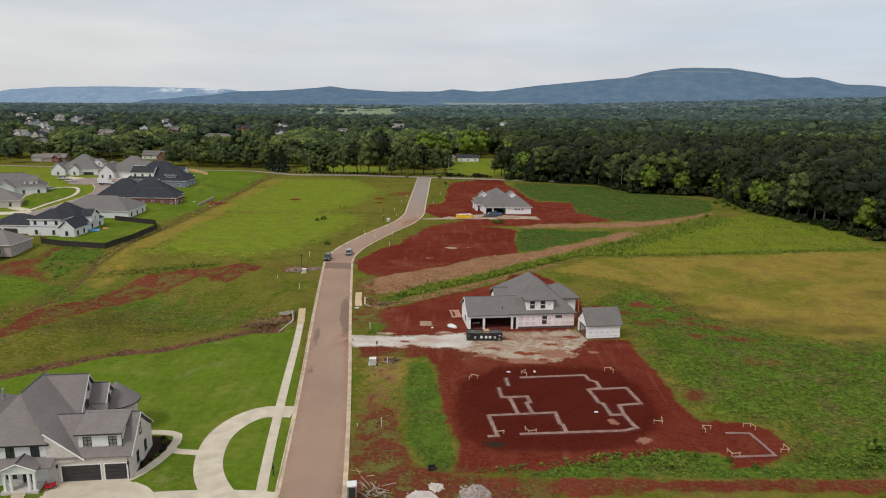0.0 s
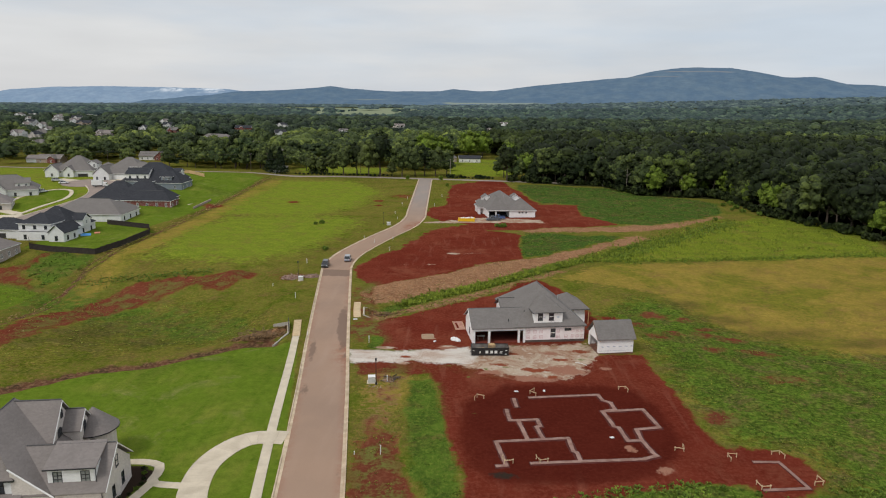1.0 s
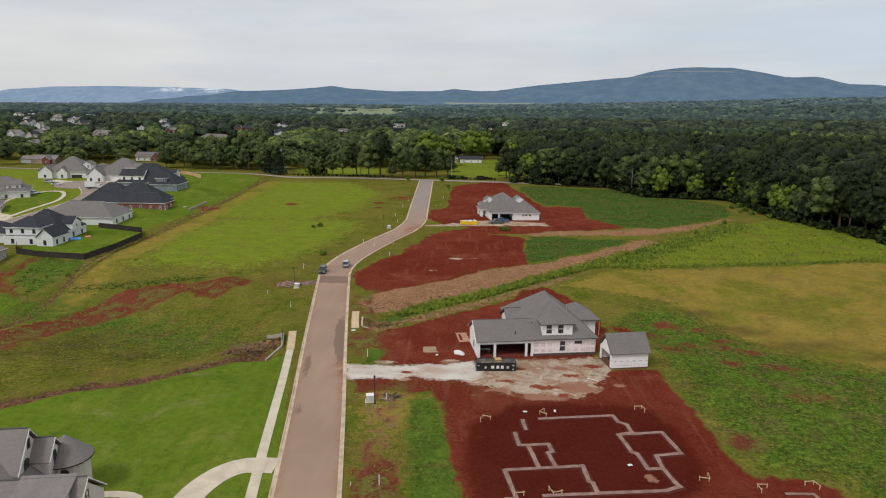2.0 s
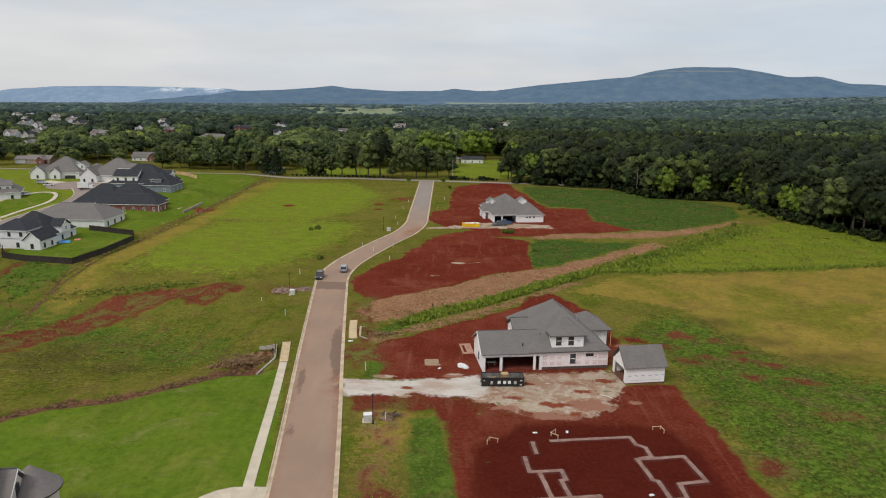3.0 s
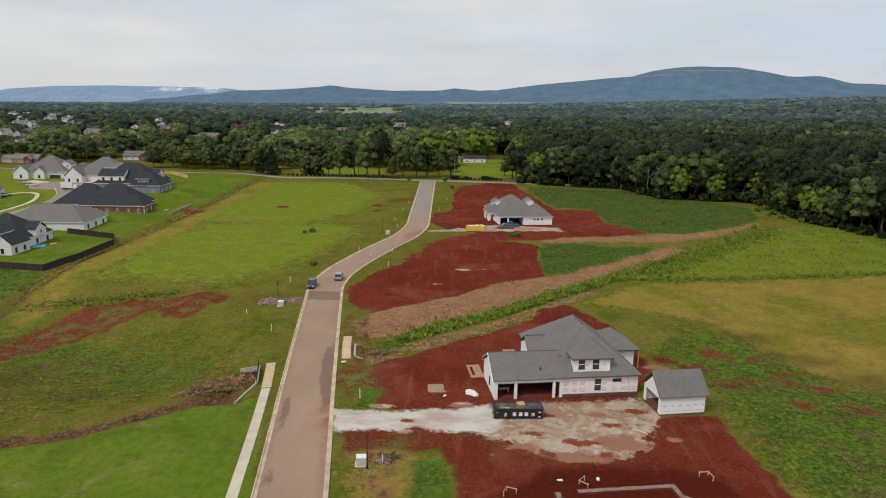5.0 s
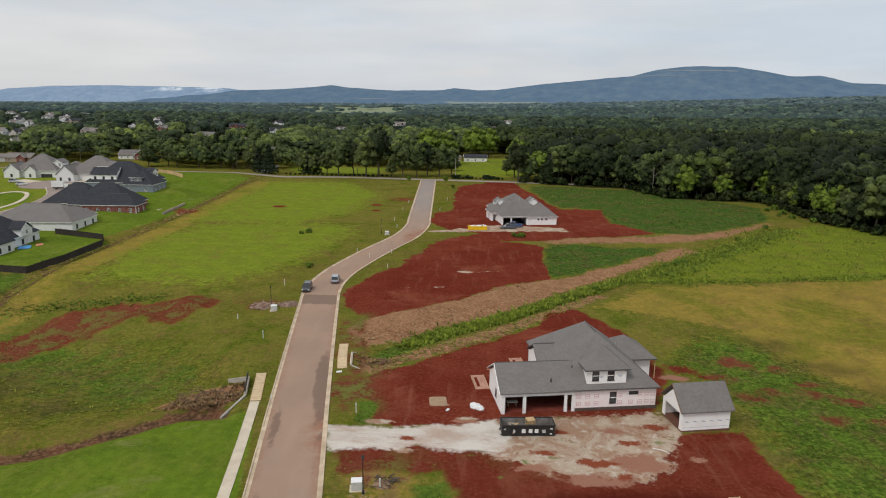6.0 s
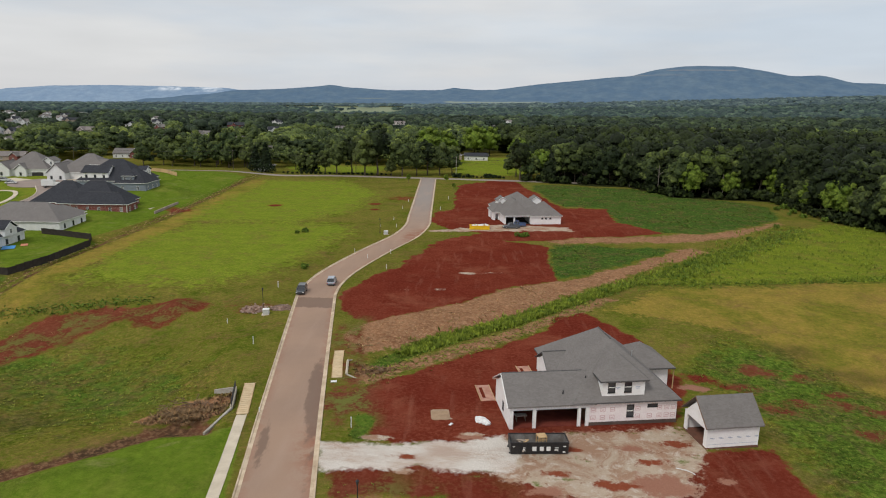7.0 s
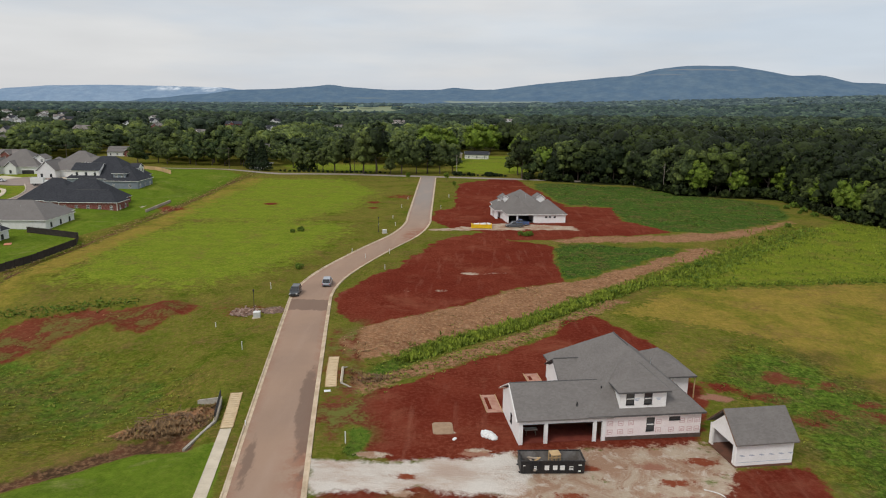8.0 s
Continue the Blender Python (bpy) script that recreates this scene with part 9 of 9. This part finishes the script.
def tufts(name, areas, label, material, seed, lines=(), flat=1.0, blade=0.30):
    """Rank growth: sprays of blades and leaves over the given outlines: (outline, per square metre, height)."""
    rng = np.random.default_rng(seed)
    places = []
    for poly, per, tall in areas:
        xs, ys = [p[0] for p in poly], [p[1] for p in poly]
        n = int((max(xs) - min(xs)) * (max(ys) - min(ys)) * per)
        X, Y = rng.uniform(min(xs), max(xs), n), rng.uniform(min(ys), max(ys), n)
        patch = np.array([noise.noise((x * 0.16, y * 0.16, seed * 1.7)) + 0.6 * noise.noise((x * 0.5, y * 0.5, seed)) for x, y in zip(X, Y)])
        ok = (inside(X, Y, poly) < 0) & (rng.random(n) < np.clip(0.42 + patch * 1.1, 0.04, 1))
        for x, y, q in zip(X[ok], Y[ok], patch[ok]):
            places.append((x, y, tall * rng.uniform(0.5, 1.15) * (1 + 0.5 * q)))
    for pts, wide, count, tall in lines:
        line = curve_points(pts, 0.5)
        for _ in range(count):
            x, y = line[rng.integers(len(line))] + rng.normal(size=2) * wide / 2
            places.append((x, y, tall * rng.uniform(0.4, 1.2)))
    P = np.array(places)
    P = P[seg_dist(P[:, 0], P[:, 1], ROAD)[0] > 5.0]
    Z = lies(P[:, 0], P[:, 1])
    k = 5
    n = len(P)
    a = rng.uniform(0, 2 * math.pi, (n, k))
    lean = rng.uniform(0.25, 1.0, (n, k)) * P[:, 2:3] * flat
    base = np.stack([P[:, 0:1] + np.cos(a) * 0.08, P[:, 1:2] + np.sin(a) * 0.08, np.repeat(Z[:, None], k, 1) - 0.05], -1)
    tip = np.stack([P[:, 0:1] + np.cos(a) * lean, P[:, 1:2] + np.sin(a) * lean, Z[:, None] + P[:, 2:3] * rng.uniform(0.45, 1.0, (n, k)) / flat], -1)
    side = np.stack([-np.sin(a), np.cos(a), np.zeros_like(a)], -1) * (P[:, 2:3] * blade)[..., None]
    mid = base * 0.45 + tip * 0.55 + np.array([0, 0, 0.06])
    v = np.stack([base, mid - side, tip, mid + side], 2).reshape(-1, 3)
    me = fast_mesh(name, v, np.arange(len(v)).reshape(-1, 4), material)
    store(me, "tone", np.repeat(rng.uniform(0.30, 0.60, n), k * 4))
    return tagged(part_of(name, me), label, "weeds", kind="stuff")


M_TALL = leaf_material("tall_grass", (0.140, 0.200, 0.024), (0.156, 0.212, 0.027), (0.190, 0.236, 0.036), 0.6, 0.75)
M_STRAW = leaf_material("dead_straw", (0.26, 0.165, 0.085), (0.30, 0.20, 0.105), (0.38, 0.28, 0.16), 1.1, 0.8)
CREEK_BED = [(-44, 122), (-60, 120), (-85, 112), (-100, 128), (-104, 150), (-90, 148), (-72, 160), (-50, 150), (-42, 140)]
tufts("weeds", [(RANK, 2.6, 0.20), (NEAR_WEEDS, 7.0, 0.36), (GREEN_R, 5.0, 0.17), (GREEN_SPOT, 3.0, 0.25), (LOT_RANK, 1.2, 0.5), (GREEN_PATCH, 1.6, 0.36), (GREEN_BACK, 0.7, 0.42)],
      "rank green weeds over uncut ground", M_WEED, 41,
      [(DITCH[1:7], 2.4, 1100, 0.5), (DITCH[6:], 3.0, 300, 0.5), ([(46, 200), (62, 222), (108, 272)], 5.0, 500, 0.8), ([(38, 197.5), (50, 197.5), (69, 200.5), (93, 205.5), (140, 216.5)], 2.2, 700, 0.45), ([(-104, 170), (-90, 173), (-70, 177)], 3.0, 500, 0.45)], 1.35, 0.24)
tufts("rough_grass", [(CREEK_BED, 0.8, 0.26), (RANK, 1.2, 0.20), (VERGE_R, 0.8, 0.2)], "olive uncut grass in the hollow and on the verge", M_OLIVE, 47, [(DITCH, 4.0, 800, 0.4), ([(-19, 138), (-10, 146.5), (3, 158.5), (12, 169), (26, 184)], 3.0, 700, 0.3), (CREEK[:5], 9.0, 1200, 0.28)], 1.7)
tufts("tall_grass", [(YELLOW, 0.8, 0.55)], "tall bright yellow-green grass left uncut", M_TALL, 53, [(DITCH[1:7], 2.0, 3600, 0.85), (DITCH[6:], 3.0, 900, 0.8), ([(46, 200), (62, 222), (108, 272)], 8.0, 1200, 0.8), ([(38, 198.5), (50, 198.5), (69, 201.5), (93, 206.5), (140, 217.5)], 2.0, 900, 0.6)], 0.8, 0.13)
tufts("dead_grass", [(STRAW_R, 1.0, 0.34), (SOIL_L, 0.25, 0.3)], "pale dead grass along the ditch", M_STRAW, 43, [(CHANNEL, 2.5, 900, 0.35)], 1.6, 0.16)

M_BRUSH = leaf_material("brown_brush", (0.145, 0.090, 0.052), (0.180, 0.115, 0.066), (0.235, 0.155, 0.09), 1.1, 0.75)
tufts("dead_brush", [(BRUSH, 9.0, 0.55), (BRUSH_R, 8.0, 0.45)], "brown dead brush at the mouths of the culverts", M_BRUSH, 49, (), 1.2, 0.14)


def shrub_mesh(seed, h, r, material, per=40, clumps=9):
    rng = np.random.default_rng(seed)
    v, q = leaf_cloud(rng, h, r, clumps, per, 0.16 * h, 0.0)
    v[:, 2] = np.maximum(v[:, 2], 0.02)
    me = fast_mesh("leaves", v, q, material)
    store(me, "tone", np.full(len(v), 0.45))
    return me


def shrub(x, y, s, me, stem, label, group=""):
    t = thing("shrub", pose(x, y, lie(x, y) - 0.03, 0, 0, (x * 37 + y * 11) % 360), label, "shrub", group)
    t.scale = (s, s, s)
    part_of("leaves", me, None, t)
    part_of("stem", stem, None, t)


def saplings_and_shrubs():
    rnd = random.Random(77)
    bm = tube(0.06, 0.03, -0.1, 0.8, 6)
    stem = bpy.data.meshes.new("stem")
    bm.to_mesh(stem)
    bm.free()
    stem.materials.append(M_BARK)
    round_ = [shrub_mesh(200 + i, 1.5, 1.0, M_LEAF_DARK) for i in range(3)]
    green = [shrub_mesh(210 + i, 1.6, 1.3, M_WEED) for i in range(3)]
    wild = [shrub_mesh(220 + i, 1.6, 1.2, M_LEAF) for i in range(3)]
    for i in range(24):
        x = -112 + i * 2.7
        shrub(x, 420 + 0.02 * i + rnd.uniform(-0.5, 0.5), rnd.uniform(0.55, 0.95), round_[i % 3], stem, "small dark evergreen shrub in a row by the road", "row of evergreen shrubs")
    for i in range(12):
        shrub(-13 + i * 2.5, 415.5 + rnd.uniform(-0.6, 0.6), rnd.uniform(0.6, 1.7), round_[i % 3], stem, "small dark evergreen shrub in a row by the road", "row of evergreen shrubs")
    for x, y, s in ((-56.4, 249.8, 0.8), (-58.5, 247.5, 0.6), (-45.0, 203.7, 0.75), (54.5, 218.0, 0.8), (57.0, 220.5, 0.7), (50.5, 215.0, 0.7), (18.5, 183.0, 0.7), (27.0, 191.0, 0.7), (64.0, 230.0, 0.6), (70.0, 234.0, 0.6), (11.0, 174.5, 0.6), (58.5, 79.0, 0.9), (60.5, 77.0, 0.8),
                    (84.5, 253.0, 0.7), (103.0, 275.5, 0.8), (122.0, 318.0, 0.9), (125.0, 310.0, 1.1), (121.0, 305.0, 0.7), (124.0, 300.0, 0.9), (128.0, 292.0, 1.0), (127.0, 322.0, 1.2), (11.5, 251.0, 0.75), (14.0, 250.6, 0.85), (12.8, 249.8, 0.7), (37.0, 74.6, 0.32), (40.0, 73.2, 0.3), (33.0, 75.6, 0.35)):
        shrub(x, y, s, green[rnd.randrange(3)], stem, "leafy green bush in rough grass", "bushes in the rough grass")
    # undergrowth along the wood's edge
    for x, y in curve_points([(24, 404), (45, 398), (77, 388), (90, 354), (111, 349), (131, 344), (129, 306), (135, 278), (143, 258), (149, 234)], 4.5):
        shrub(x + rnd.uniform(-2, 2), y + rnd.uniform(-2, 2), rnd.uniform(1.4, 3.0), rnd.choice(wild), stem, "dense undergrowth bush at the wood's edge", "undergrowth at the wood's edge")
    for x, y, s in ((-36.6, 388.6, 1.0), (-16.8, 386.9, 1.1), (-12.0, 360.0, 0.8)):
        t = thing("sapling", pose(x, y, lie(x, y)), "young street tree on a thin stem", "tree", "young street trees")
        part("trunk", tube(0.06, 0.04, -0.2, 2.4 * s, 6), M_BARK, t)
        me = shrub_mesh(int(300 + x), 2.6 * s, 1.1 * s, M_LEAF_BRIGHT)
        part_of("crown", me, None, t, m=pose(0, 0, 1.7 * s))
    # beds of the brick house
    for i in range(8):
        a = i / 7
        shrub(-40.4 + 1.7 * math.sin(a * 3.0), 67.4 + a * 8.0, rnd.uniform(0.20, 0.34), rnd.choice(wild if i % 3 else green), stem, "small shrub in a dark mulch bed", "shrubs in the mulch bed")


saplings_and_shrubs()
